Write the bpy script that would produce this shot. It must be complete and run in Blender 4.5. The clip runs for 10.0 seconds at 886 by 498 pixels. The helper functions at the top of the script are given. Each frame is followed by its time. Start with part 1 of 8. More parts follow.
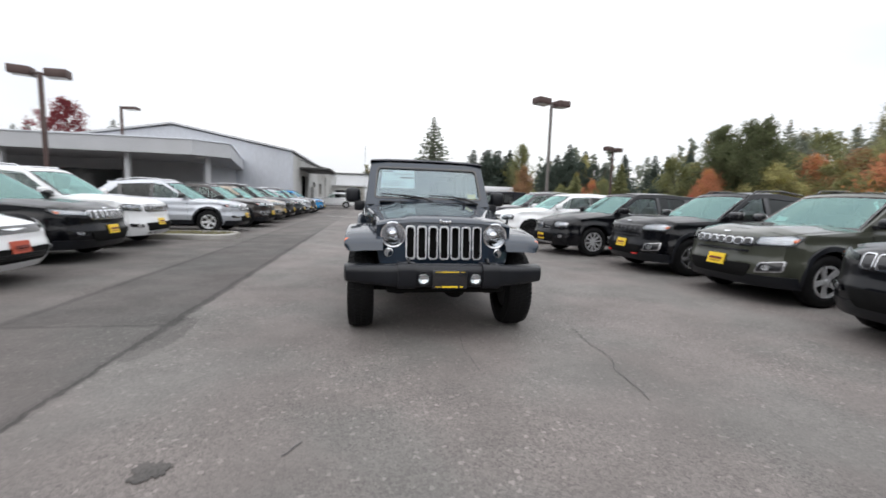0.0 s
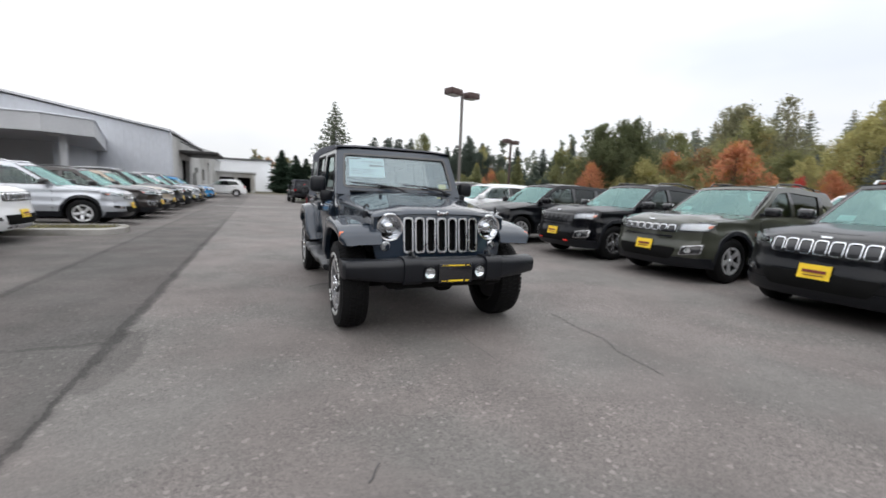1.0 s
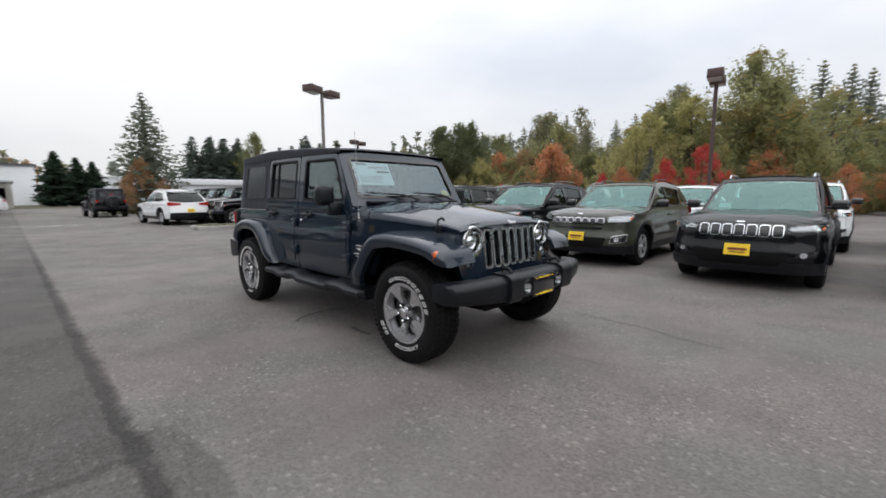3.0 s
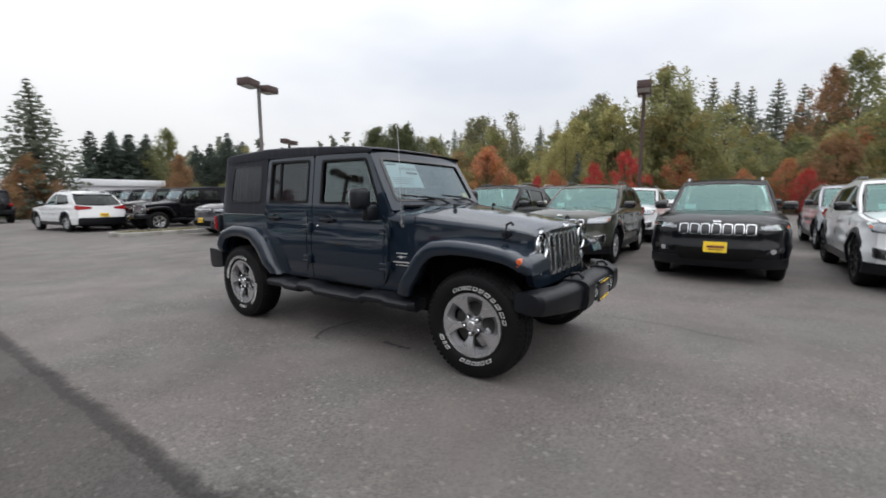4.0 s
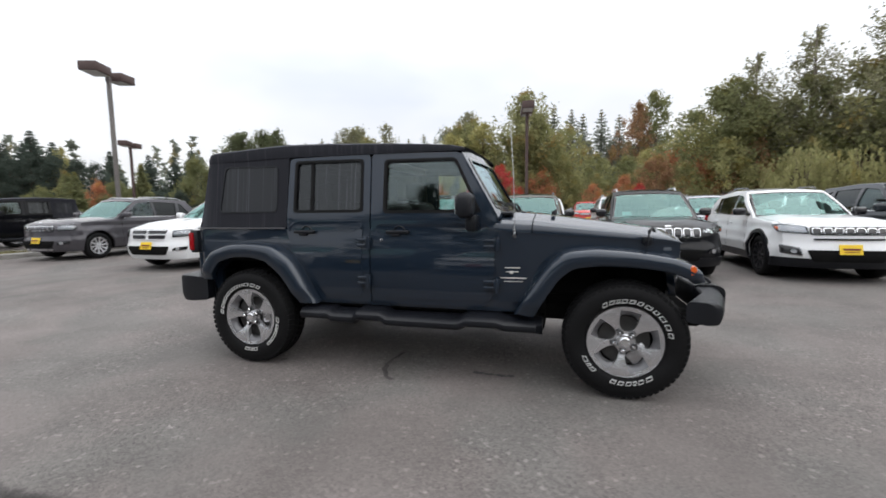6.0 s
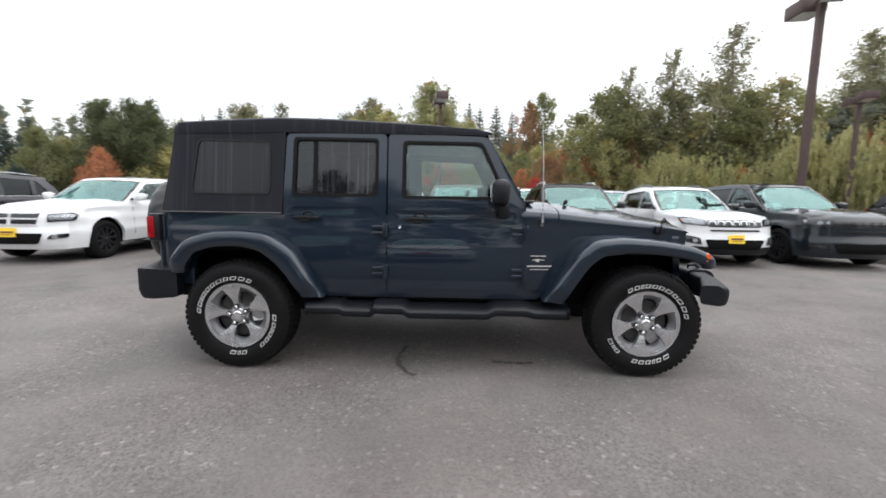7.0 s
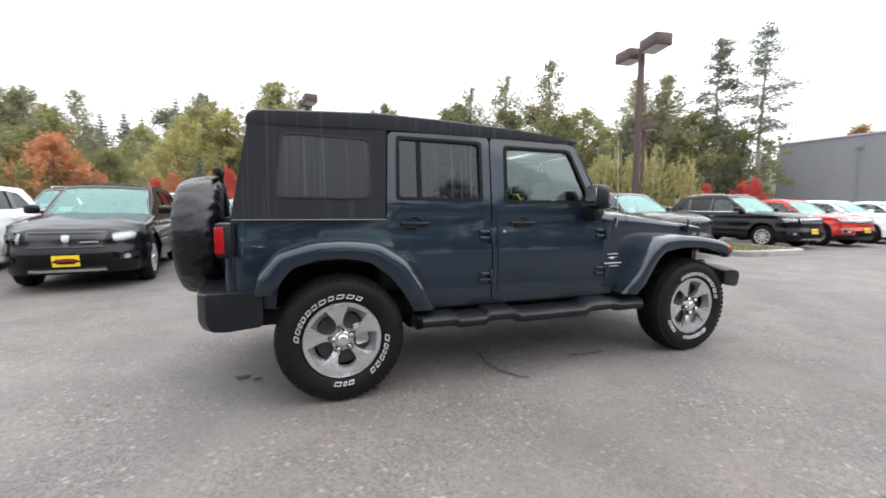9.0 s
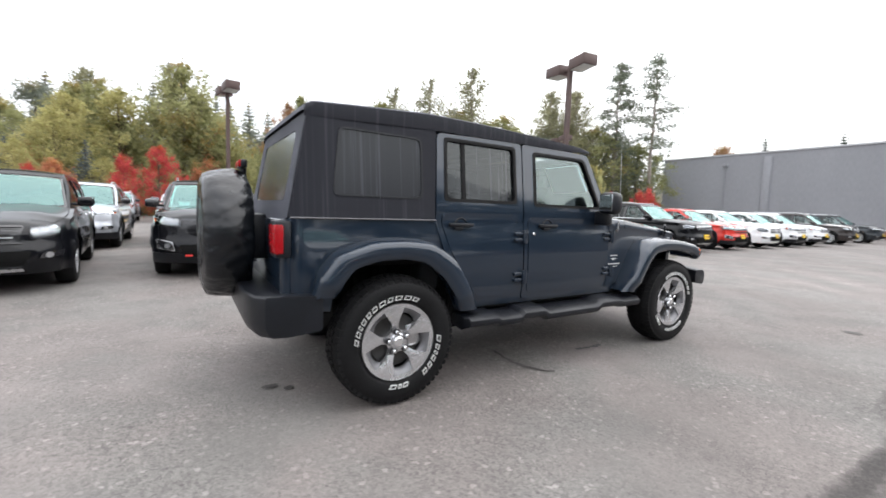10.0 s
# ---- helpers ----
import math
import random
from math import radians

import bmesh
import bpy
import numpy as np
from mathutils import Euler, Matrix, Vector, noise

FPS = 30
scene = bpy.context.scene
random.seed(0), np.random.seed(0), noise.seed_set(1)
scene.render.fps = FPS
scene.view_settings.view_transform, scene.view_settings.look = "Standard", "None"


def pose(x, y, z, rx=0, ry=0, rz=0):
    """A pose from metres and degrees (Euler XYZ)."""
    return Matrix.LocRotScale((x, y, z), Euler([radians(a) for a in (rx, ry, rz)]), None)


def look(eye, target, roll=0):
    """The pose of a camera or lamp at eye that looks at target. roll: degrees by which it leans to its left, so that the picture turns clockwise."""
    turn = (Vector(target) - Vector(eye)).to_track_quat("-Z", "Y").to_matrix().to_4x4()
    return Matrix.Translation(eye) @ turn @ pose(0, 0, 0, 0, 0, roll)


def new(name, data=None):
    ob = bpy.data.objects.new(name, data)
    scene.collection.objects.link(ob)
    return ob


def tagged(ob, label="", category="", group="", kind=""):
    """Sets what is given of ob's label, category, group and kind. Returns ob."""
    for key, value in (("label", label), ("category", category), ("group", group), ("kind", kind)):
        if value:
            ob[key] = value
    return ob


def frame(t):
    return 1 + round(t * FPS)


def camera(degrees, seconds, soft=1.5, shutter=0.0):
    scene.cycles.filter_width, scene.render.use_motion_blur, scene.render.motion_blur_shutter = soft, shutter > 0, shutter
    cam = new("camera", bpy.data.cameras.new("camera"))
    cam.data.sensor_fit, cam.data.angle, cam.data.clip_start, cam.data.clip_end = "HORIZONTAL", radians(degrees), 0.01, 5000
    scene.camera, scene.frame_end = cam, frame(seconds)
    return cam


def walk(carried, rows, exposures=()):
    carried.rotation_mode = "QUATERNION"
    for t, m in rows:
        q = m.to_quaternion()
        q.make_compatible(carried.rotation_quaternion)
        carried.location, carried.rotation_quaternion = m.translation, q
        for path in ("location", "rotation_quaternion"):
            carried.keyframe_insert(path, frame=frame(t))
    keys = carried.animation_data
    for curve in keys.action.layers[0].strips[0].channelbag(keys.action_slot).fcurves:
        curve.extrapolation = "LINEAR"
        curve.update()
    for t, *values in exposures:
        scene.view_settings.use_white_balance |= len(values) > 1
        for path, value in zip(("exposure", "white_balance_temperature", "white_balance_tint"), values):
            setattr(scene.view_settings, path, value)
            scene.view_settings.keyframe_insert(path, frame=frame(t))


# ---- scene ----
cam = camera(93.0, 10.0, 1.7, 0.5)
METRES, EYE, TILT, LEAN, TURN = 9.763, 1.289, 0.0, 0.0, -9.6
ROWS = [
    (0.0, 0.0, 0.0, 0.0, 0.21, -6.65, -1.84),
    (0.5, -0.0431, 0.0128, 0.0, -7.1, -6.62, -2.3),
    (1.0, -0.0923, 0.0251, -0.0017, -13.8, -7.66, -2.2),
    (1.5, -0.1374, 0.0476, -0.0024, -19.97, -7.98, -1.97),
    (2.0, -0.1818, 0.0759, -0.0016, -24.29, -6.79, -2.33),
    (2.5, -0.2251, 0.1078, 0.0001, -30.74, -7.17, -0.28),
    (4.0, -0.3276, 0.2336, 0.0033, -46.22, -6.98, 0.24),
    (4.5, -0.3548, 0.2758, 0.0035, -52.07, -8.51, 2.3),
    (5.0, -0.3697, 0.3245, 0.002, -57.05, -7.16, 1.63),
    (6.5, -0.4081, 0.4681, 0.0001, -70.8, -6.1, 0.19),
    (7.0, -0.4158, 0.5168, -0.0013, -78.79, -7.0, -0.82),
    (7.5, -0.4135, 0.5653, -0.002, -83.58, -7.1, -0.81),
    (8.0, -0.4182, 0.616, -0.0036, -89.81, -6.21, -0.16),
    (8.5, -0.4133, 0.6628, -0.0057, -95.14, -6.32, -0.83),
    (9.0, -0.4139, 0.7113, -0.0063, -100.5, -5.64, -0.39),
    (9.5, -0.4064, 0.7549, -0.0077, -106.44, -5.42, -1.26),
    (10.0, -0.3932, 0.7992, -0.0076, -111.99, -5.31, -1.95),
]
walk(cam, [(t, pose(0, 0, EYE, TILT, LEAN, TURN) @ pose(METRES * x, METRES * y, METRES * z, 90 + pitch, roll, yaw)) for t, x, y, z, yaw, pitch, roll in ROWS],
     [(0.0, 0.0), (2.5, -0.25), (4.5, -0.3), (6.5, 0.05), (8.0, 0.5), (10.0, 0.65)])

# ---- sky and light: a bright overcast day ----
world = bpy.data.worlds.new("overcast_sky")
scene.world = world
world.use_nodes = True
wn, wl = world.node_tree.nodes, world.node_tree.links
wn.clear()
w_out = wn.new("ShaderNodeOutputWorld")
w_bg = wn.new("ShaderNodeBackground")
w_sky = wn.new("ShaderNodeTexSky")
w_sky.sky_type, w_sky.sun_disc = "NISHITA", False
w_sky.sun_elevation, w_sky.sun_rotation = radians(42), radians(200)
w_scale = wn.new("ShaderNodeVectorMath")
w_scale.operation = "SCALE"
w_scale.inputs["Scale"].default_value = 0.12
w_coord = wn.new("ShaderNodeTexCoord")
w_map = wn.new("ShaderNodeMapping")
w_map.inputs["Scale"].default_value = (1.0, 1.0, 2.6)
w_noise = wn.new("ShaderNodeTexNoise")
w_noise.inputs["Scale"].default_value, w_noise.inputs["Detail"].default_value = 1.25, 4.0
w_ramp = wn.new("ShaderNodeValToRGB")
w_ramp.color_ramp.elements[0].position, w_ramp.color_ramp.elements[0].color = 0.3, (0.76, 0.80, 0.88, 1)
w_ramp.color_ramp.elements[1].position, w_ramp.color_ramp.elements[1].color = 0.62, (1.06, 1.06, 1.07, 1)
w_mix = wn.new("ShaderNodeMixRGB")
w_mix.inputs["Fac"].default_value = 0.93
wl.new(w_coord.outputs["Generated"], w_map.inputs["Vector"])
wl.new(w_map.outputs["Vector"], w_noise.inputs["Vector"])
wl.new(w_noise.outputs["Fac"], w_ramp.inputs["Fac"])
wl.new(w_sky.outputs["Color"], w_scale.inputs[0])
wl.new(w_scale.outputs["Vector"], w_mix.inputs["Color1"])
wl.new(w_ramp.outputs["Color"], w_mix.inputs["Color2"])
# an overcast sky is brighter overhead than at the horizon
w_sep = wn.new("ShaderNodeSeparateXYZ")
w_rise = wn.new("ShaderNodeMapRange")
w_rise.inputs["From Min"].default_value, w_rise.inputs["From Max"].default_value = 0.0, 1.0
w_rise.inputs["To Min"].default_value, w_rise.inputs["To Max"].default_value = 0.92, 2.3
w_up = wn.new("ShaderNodeVectorMath")
w_up.operation = "SCALE"
wl.new(w_coord.outputs["Generated"], w_sep.inputs["Vector"])
wl.new(w_sep.outputs["Z"], w_rise.inputs["Value"])
wl.new(w_mix.outputs["Color"], w_up.inputs[0])
wl.new(w_rise.outputs["Result"], w_up.inputs["Scale"])
wl.new(w_up.outputs["Vector"], w_bg.inputs["Color"])
w_bg.inputs["Strength"].default_value = 1.0
wl.new(w_bg.outputs["Background"], w_out.inputs["Surface"])

sun = new("sun", bpy.data.lights.new("sun", "SUN"))
sun.data.energy, sun.data.angle, sun.data.color = 1.0, radians(85), (1.0, 0.97, 0.93)
sun.matrix_world = look((-20, -45, 60), (0, 0, 0))


# ---- materials ----
def node_mat(name):
    m = bpy.data.materials.new(name)
    m.use_nodes = True
    return m, m.node_tree.nodes, m.node_tree.links, m.node_tree.nodes["Principled BSDF"]


def surface(name, color, rough=0.5, metal=0.0, var=0.12, scale=3.0, fine=60.0, bump=0.0, coat=0.0, stretch=(1, 1, 1), spec=0.5, rvar=0.1, island=0.0, second=None, second_at=0.55):
    """A surface with variation at two scales, fine relief and, where wanted, stains of a second colour."""
    m, n, l, p = node_mat(name)
    co = n.new("ShaderNodeTexCoord")
    mp = n.new("ShaderNodeMapping")
    mp.inputs["Scale"].default_value = stretch
    l.new(co.outputs["Object"], mp.inputs["Vector"])
    big, small = n.new("ShaderNodeTexNoise"), n.new("ShaderNodeTexNoise")
    for t, s in ((big, scale), (small, fine)):
        t.inputs["Scale"].default_value, t.inputs["Detail"].default_value = s, 5.0
        l.new(mp.outputs["Vector"], t.inputs["Vector"])
    add = n.new("ShaderNodeMath")
    add.operation = "MULTIPLY_ADD"
    add.inputs[1].default_value = 0.5
    l.new(small.outputs["Fac"], add.inputs[0])
    half = n.new("ShaderNodeMath")
    half.operation = "MULTIPLY"
    half.inputs[1].default_value = 0.5
    l.new(big.outputs["Fac"], half.inputs[0])
    l.new(half.outputs[0], add.inputs[2])
    ramp = n.new("ShaderNodeValToRGB")
    lo, hi = max(0, 1 - 2.2 * var), 1 + 1.6 * var
    ramp.color_ramp.elements[0].position, ramp.color_ramp.elements[1].position = 0.3, 0.7
    ramp.color_ramp.elements[0].color = (*[c * lo for c in color], 1)
    ramp.color_ramp.elements[1].color = (*[min(1, c * hi) for c in color], 1)
    l.new(add.outputs[0], ramp.inputs["Fac"])
    last = ramp.outputs["Color"]
    if second:
        st = n.new("ShaderNodeTexNoise")
        st.inputs["Scale"].default_value, st.inputs["Detail"].default_value = scale * 0.6, 6.0
        l.new(mp.outputs["Vector"], st.inputs["Vector"])
        sr = n.new("ShaderNodeValToRGB")
        sr.color_ramp.elements[0].position, sr.color_ramp.elements[1].position = second_at, second_at + 0.12
        l.new(st.outputs["Fac"], sr.inputs["Fac"])
        mx = n.new("ShaderNodeMixRGB")
        mx.inputs["Color2"].default_value = (*second, 1)
        l.new(sr.outputs["Color"], mx.inputs["Fac"])
        l.new(last, mx.inputs["Color1"])
        last = mx.outputs["Color"]
    if island:
        geo = n.new("ShaderNodeNewGeometry")
        hs = n.new("ShaderNodeHueSaturation")
        mr = n.new("ShaderNodeMapRange")
        mr.inputs["To Min"].default_value, mr.inputs["To Max"].default_value = 1 - island, 1 + island
        l.new(geo.outputs["Random Per Island"], mr.inputs["Value"])
        l.new(mr.outputs["Result"], hs.inputs["Value"])
        mh = n.new("ShaderNodeMapRange")
        mh.inputs["To Min"].default_value, mh.inputs["To Max"].default_value = 0.5 - island * 0.06, 0.5 + island * 0.05
        l.new(geo.outputs["Random Per Island"], mh.inputs["Value"])
        l.new(mh.outputs["Result"], hs.inputs["Hue"])
        l.new(last, hs.inputs["Color"])
        last = hs.outputs["Color"]
    l.new(last, p.inputs["Base Color"])
    rr = n.new("ShaderNodeMapRange")
    rr.inputs["To Min"].default_value, rr.inputs["To Max"].default_value = max(0.02, rough - rvar), min(1, rough + rvar)
    l.new(big.outputs["Fac"], rr.inputs["Value"])
    l.new(rr.outputs["Result"], p.inputs["Roughness"])
    p.inputs["Metallic"].default_value = metal
    p.inputs["Coat Weight"].default_value, p.inputs["Coat Roughness"].default_value = coat, 0.025
    p.inputs["Specular IOR Level"].default_value = spec
    if bump:
        b = n.new("ShaderNodeBump")
        b.inputs["Strength"].default_value, b.inputs["Distance"].default_value = bump, 0.01
        l.new(small.outputs["Fac"], b.inputs["Height"])
        l.new(b.outputs["Normal"], p.inputs["Normal"])
    return m


def paint(name, color, metal=0.12, rough=0.35, coat=1.0, ior=1.5, haze=0.025):
    """Car paint with flake, a clear coat and a film of road dust."""
    m = surface(name, color, rough, metal, 0.05, 1.5, 400.0, 0.0, coat, rvar=0.06, spec=0.06)
    m.node_tree.nodes["Principled BSDF"].inputs["Coat IOR"].default_value = ior
    m.node_tree.nodes["Principled BSDF"].inputs["Coat Roughness"].default_value = haze
    return m


def glass(name, tint, gloss=0.02, ior=1.5, streak=0.0, tone=(0.95, 1.0, 0.98), film=0.0):
    m, n, l, p = node_mat(name)
    n.remove(p)
    out = n["Material Output"]
    tr, gl, fr, mx = n.new("ShaderNodeBsdfTransparent"), n.new("ShaderNodeBsdfGlossy"), n.new("ShaderNodeFresnel"), n.new("ShaderNodeMixShader")
    tr.inputs["Color"].default_value = (*tint, 1)
    gl.inputs["Roughness"].default_value = gloss
    gl.inputs["Color"].default_value = (*tone, 1)
    fr.inputs["IOR"].default_value = ior
    l.new(fr.outputs["Fac"], mx.inputs["Fac"])
    l.new(tr.outputs[0], mx.inputs[1])
    l.new(gl.outputs[0], mx.inputs[2])
    last = mx.outputs[0]
    if streak:
        co, mp, nz, rp = n.new("ShaderNodeTexCoord"), n.new("ShaderNodeMapping"), n.new("ShaderNodeTexNoise"), n.new("ShaderNodeValToRGB")
        mp.inputs["Scale"].default_value = (46, 3, 0.35)
        nz.inputs["Scale"].default_value, nz.inputs["Detail"].default_value = 1.0, 4.0
        rp.color_ramp.elements[0].position, rp.color_ramp.elements[0].color = 0.54, (film, film, film, 1)
        rp.color_ramp.elements[1].position, rp.color_ramp.elements[1].color = 0.70, (streak, streak, streak, 1)
        df, m2 = n.new("ShaderNodeBsdfDiffuse"), n.new("ShaderNodeMixShader")
        df.inputs["Color"].default_value = (0.36, 0.37, 0.43, 1)
        l.new(co.outputs["Object"], mp.inputs["Vector"])
        l.new(mp.outputs["Vector"], nz.inputs["Vector"])
        l.new(nz.outputs["Fac"], rp.inputs["Fac"])
        l.new(rp.outputs["Color"], m2.inputs["Fac"])
        l.new(last, m2.inputs[1])
        l.new(df.outputs[0], m2.inputs[2])
        last = m2.outputs[0]
    l.new(last, out.inputs["Surface"])
    return m


M = {
    "black_plastic": surface("black_plastic", (0.0070, 0.0080, 0.0110), 0.36, 0, 0.2, 4, 300, 0.12, spec=0.32),
    "gloss_black": surface("gloss_black", (0.012, 0.012, 0.014), 0.2, 0, 0.1, 4, 100, 0, 0.6),
    "rubber": surface("rubber", (0.0065, 0.0065, 0.007), 0.6, 0, 0.25, 6, 120, 0.2, spec=0.16),
    "white_letter": surface("white_letter", (0.60, 0.60, 0.59), 0.7, 0, 0.1, 8, 90),
    "door_mirror": surface("door_mirror", (0.42, 0.44, 0.46), 0.05, 1, 0.05, 6, 80),
    "chrome": surface("chrome", (0.82, 0.83, 0.85), 0.12, 1, 0.05, 6, 80),
    "satin_silver": surface("satin_silver", (0.62, 0.63, 0.65), 0.28, 1, 0.06, 6, 80),
    "alloy": surface("alloy", (0.74, 0.75, 0.77), 0.3, 0.7, 0.08, 6, 120),
    "graphite_alloy": surface("graphite_alloy", (0.60, 0.60, 0.615), 0.24, 0.85, 0.08, 6, 120),
    "black_alloy": surface("black_alloy", (0.03, 0.03, 0.033), 0.35, 0.4, 0.1, 6, 120),
    "pocket_grey": surface("pocket_grey", (0.15, 0.15, 0.157), 0.38, 0.5, 0.1, 6, 120),
    "brake_iron": surface("brake_iron", (0.055, 0.054, 0.053), 0.45, 0.7, 0.2, 10, 120),
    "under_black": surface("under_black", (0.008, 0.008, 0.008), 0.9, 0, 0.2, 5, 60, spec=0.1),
    "cloth_top": None,
    "seat_cloth": surface("seat_cloth", (0.035, 0.035, 0.038), 0.85, 0, 0.2, 6, 200, 0.2),
    "dash_grey": surface("dash_grey", (0.05, 0.05, 0.052), 0.65, 0, 0.1, 6, 200, 0.1),
    "clear_glass": glass("clear_glass", (0.86, 0.95, 0.92), 0.02, 1.7, tone=(0.85, 1.0, 0.97)),
    "door_glass": glass("door_glass", (0.84, 0.94, 0.92), 0.02, 2.0, tone=(0.85, 1.0, 0.98)),
    "windscreen": glass("windscreen", (0.55, 0.80, 0.76), 0.03, 2.45, tone=(0.66, 1.0, 0.95)),
    "hero_screen": glass("hero_screen", (0.74, 0.84, 0.84), 0.03, 2.4, tone=(0.80, 0.95, 1.0)),
    "tinted_glass": glass("tinted_glass", (0.05, 0.06, 0.06), 0.03, 1.45),
    "streaked_glass": glass("streaked_glass", (0.06, 0.06, 0.065), 0.03, 1.56, 0.13, film=0.025),
    "vinyl_window": glass("vinyl_window", (0.02, 0.02, 0.023), 0.18, 1.36, 0.20, film=0.060),
    "lamp_lens": glass("lamp_lens", (0.92, 0.93, 0.94), 0.02, 1.32),
    "lamp_dark": surface("lamp_dark", (0.07, 0.07, 0.075), 0.2, 0.6, 0.1, 9, 80),
    "lamp_grey": surface("lamp_grey", (0.44, 0.44, 0.45), 0.22, 0.8, 0.15, 9, 80),
    "red_lens": surface("red_lens", (0.30, 0.005, 0.009), 0.25, 0, 0.15, 9, 80, 0, 0.0, spec=0.25),
    "amber_lens": surface("amber_lens", (0.62, 0.10, 0.012), 0.15, 0, 0.15, 9, 80, 0, 0.8),
    "plate_yellow": surface("plate_yellow", (0.85, 0.58, 0.02), 0.4, 0, 0.06, 9, 90),
    "plate_red": surface("plate_red", (0.45, 0.07, 0.03), 0.4, 0, 0.06, 9, 90),
    "plate_ink": surface("plate_ink", (0.16, 0.018, 0.012), 0.5, 0, 0.1, 9, 90),
    "ink_black": surface("ink_black", (0.015, 0.013, 0.01), 0.5, 0, 0.1, 9, 90),
    "paper": surface("paper", (0.78, 0.84, 0.85), 0.6, 0, 0.03, 9, 90),
    "paper_green": surface("paper_green", (0.45, 0.72, 0.62), 0.6, 0, 0.05, 9, 90),
    "paper_yellow": surface("paper_yellow", (0.85, 0.72, 0.18), 0.6, 0, 0.05, 9, 90),
    "hook_red": surface("hook_red", (0.55, 0.02, 0.015), 0.35, 0, 0.1, 9, 90),
    "steel_wall": surface("steel_wall", (0.50, 0.52, 0.56), 0.55, 0.1, 0.07, 0.25, 8, 0.02, 0, (1, 1, 0.3)),
    "concrete_wall": surface("concrete_wall", (0.46, 0.46, 0.45), 0.85, 0, 0.16, 0.5, 12, 0.2, 0, (1, 1, 0.35), second=(0.27, 0.26, 0.24)),
    "canopy_grey": surface("canopy_grey", (0.46, 0.47, 0.49), 0.7, 0, 0.08, 0.6, 20, 0.05),
    "block_grey": surface("block_grey", (0.25, 0.255, 0.275), 0.8, 0, 0.07, 0.3, 9, 0.08, 0, (1, 1, 0.25)),
    "brick": surface("brick", (0.19, 0.085, 0.055), 0.85, 0, 0.2, 3, 40, 0.2),
    "white_wall": surface("white_wall", (0.74, 0.76, 0.79), 0.7, 0, 0.05, 0.3, 6, 0.02),
    "dark_steel": surface("dark_steel", (0.04, 0.038, 0.038), 0.6, 0.3, 0.15, 1.5, 30),
    "roofing": surface("roofing", (0.10, 0.10, 0.105), 0.9, 0, 0.15, 1, 30),
    "bronze_steel": surface("bronze_steel", (0.085, 0.055, 0.05), 0.55, 0.3, 0.12, 2, 40),
    "pole_grey": surface("pole_grey", (0.19, 0.175, 0.165), 0.5, 0.4, 0.12, 2, 40),
    "lamp_flat": surface("lamp_flat", (0.55, 0.55, 0.52), 0.3, 0, 0.08, 6, 60),
    "kerb": surface("kerb", (0.33, 0.32, 0.30), 0.9, 0, 0.18, 2, 40, 0.3, second=(0.2, 0.19, 0.16)),
    "island_soil": surface("island_soil", (0.10, 0.09, 0.055), 0.95, 0, 0.3, 3, 40, 0.4),
    "grass": surface("grass", (0.19, 0.175, 0.075), 0.8, 0, 0.25, 1, 30, island=0.35),
    "line_paint": surface("line_paint", (0.42, 0.42, 0.40), 0.8, 0, 0.25, 4, 60, 0.1, second=(0.16, 0.155, 0.15), second_at=0.5),
    "roof_red": surface("roof_red", (0.42, 0.12, 0.10), 0.8, 0, 0.12, 1, 20),
    "bark": surface("bark", (0.11, 0.085, 0.065), 0.95, 0, 0.3, 3, 30, 0.5, 0, (1, 1, 0.3)),
    "bark_pale": surface("bark_pale", (0.24, 0.21, 0.18), 0.95, 0, 0.3, 3, 30, 0.4, 0, (1, 1, 0.4)),
}


def lerp_colour(a, b, f):
    return a + (b - a) * f


def leaf(name, color, island=0.16, turned=None):
    """Leaves that let some light through, some of them turned by the autumn."""
    m = surface(name, color, 0.8, 0, 0.16, 0.6, 8, island=island, spec=0.1, second=turned, second_at=0.54)
    n, l = m.node_tree.nodes, m.node_tree.links
    p = n["Principled BSDF"]
    tr, mx = n.new("ShaderNodeBsdfTranslucent"), n.new("ShaderNodeMixShader")
    mx.inputs["Fac"].default_value = 0.58
    l.new(p.inputs["Base Color"].links[0].from_socket, tr.inputs["Color"])
    l.new(p.outputs[0], mx.inputs[1])
    l.new(tr.outputs[0], mx.inputs[2])
    l.new(mx.outputs[0], n["Material Output"].inputs["Surface"])
    return m


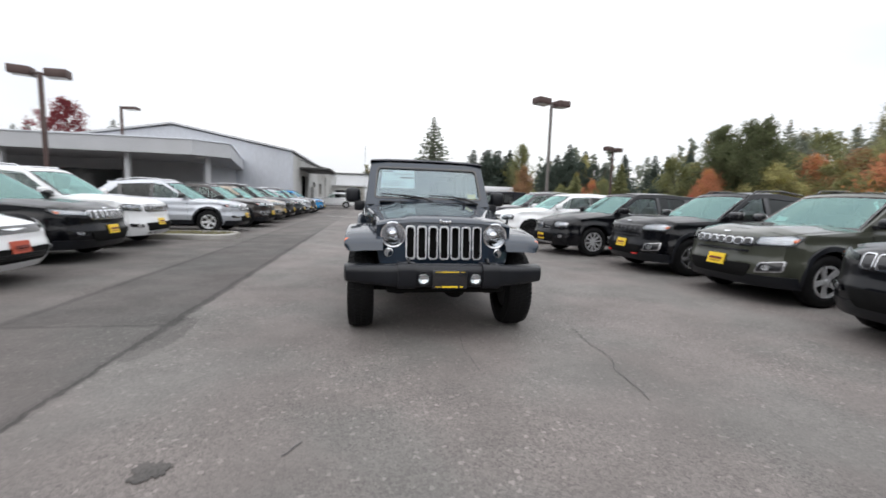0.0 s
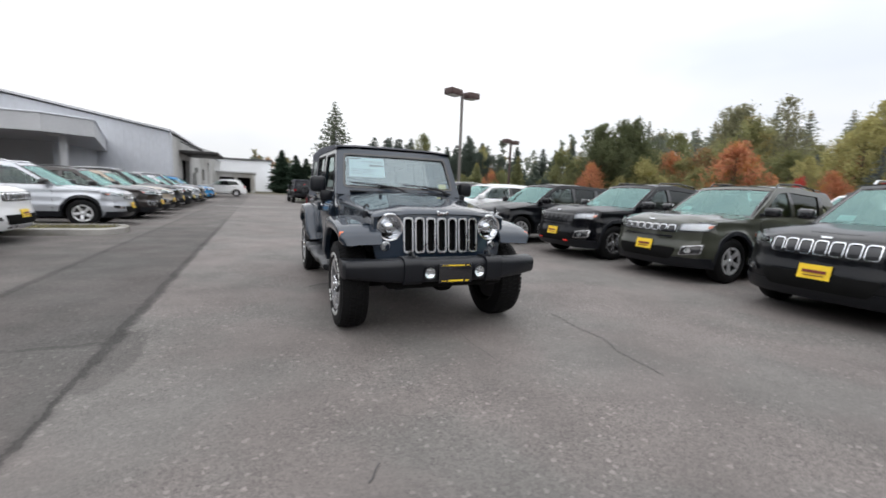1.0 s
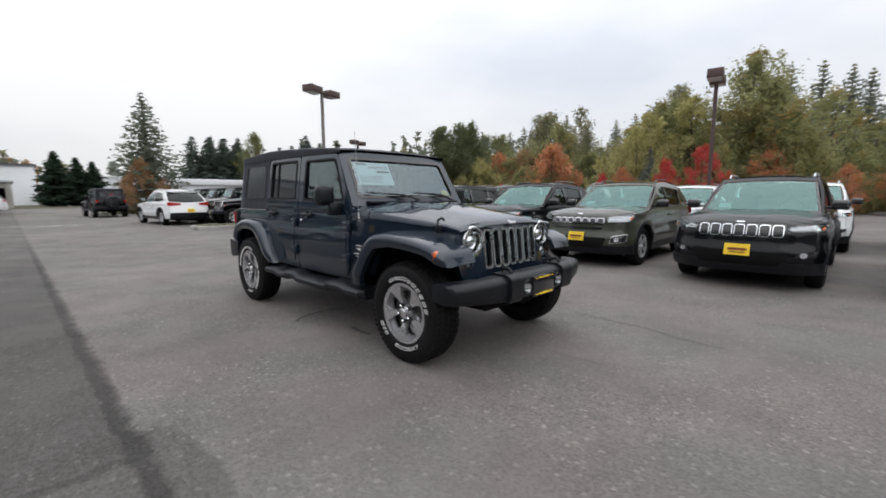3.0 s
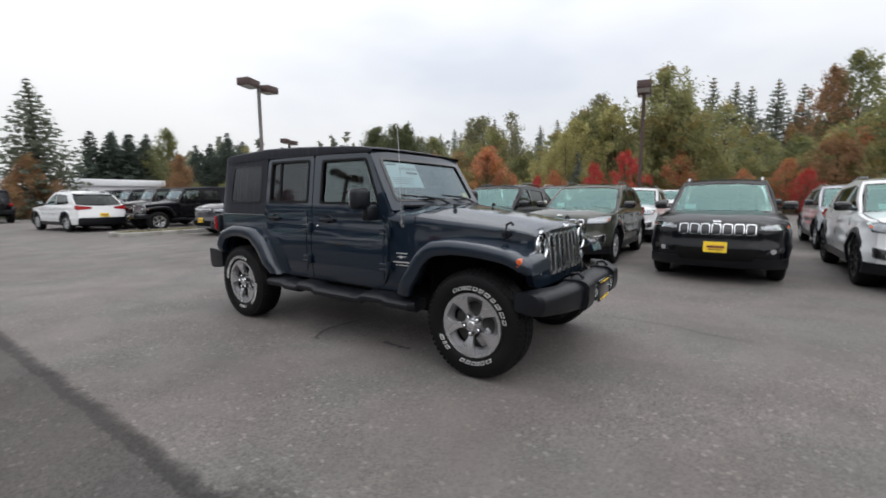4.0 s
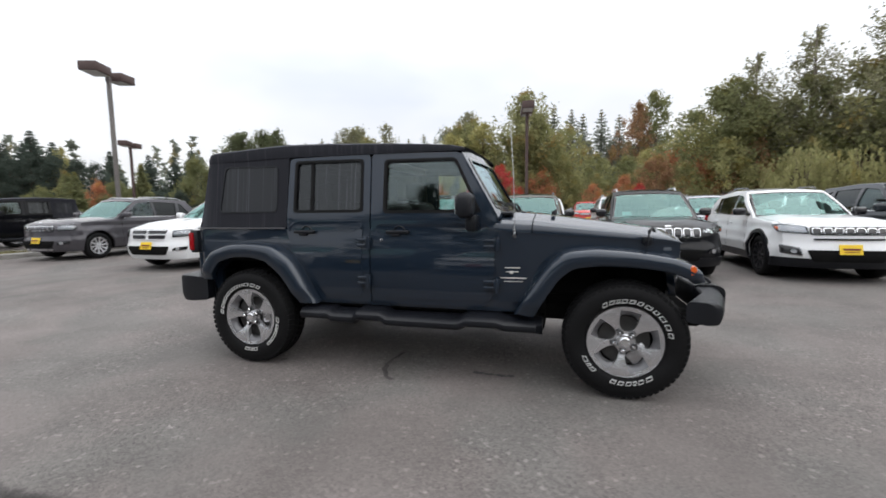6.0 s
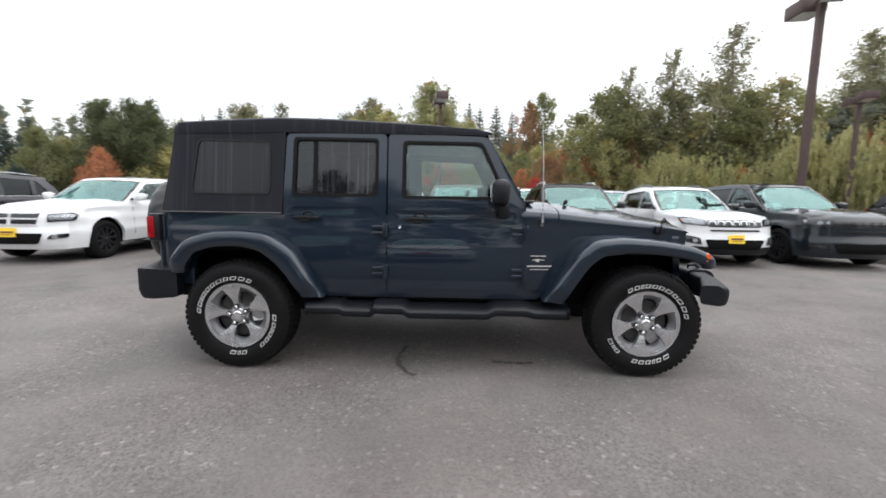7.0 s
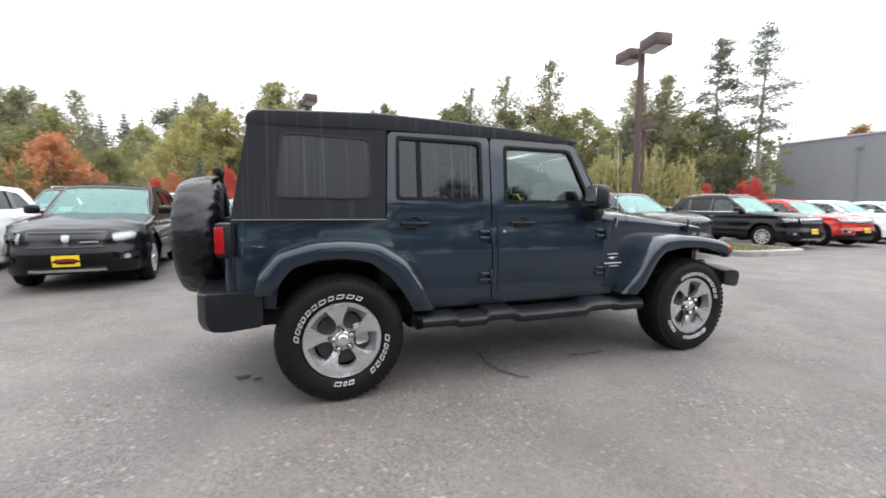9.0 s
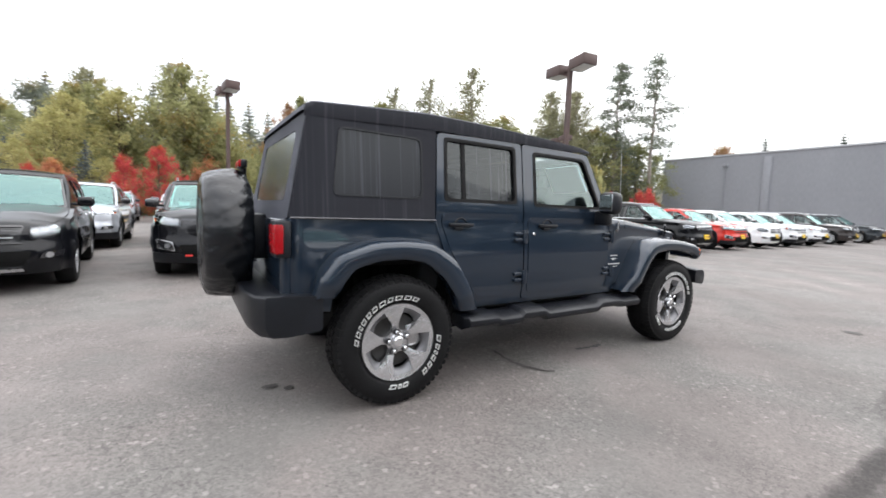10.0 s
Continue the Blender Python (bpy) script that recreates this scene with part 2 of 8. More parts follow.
LEAF_TURNED = {"leaf_olive": (0.34, 0.25, 0.095), "leaf_green": (0.26, 0.24, 0.085), "leaf_yellow": (0.28, 0.26, 0.09), "leaf_rust": (0.34, 0.25, 0.09), "leaf_red": (0.50, 0.13, 0.055), "leaf_orange": (0.50, 0.27, 0.085), "leaf_hazed": (0.28, 0.24, 0.12), "leaf_willow": (0.34, 0.28, 0.10)}
# the last, pale grey-green colour paints haze onto the distant trees
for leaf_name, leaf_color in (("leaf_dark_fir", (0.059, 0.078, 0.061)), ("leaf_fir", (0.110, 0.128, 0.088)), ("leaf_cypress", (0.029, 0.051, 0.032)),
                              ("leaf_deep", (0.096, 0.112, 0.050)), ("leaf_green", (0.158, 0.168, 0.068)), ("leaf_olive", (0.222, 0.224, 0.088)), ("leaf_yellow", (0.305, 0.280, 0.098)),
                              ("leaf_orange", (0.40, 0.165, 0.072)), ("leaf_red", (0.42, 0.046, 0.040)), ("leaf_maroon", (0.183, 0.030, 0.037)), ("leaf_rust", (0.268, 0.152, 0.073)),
                              ("leaf_willow", (0.235, 0.228, 0.085)), ("leaf_poplar", (0.200, 0.195, 0.105)), ("leaf_blue", (0.104, 0.128, 0.128)), ("leaf_hazed", (0.146, 0.165, 0.128))):
    # all leaf colours are greyed and lifted, so haze is in the colour
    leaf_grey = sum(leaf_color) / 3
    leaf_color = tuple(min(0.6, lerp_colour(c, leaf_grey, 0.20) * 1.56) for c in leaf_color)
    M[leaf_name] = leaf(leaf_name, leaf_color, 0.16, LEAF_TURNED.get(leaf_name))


def asphalt(name, color, lane=False):
    """Worn asphalt: broad warm and cool mottling, coarse aggregate that shows through in patches, and pale chips."""
    m, n, l, p = node_mat(name)
    co = n.new("ShaderNodeTexCoord")

    def math_node(op, a, b=0.0, c=0.0):
        q = n.new("ShaderNodeMath")
        q.operation = op
        for i, v in enumerate((a, b, c)):
            if isinstance(v, (int, float)):
                q.inputs[i].default_value = v
            else:
                l.new(v, q.inputs[i])
        return q.outputs[0]

    def step(v, lo, hi, a=0.0, b=1.0):
        q = n.new("ShaderNodeMapRange")
        q.interpolation_type = "SMOOTHSTEP"
        for key, val in (("From Min", lo), ("From Max", hi), ("To Min", a), ("To Max", b)):
            q.inputs[key].default_value = val
        l.new(v, q.inputs["Value"])
        return q.outputs["Result"]

    def cloud(scale, detail, rough=0.5):
        t = n.new("ShaderNodeTexNoise")
        t.inputs["Scale"].default_value, t.inputs["Detail"].default_value, t.inputs["Roughness"].default_value = scale, detail, rough
        l.new(co.outputs["Object"], t.inputs["Vector"])
        return t.outputs["Fac"]

    def stones(scale, channel):
        v, sep = n.new("ShaderNodeTexVoronoi"), n.new("ShaderNodeSeparateColor")
        v.inputs["Scale"].default_value = scale
        l.new(co.outputs["Object"], v.inputs["Vector"])
        l.new(v.outputs["Color"], sep.inputs["Color"])
        return sep.outputs[channel], v.outputs["Distance"]

    # tone: broad stains, then smaller worn patches
    tone = math_node("MULTIPLY", step(cloud(0.17, 5), 0.33, 0.68, 0.84, 1.10), step(cloud(1.2, 6, 0.6), 0.30, 0.70, 0.86, 1.10))
    # aggregate: every stone has its own grey, bolder where the binder has worn away
    bare = step(cloud(0.55, 5, 0.62), 0.36, 0.66, 0.35, 1.0)
    big, edge = stones(62.0, "Red")
    small, _ = stones(150.0, "Green")
    grain = math_node("ADD", math_node("MULTIPLY", step(big, 0.0, 1.0, -0.18, 0.20), 1.0), step(small, 0.0, 1.0, -0.17, 0.17))
    tone = math_node("MULTIPLY", tone, math_node("MULTIPLY_ADD", grain, bare, 1.0))
    # single pale chips and dark pits
    chip, _ = stones(48.0, "Blue")
    chips = math_node("MULTIPLY", step(chip, 0.965, 0.985), math_node("MULTIPLY", bare, 0.60))
    pit, _ = stones(80.0, "Green")
    pits = math_node("MULTIPLY", step(pit, 0.93, 0.97), math_node("MULTIPLY", bare, 0.32))
    tone = math_node("MULTIPLY", math_node("ADD", tone, chips), math_node("SUBTRACT", 1.0, pits))
    if lane:
        # the lane by the workshop was laid later, in two pours, with ragged seams sealed by tar
        xyz = n.new("ShaderNodeSeparateXYZ")
        l.new(co.outputs["Object"], xyz.inputs["Vector"])
        x, y = xyz.outputs["X"], xyz.outputs["Y"]
        wob = math_node("MULTIPLY", math_node("SUBTRACT", cloud(2.4, 6), 0.5), 0.34)
        fuzz = math_node("MULTIPLY", math_node("SUBTRACT", cloud(9.0, 5, 0.65), 0.5), 0.11)
        drift = math_node("ADD", math_node("MULTIPLY", wob, 0.22), fuzz)
        west = step(math_node("ADD", x, math_node("MULTIPLY", drift, 1.2)), -1.87, -1.97)
        north = step(math_node("ADD", y, wob), 4.30, 4.46)
        far_west = step(math_node("ADD", x, wob), -3.30, -3.52)
        after = step(math_node("ADD", y, wob), 3.5, 5.2)
        beyond = step(y, 11.0, 20.0, 1.0, 0.35)

        def band(v, at, half):
            return step(math_node("ABSOLUTE", math_node("ADD", math_node("SUBTRACT", v, at), drift)), half, half * 0.45)
        seam = math_node("MULTIPLY", band(x, -1.935, 0.075), math_node("MULTIPLY", beyond, step(after, 0.0, 1.0, 0.10, 0.36)))
        hair = math_node("MULTIPLY", band(x, -1.935, 0.028), step(after, 0.0, 1.0, 0.30, 0.0))
        kerbside = math_node("MULTIPLY", math_node("MULTIPLY", band(x, -3.40, 0.07), after), 0.22)
        cross = math_node("MULTIPLY", math_node("MULTIPLY", band(y, 4.33, 0.05), west), 0.20)
        dx = math_node("MULTIPLY", math_node("ADD", x, 1.82), 6.2)
        dy = math_node("MULTIPLY", math_node("SUBTRACT", y, 3.95), 1.5)
        spot = step(math_node("ADD", math_node("ADD", math_node("MULTIPLY", dx, dx), math_node("MULTIPLY", dy, dy)), math_node("MULTIPLY", drift, 9.0)), 1.1, 0.5)
        worn = math_node("MULTIPLY", west, step(y, 8.0, 20.0, 0.36, 0.20))
        for extra in (seam, hair, kerbside, cross, math_node("MULTIPLY", spot, 0.32), math_node("MULTIPLY", math_node("MULTIPLY", math_node("MULTIPLY", west, north), beyond), 0.13), math_node("MULTIPLY", math_node("MULTIPLY", far_west, north), -0.16)):
            worn = math_node("ADD", worn, extra)
        tone = math_node("MULTIPLY", tone, math_node("SUBTRACT", 1.0, math_node("MINIMUM", worn, 0.70)))
    tint = n.new("ShaderNodeMixRGB")
    tint.inputs["Color1"].default_value = (color[0] * 1.03, color[1], color[2] * 0.985, 1)
    tint.inputs["Color2"].default_value = (color[0] * 0.975, color[1] * 1.0, color[2] * 0.985, 1)
    l.new(step(cloud(0.8, 4), 0.42, 0.60), tint.inputs["Fac"])
    mul = n.new("ShaderNodeVectorMath")
    mul.operation = "SCALE"
    l.new(tint.outputs["Color"], mul.inputs[0])
    l.new(tone, mul.inputs["Scale"])
    l.new(mul.outputs["Vector"], p.inputs["Base Color"])
    l.new(step(cloud(1.6, 4), 0.3, 0.7, 0.74, 0.92), p.inputs["Roughness"])
    p.inputs["Specular IOR Level"].default_value = 0.33
    b = n.new("ShaderNodeBump")
    b.inputs["Strength"].default_value, b.inputs["Distance"].default_value = 0.5, 0.006
    l.new(math_node("ADD", math_node("MULTIPLY", cloud(55, 3), 0.7), math_node("MULTIPLY", edge, -0.5)), b.inputs["Height"])
    l.new(b.outputs["Normal"], p.inputs["Normal"])
    return m


M["asphalt"] = asphalt("asphalt", (0.155, 0.142, 0.136), True)
M["tar"] = surface("tar", (0.052, 0.051, 0.052), 0.7, 0, 0.2, 1.5, 40, 0.2)
M["crack"] = surface("crack", (0.072, 0.069, 0.068), 0.9, 0, 0.2, 3, 50, 0.2)
M["stain"] = surface("stain", (0.066, 0.060, 0.056), 0.8, 0, 0.3, 4, 60, 0.2)


def streaked_cloth():
    """Black soft-top cloth with pale rain streaks that run down it."""
    m, n, l, p = node_mat("cloth_top")
    co, mp, nz, rp, wv = n.new("ShaderNodeTexCoord"), n.new("ShaderNodeMapping"), n.new("ShaderNodeTexNoise"), n.new("ShaderNodeValToRGB"), n.new("ShaderNodeTexNoise")
    mp.inputs["Scale"].default_value = (38, 3, 0.45)
    nz.inputs["Detail"].default_value, nz.inputs["Scale"].default_value = 4.0, 1.0
    rp.color_ramp.elements[0].position, rp.color_ramp.elements[0].color = 0.53, (0.0120, 0.0126, 0.0175, 1)
    rp.color_ramp.elements[1].position, rp.color_ramp.elements[1].color = 0.76, (0.042, 0.043, 0.053, 1)
    wv.inputs["Scale"].default_value = 700
    l.new(co.outputs["Object"], mp.inputs["Vector"])
    l.new(mp.outputs["Vector"], nz.inputs["Vector"])
    l.new(nz.outputs["Fac"], rp.inputs["Fac"])
    l.new(rp.outputs["Color"], p.inputs["Base Color"])
    l.new(co.outputs["Object"], wv.inputs["Vector"])
    b = n.new("ShaderNodeBump")
    b.inputs["Strength"].default_value, b.inputs["Distance"].default_value = 0.4, 0.002
    l.new(wv.outputs["Fac"], b.inputs["Height"])
    l.new(b.outputs["Normal"], p.inputs["Normal"])
    p.inputs["Roughness"].default_value = 0.7
    p.inputs["Specular IOR Level"].default_value = 0.22
    p.inputs["Sheen Weight"].default_value, p.inputs["Sheen Roughness"].default_value = 0.19, 0.35
    p.inputs["Sheen Tint"].default_value = (0.8, 0.84, 1.0, 1)
    return m


M["cloth_top"] = streaked_cloth()
PAINT = {
    "slate_blue": paint("paint_slate_blue", (0.0112, 0.0200, 0.0340), 0.34, 0.44, ior=1.56, haze=0.05), "white": paint("paint_white", (0.78, 0.79, 0.80), 0.0, 0.35), "black": paint("paint_black", (0.0026, 0.0029, 0.0044), 0.0, coat=0.6),
    "olive": paint("paint_olive", (0.050, 0.053, 0.041)), "silver": paint("paint_silver", (0.46, 0.48, 0.52), 0.55), "grey": paint("paint_grey", (0.065, 0.062, 0.070), 0.3),
    "slate": paint("paint_slate", (0.014, 0.019, 0.024)), "red": paint("paint_red", (0.55, 0.035, 0.025), 0.1), "beige": paint("paint_beige", (0.36, 0.31, 0.25), 0.3),
    "blue": paint("paint_blue", (0.02, 0.22, 0.50), 0.2), "brown": paint("paint_brown", (0.028, 0.023, 0.022), 0.2),
}


# ---- mesh helpers ----
def finish(bm, name, angle=38):
    bmesh.ops.remove_doubles(bm, verts=bm.verts, dist=0.0004)
    bmesh.ops.recalc_face_normals(bm, faces=bm.faces)
    me = bpy.data.meshes.new(name)
    bm.to_mesh(me)
    bm.free()
    me.polygons.foreach_set("use_smooth", [True] * len(me.polygons))
    me.set_sharp_from_angle(angle=radians(angle))
    me.materials.append(None)
    return me


def raw_mesh(name, verts, faces, smooth=False):
    me = bpy.data.meshes.new(name)
    me.from_pydata(verts, [], faces)
    me.polygons.foreach_set("use_smooth", [smooth] * len(me.polygons))
    me.materials.append(None)
    return me


def place(name, me, material, parent=None, label="", m=None):
    ob = new(name, me)
    ob.material_slots[0].link = "OBJECT"
    ob.material_slots[0].material = material
    if parent:
        ob.parent = parent
    if m is not None:
        ob.matrix_basis = m
    return tagged(ob, label)


def part(name, bm, material, parent=None, label="", angle=38):
    return place(name, finish(bm, name, angle), material, parent, label)


def thing(name, m, label, category, group="", kind=""):
    ob = new(name)
    ob.empty_display_size = 0.2
    ob.matrix_basis = m
    return tagged(ob, label, category, group, kind)


def grid(bm, rows, closed=False):
    vs = [[bm.verts.new(p) for p in row] for row in rows]
    for a, b in zip(vs, vs[1:]):
        n = len(a)
        for i in range(n if closed else n - 1):
            j = (i + 1) % n
            bm.faces.new((a[i], a[j], b[j], b[i]))
    return vs


def loft(bm, rings, caps=True):
    vs = grid(bm, rings, True)
    if caps:
        bm.faces.new(vs[0]), bm.faces.new(vs[-1])
    return vs


def box(bm, lo, hi, bevel=0.0, seg=2, shear=None):
    ps = [Vector((x, y, z)) for x in (lo[0], hi[0]) for y in (lo[1], hi[1]) for z in (lo[2], hi[2])]
    if shear:
        ps = [Vector(shear(*p)) for p in ps]
    v = [bm.verts.new(p) for p in ps]
    fs = [bm.faces.new([v[i] for i in q]) for q in ((0, 1, 3, 2), (4, 6, 7, 5), (0, 4, 5, 1), (2, 3, 7, 6), (0, 2, 6, 4), (1, 5, 7, 3))]
    if bevel:
        es = list({e for f in fs for e in f.edges})
        bmesh.ops.bevel(bm, geom=es, offset=bevel, segments=seg, profile=0.5, affect="EDGES")
    return bm


def boxed(lo, hi, bevel=0.0, seg=2, shear=None):
    return box(bmesh.new(), lo, hi, bevel, seg, shear)


def lathe(bm, profile, n=32, axis="y", centre=(0, 0, 0), close=False):
    """Spin (radius, offset) pairs round an axis."""
    rows = []
    for r, o in profile:
        ring = []
        for i in range(n):
            a = 2 * math.pi * i / n
            c, s = r * math.cos(a), r * math.sin(a)
            p = {"y": (c, o, s), "x": (o, c, s), "z": (c, s, o)}[axis]
            ring.append(Vector(p) + Vector(centre))
        rows.append(ring)
    if close:
        rows.append(rows[0])
    grid(bm, rows, True)
    return bm


def tube(bm, path, r, n=8, caps=True):
    path = [Vector(p) for p in path]
    rr = r if isinstance(r, (list, tuple)) else [r] * len(path)
    rings = []
    for i, p in enumerate(path):
        d = (path[min(i + 1, len(path) - 1)] - path[max(i - 1, 0)]).normalized()
        u = d.cross(Vector((0.31, 0.2, 0.93)) if abs(d.z) < 0.9 else Vector((1, 0.1, 0))).normalized()
        w = d.cross(u)
        rings.append([p + rr[i] * (math.cos(2 * math.pi * k / n) * u + math.sin(2 * math.pi * k / n) * w) for k in range(n)])
    loft(bm, rings, caps)
    return bm


def rounded(pts, r, n=4):
    """A polygon with its corners rounded (r: one radius, or one a corner)."""
    out = []
    k = len(pts)
    for i in range(k):
        p0, p, p1 = (Vector(pts[(i + j) % k]) for j in (-1, 0, 1))
        rad = r[i] if isinstance(r, (list, tuple)) else r
        a, b = p0 - p, p1 - p
        t = min(rad, a.length * 0.48, b.length * 0.48)
        a, b = p + a.normalized() * t, p + b.normalized() * t
        for j in range(n + 1):
            f = j / n
            out.append((a * (1 - f) ** 2 + p * 2 * f * (1 - f) + b * f * f)[:])
    return out


def rect(x0, z0, x1, z1):
    return [(x0, z0), (x1, z0), (x1, z1), (x0, z1)]


def panel(outer, holes=(), thick=0.02, cuts_z=(), cuts_x=(), bend=None):
    """A plate in the xz plane with holes through it, thick along y, then bent by a function of (x, y, z)."""
    bm = bmesh.new()
    for loop in (outer, *holes):
        vs = [bm.verts.new((p[0], 0, p[1])) for p in loop]
        for i in range(len(vs)):
            bm.edges.new((vs[i], vs[(i + 1) % len(vs)]))
    bmesh.ops.triangle_fill(bm, use_beauty=True, use_dissolve=False, edges=bm.edges[:])
    for z in cuts_z:
        bmesh.ops.bisect_plane(bm, geom=bm.verts[:] + bm.edges[:] + bm.faces[:], plane_co=(0, 0, z), plane_no=(0, 0, 1))
    for x in cuts_x:
        bmesh.ops.bisect_plane(bm, geom=bm.verts[:] + bm.edges[:] + bm.faces[:], plane_co=(x, 0, 0), plane_no=(1, 0, 0))
    if thick:
        got = bmesh.ops.extrude_face_region(bm, geom=bm.faces[:])
        for v in got["geom"]:
            if isinstance(v, bmesh.types.BMVert):
                v.co.y += thick
    if bend:
        for v in bm.verts:
            v.co = Vector(bend(*v.co))
    return bm


def lerp(a, b, f):
    return a + (b - a) * f


def curve_at(table, x):
    """Piecewise straight lines through (x, value) pairs."""
    return float(np.interp(x, [p[0] for p in table], [p[1] for p in table]))


def smooth01(f):
    f = min(1, max(0, f))
    return f * f * (3 - 2 * f)


# ---- ground ----
def sheet(name, pts, z, material, label, category, kind="structure", rough=0.0, seed=0, thick=0.0):
    """A flat piece on the ground with an uneven edge."""
    rnd = random.Random(seed)
    out = []
    n = len(pts)
    for i in range(n):
        a, b = Vector(pts[i]), Vector(pts[(i + 1) % n])
        k = max(1, int((b - a).length / 0.25)) if rough else 1
        d = (b - a).normalized()
        for j in range(k):
            p = a.lerp(b, j / k)
            if rough:
                p = p + Vector((-d.y, d.x)) * rnd.uniform(-rough, rough)
            out.append((p.x, p.y))
    bm = bmesh.new()
    vs = [bm.verts.new((x, y, z)) for x, y in out]
    f = bm.faces.new(vs)
    if thick:
        got = bmesh.ops.extrude_face_region(bm, geom=[f])
        for v in got["geom"]:
            if isinstance(v, bmesh.types.BMVert):
                v.co.z += thick
    bmesh.ops.triangulate(bm, faces=[q for q in bm.faces if len(q.verts) > 4])
    ob = part(name, bm, material, None, label)
    return tagged(ob, label, category, "", kind)


def ground_sheet():
    bm = bmesh.new()
    e = [-1500, -300, -80, -40, -20, -10, 0, 10, 20, 30, 60, 100, 300, 1500]
    grid(bm, [[Vector((x, y, 0)) for x in e] for y in e])
    return tagged(part("ground", bm, M["asphalt"], None), "worn grey asphalt with pale aggregate", "ground", "", "structure")


ground_sheet()


def ribbon(name, path, width, material, label, seed, z=0.004, kind="structure", wander=0.0):
    rnd = random.Random(seed)
    pts = []
    for a, b in zip(path, path[1:]):
        a, b = Vector(a), Vector(b)
        k = max(2, int((b - a).length / (0.035 if wander else 0.12)))
        for j in range(k):
            pts.append(a.lerp(b, j / k))
    pts.append(Vector(path[-1]))
    wob, wave = 0.0, 0.55
    left, right = [], []
    for i, p in enumerate(pts):
        d = (pts[min(i + 1, len(pts) - 1)] - pts[max(0, i - 1)]).normalized()
        nrm = Vector((-d.y, d.x))
        wob = 0.85 * wob + rnd.uniform(-0.16, 0.16) * width + rnd.uniform(-1, 1) * wander
        wave = 0.75 * wave + 0.25 * rnd.uniform(0.2, 0.9)
        w = width * wave
        q = p + nrm * wob
        left.append(Vector((*(q + nrm * w), z)))
        right.append(Vector((*(q - nrm * w), z)))
    bm = bmesh.new()
    grid(bm, [left, right])
    return tagged(part(name, bm, material, None, label), label, "joint", "", kind)


ribbon("crack", [(2.06, 4.0), (1.99, 3.5), (2.01, 3.2), (1.91, 2.9), (1.86, 2.42)], 0.006, M["crack"], "ragged crack in the asphalt", 3, 0.005, wander=0.011)
ribbon("crack", [(1.86, 7.4), (1.80, 8.8), (1.74, 10.6), (1.74, 14.0)], 0.0045, M["crack"], "thin cracked joint in the asphalt", 13, 0.005, wander=0.006)
ribbon("smudge", [(0.31, 6.02), (0.14, 6.07), (-0.02, 6.06), (-0.16, 6.02), (-0.29, 5.93)], 0.034, M["stain"], "short curved dark smudge on the asphalt", 31, 0.005, wander=0.014)
ribbon("crack", [(-0.44, 2.05), (-0.40, 2.10), (-0.36, 2.17)], 0.008, M["crack"], "short dark crack in the asphalt", 4, 0.005, wander=0.008)
ribbon("crack", [(0.82, 3.0), (0.79, 3.4), (0.83, 3.8)], 0.004, M["crack"], "short dark crack in the asphalt", 14, 0.005, wander=0.006)


def blot(x, y, rx, ry, seed, key="stain", label="dark oil stain on the asphalt"):
    n = 140
    bm = bmesh.new()
    vs = []
    for i in range(n):
        a = 2 * math.pi * i / n
        c, d = math.cos(a), math.sin(a)
        q = 1 + 0.45 * noise.noise(Vector((c * 1.4 + seed, d * 1.4, seed * 3.1))) + 0.28 * noise.noise(Vector((c * 5, d * 5, seed * 1.7))) + 0.22 * noise.noise(Vector((c * 14, d * 14, seed * 2.3)))
        vs.append(bm.verts.new((x + rx * q * c, y + ry * q * d, 0.0060 + 0.0003 * seed)))
    bm.faces.new(vs)
    return tagged(part("oil_stain", bm, M[key]), label, "stain", "", "structure")


for i, (x, y, rx, ry, key) in enumerate(((-1.0, 2.0, 0.085, 0.070, "stain"), (0.01, 5.30, 0.028, 0.045, "tar"), (0.0, 5.22, 0.018, 0.05, "tar"), (-0.01, 5.12, 0.030, 0.035, "tar"), (0.0, 5.05, 0.020, 0.03, "tar"),
                                         (0.40, 7.86, 0.03, 0.05, "stain"), (0.33, 7.76, 0.03, 0.03, "stain"), (-0.1, 7.0, 0.025, 0.03, "stain"))):
    blot(x, y, rx, ry, i + 1, key, "dark oil stain on the asphalt" if key == "stain" else "ragged dark scar in the asphalt")
ribbon("line_mark", [(-3.5, 28.6), (0.2, 27.5)], 0.18, M["line_paint"], "worn pale line across the aisle", 6, 0.007)


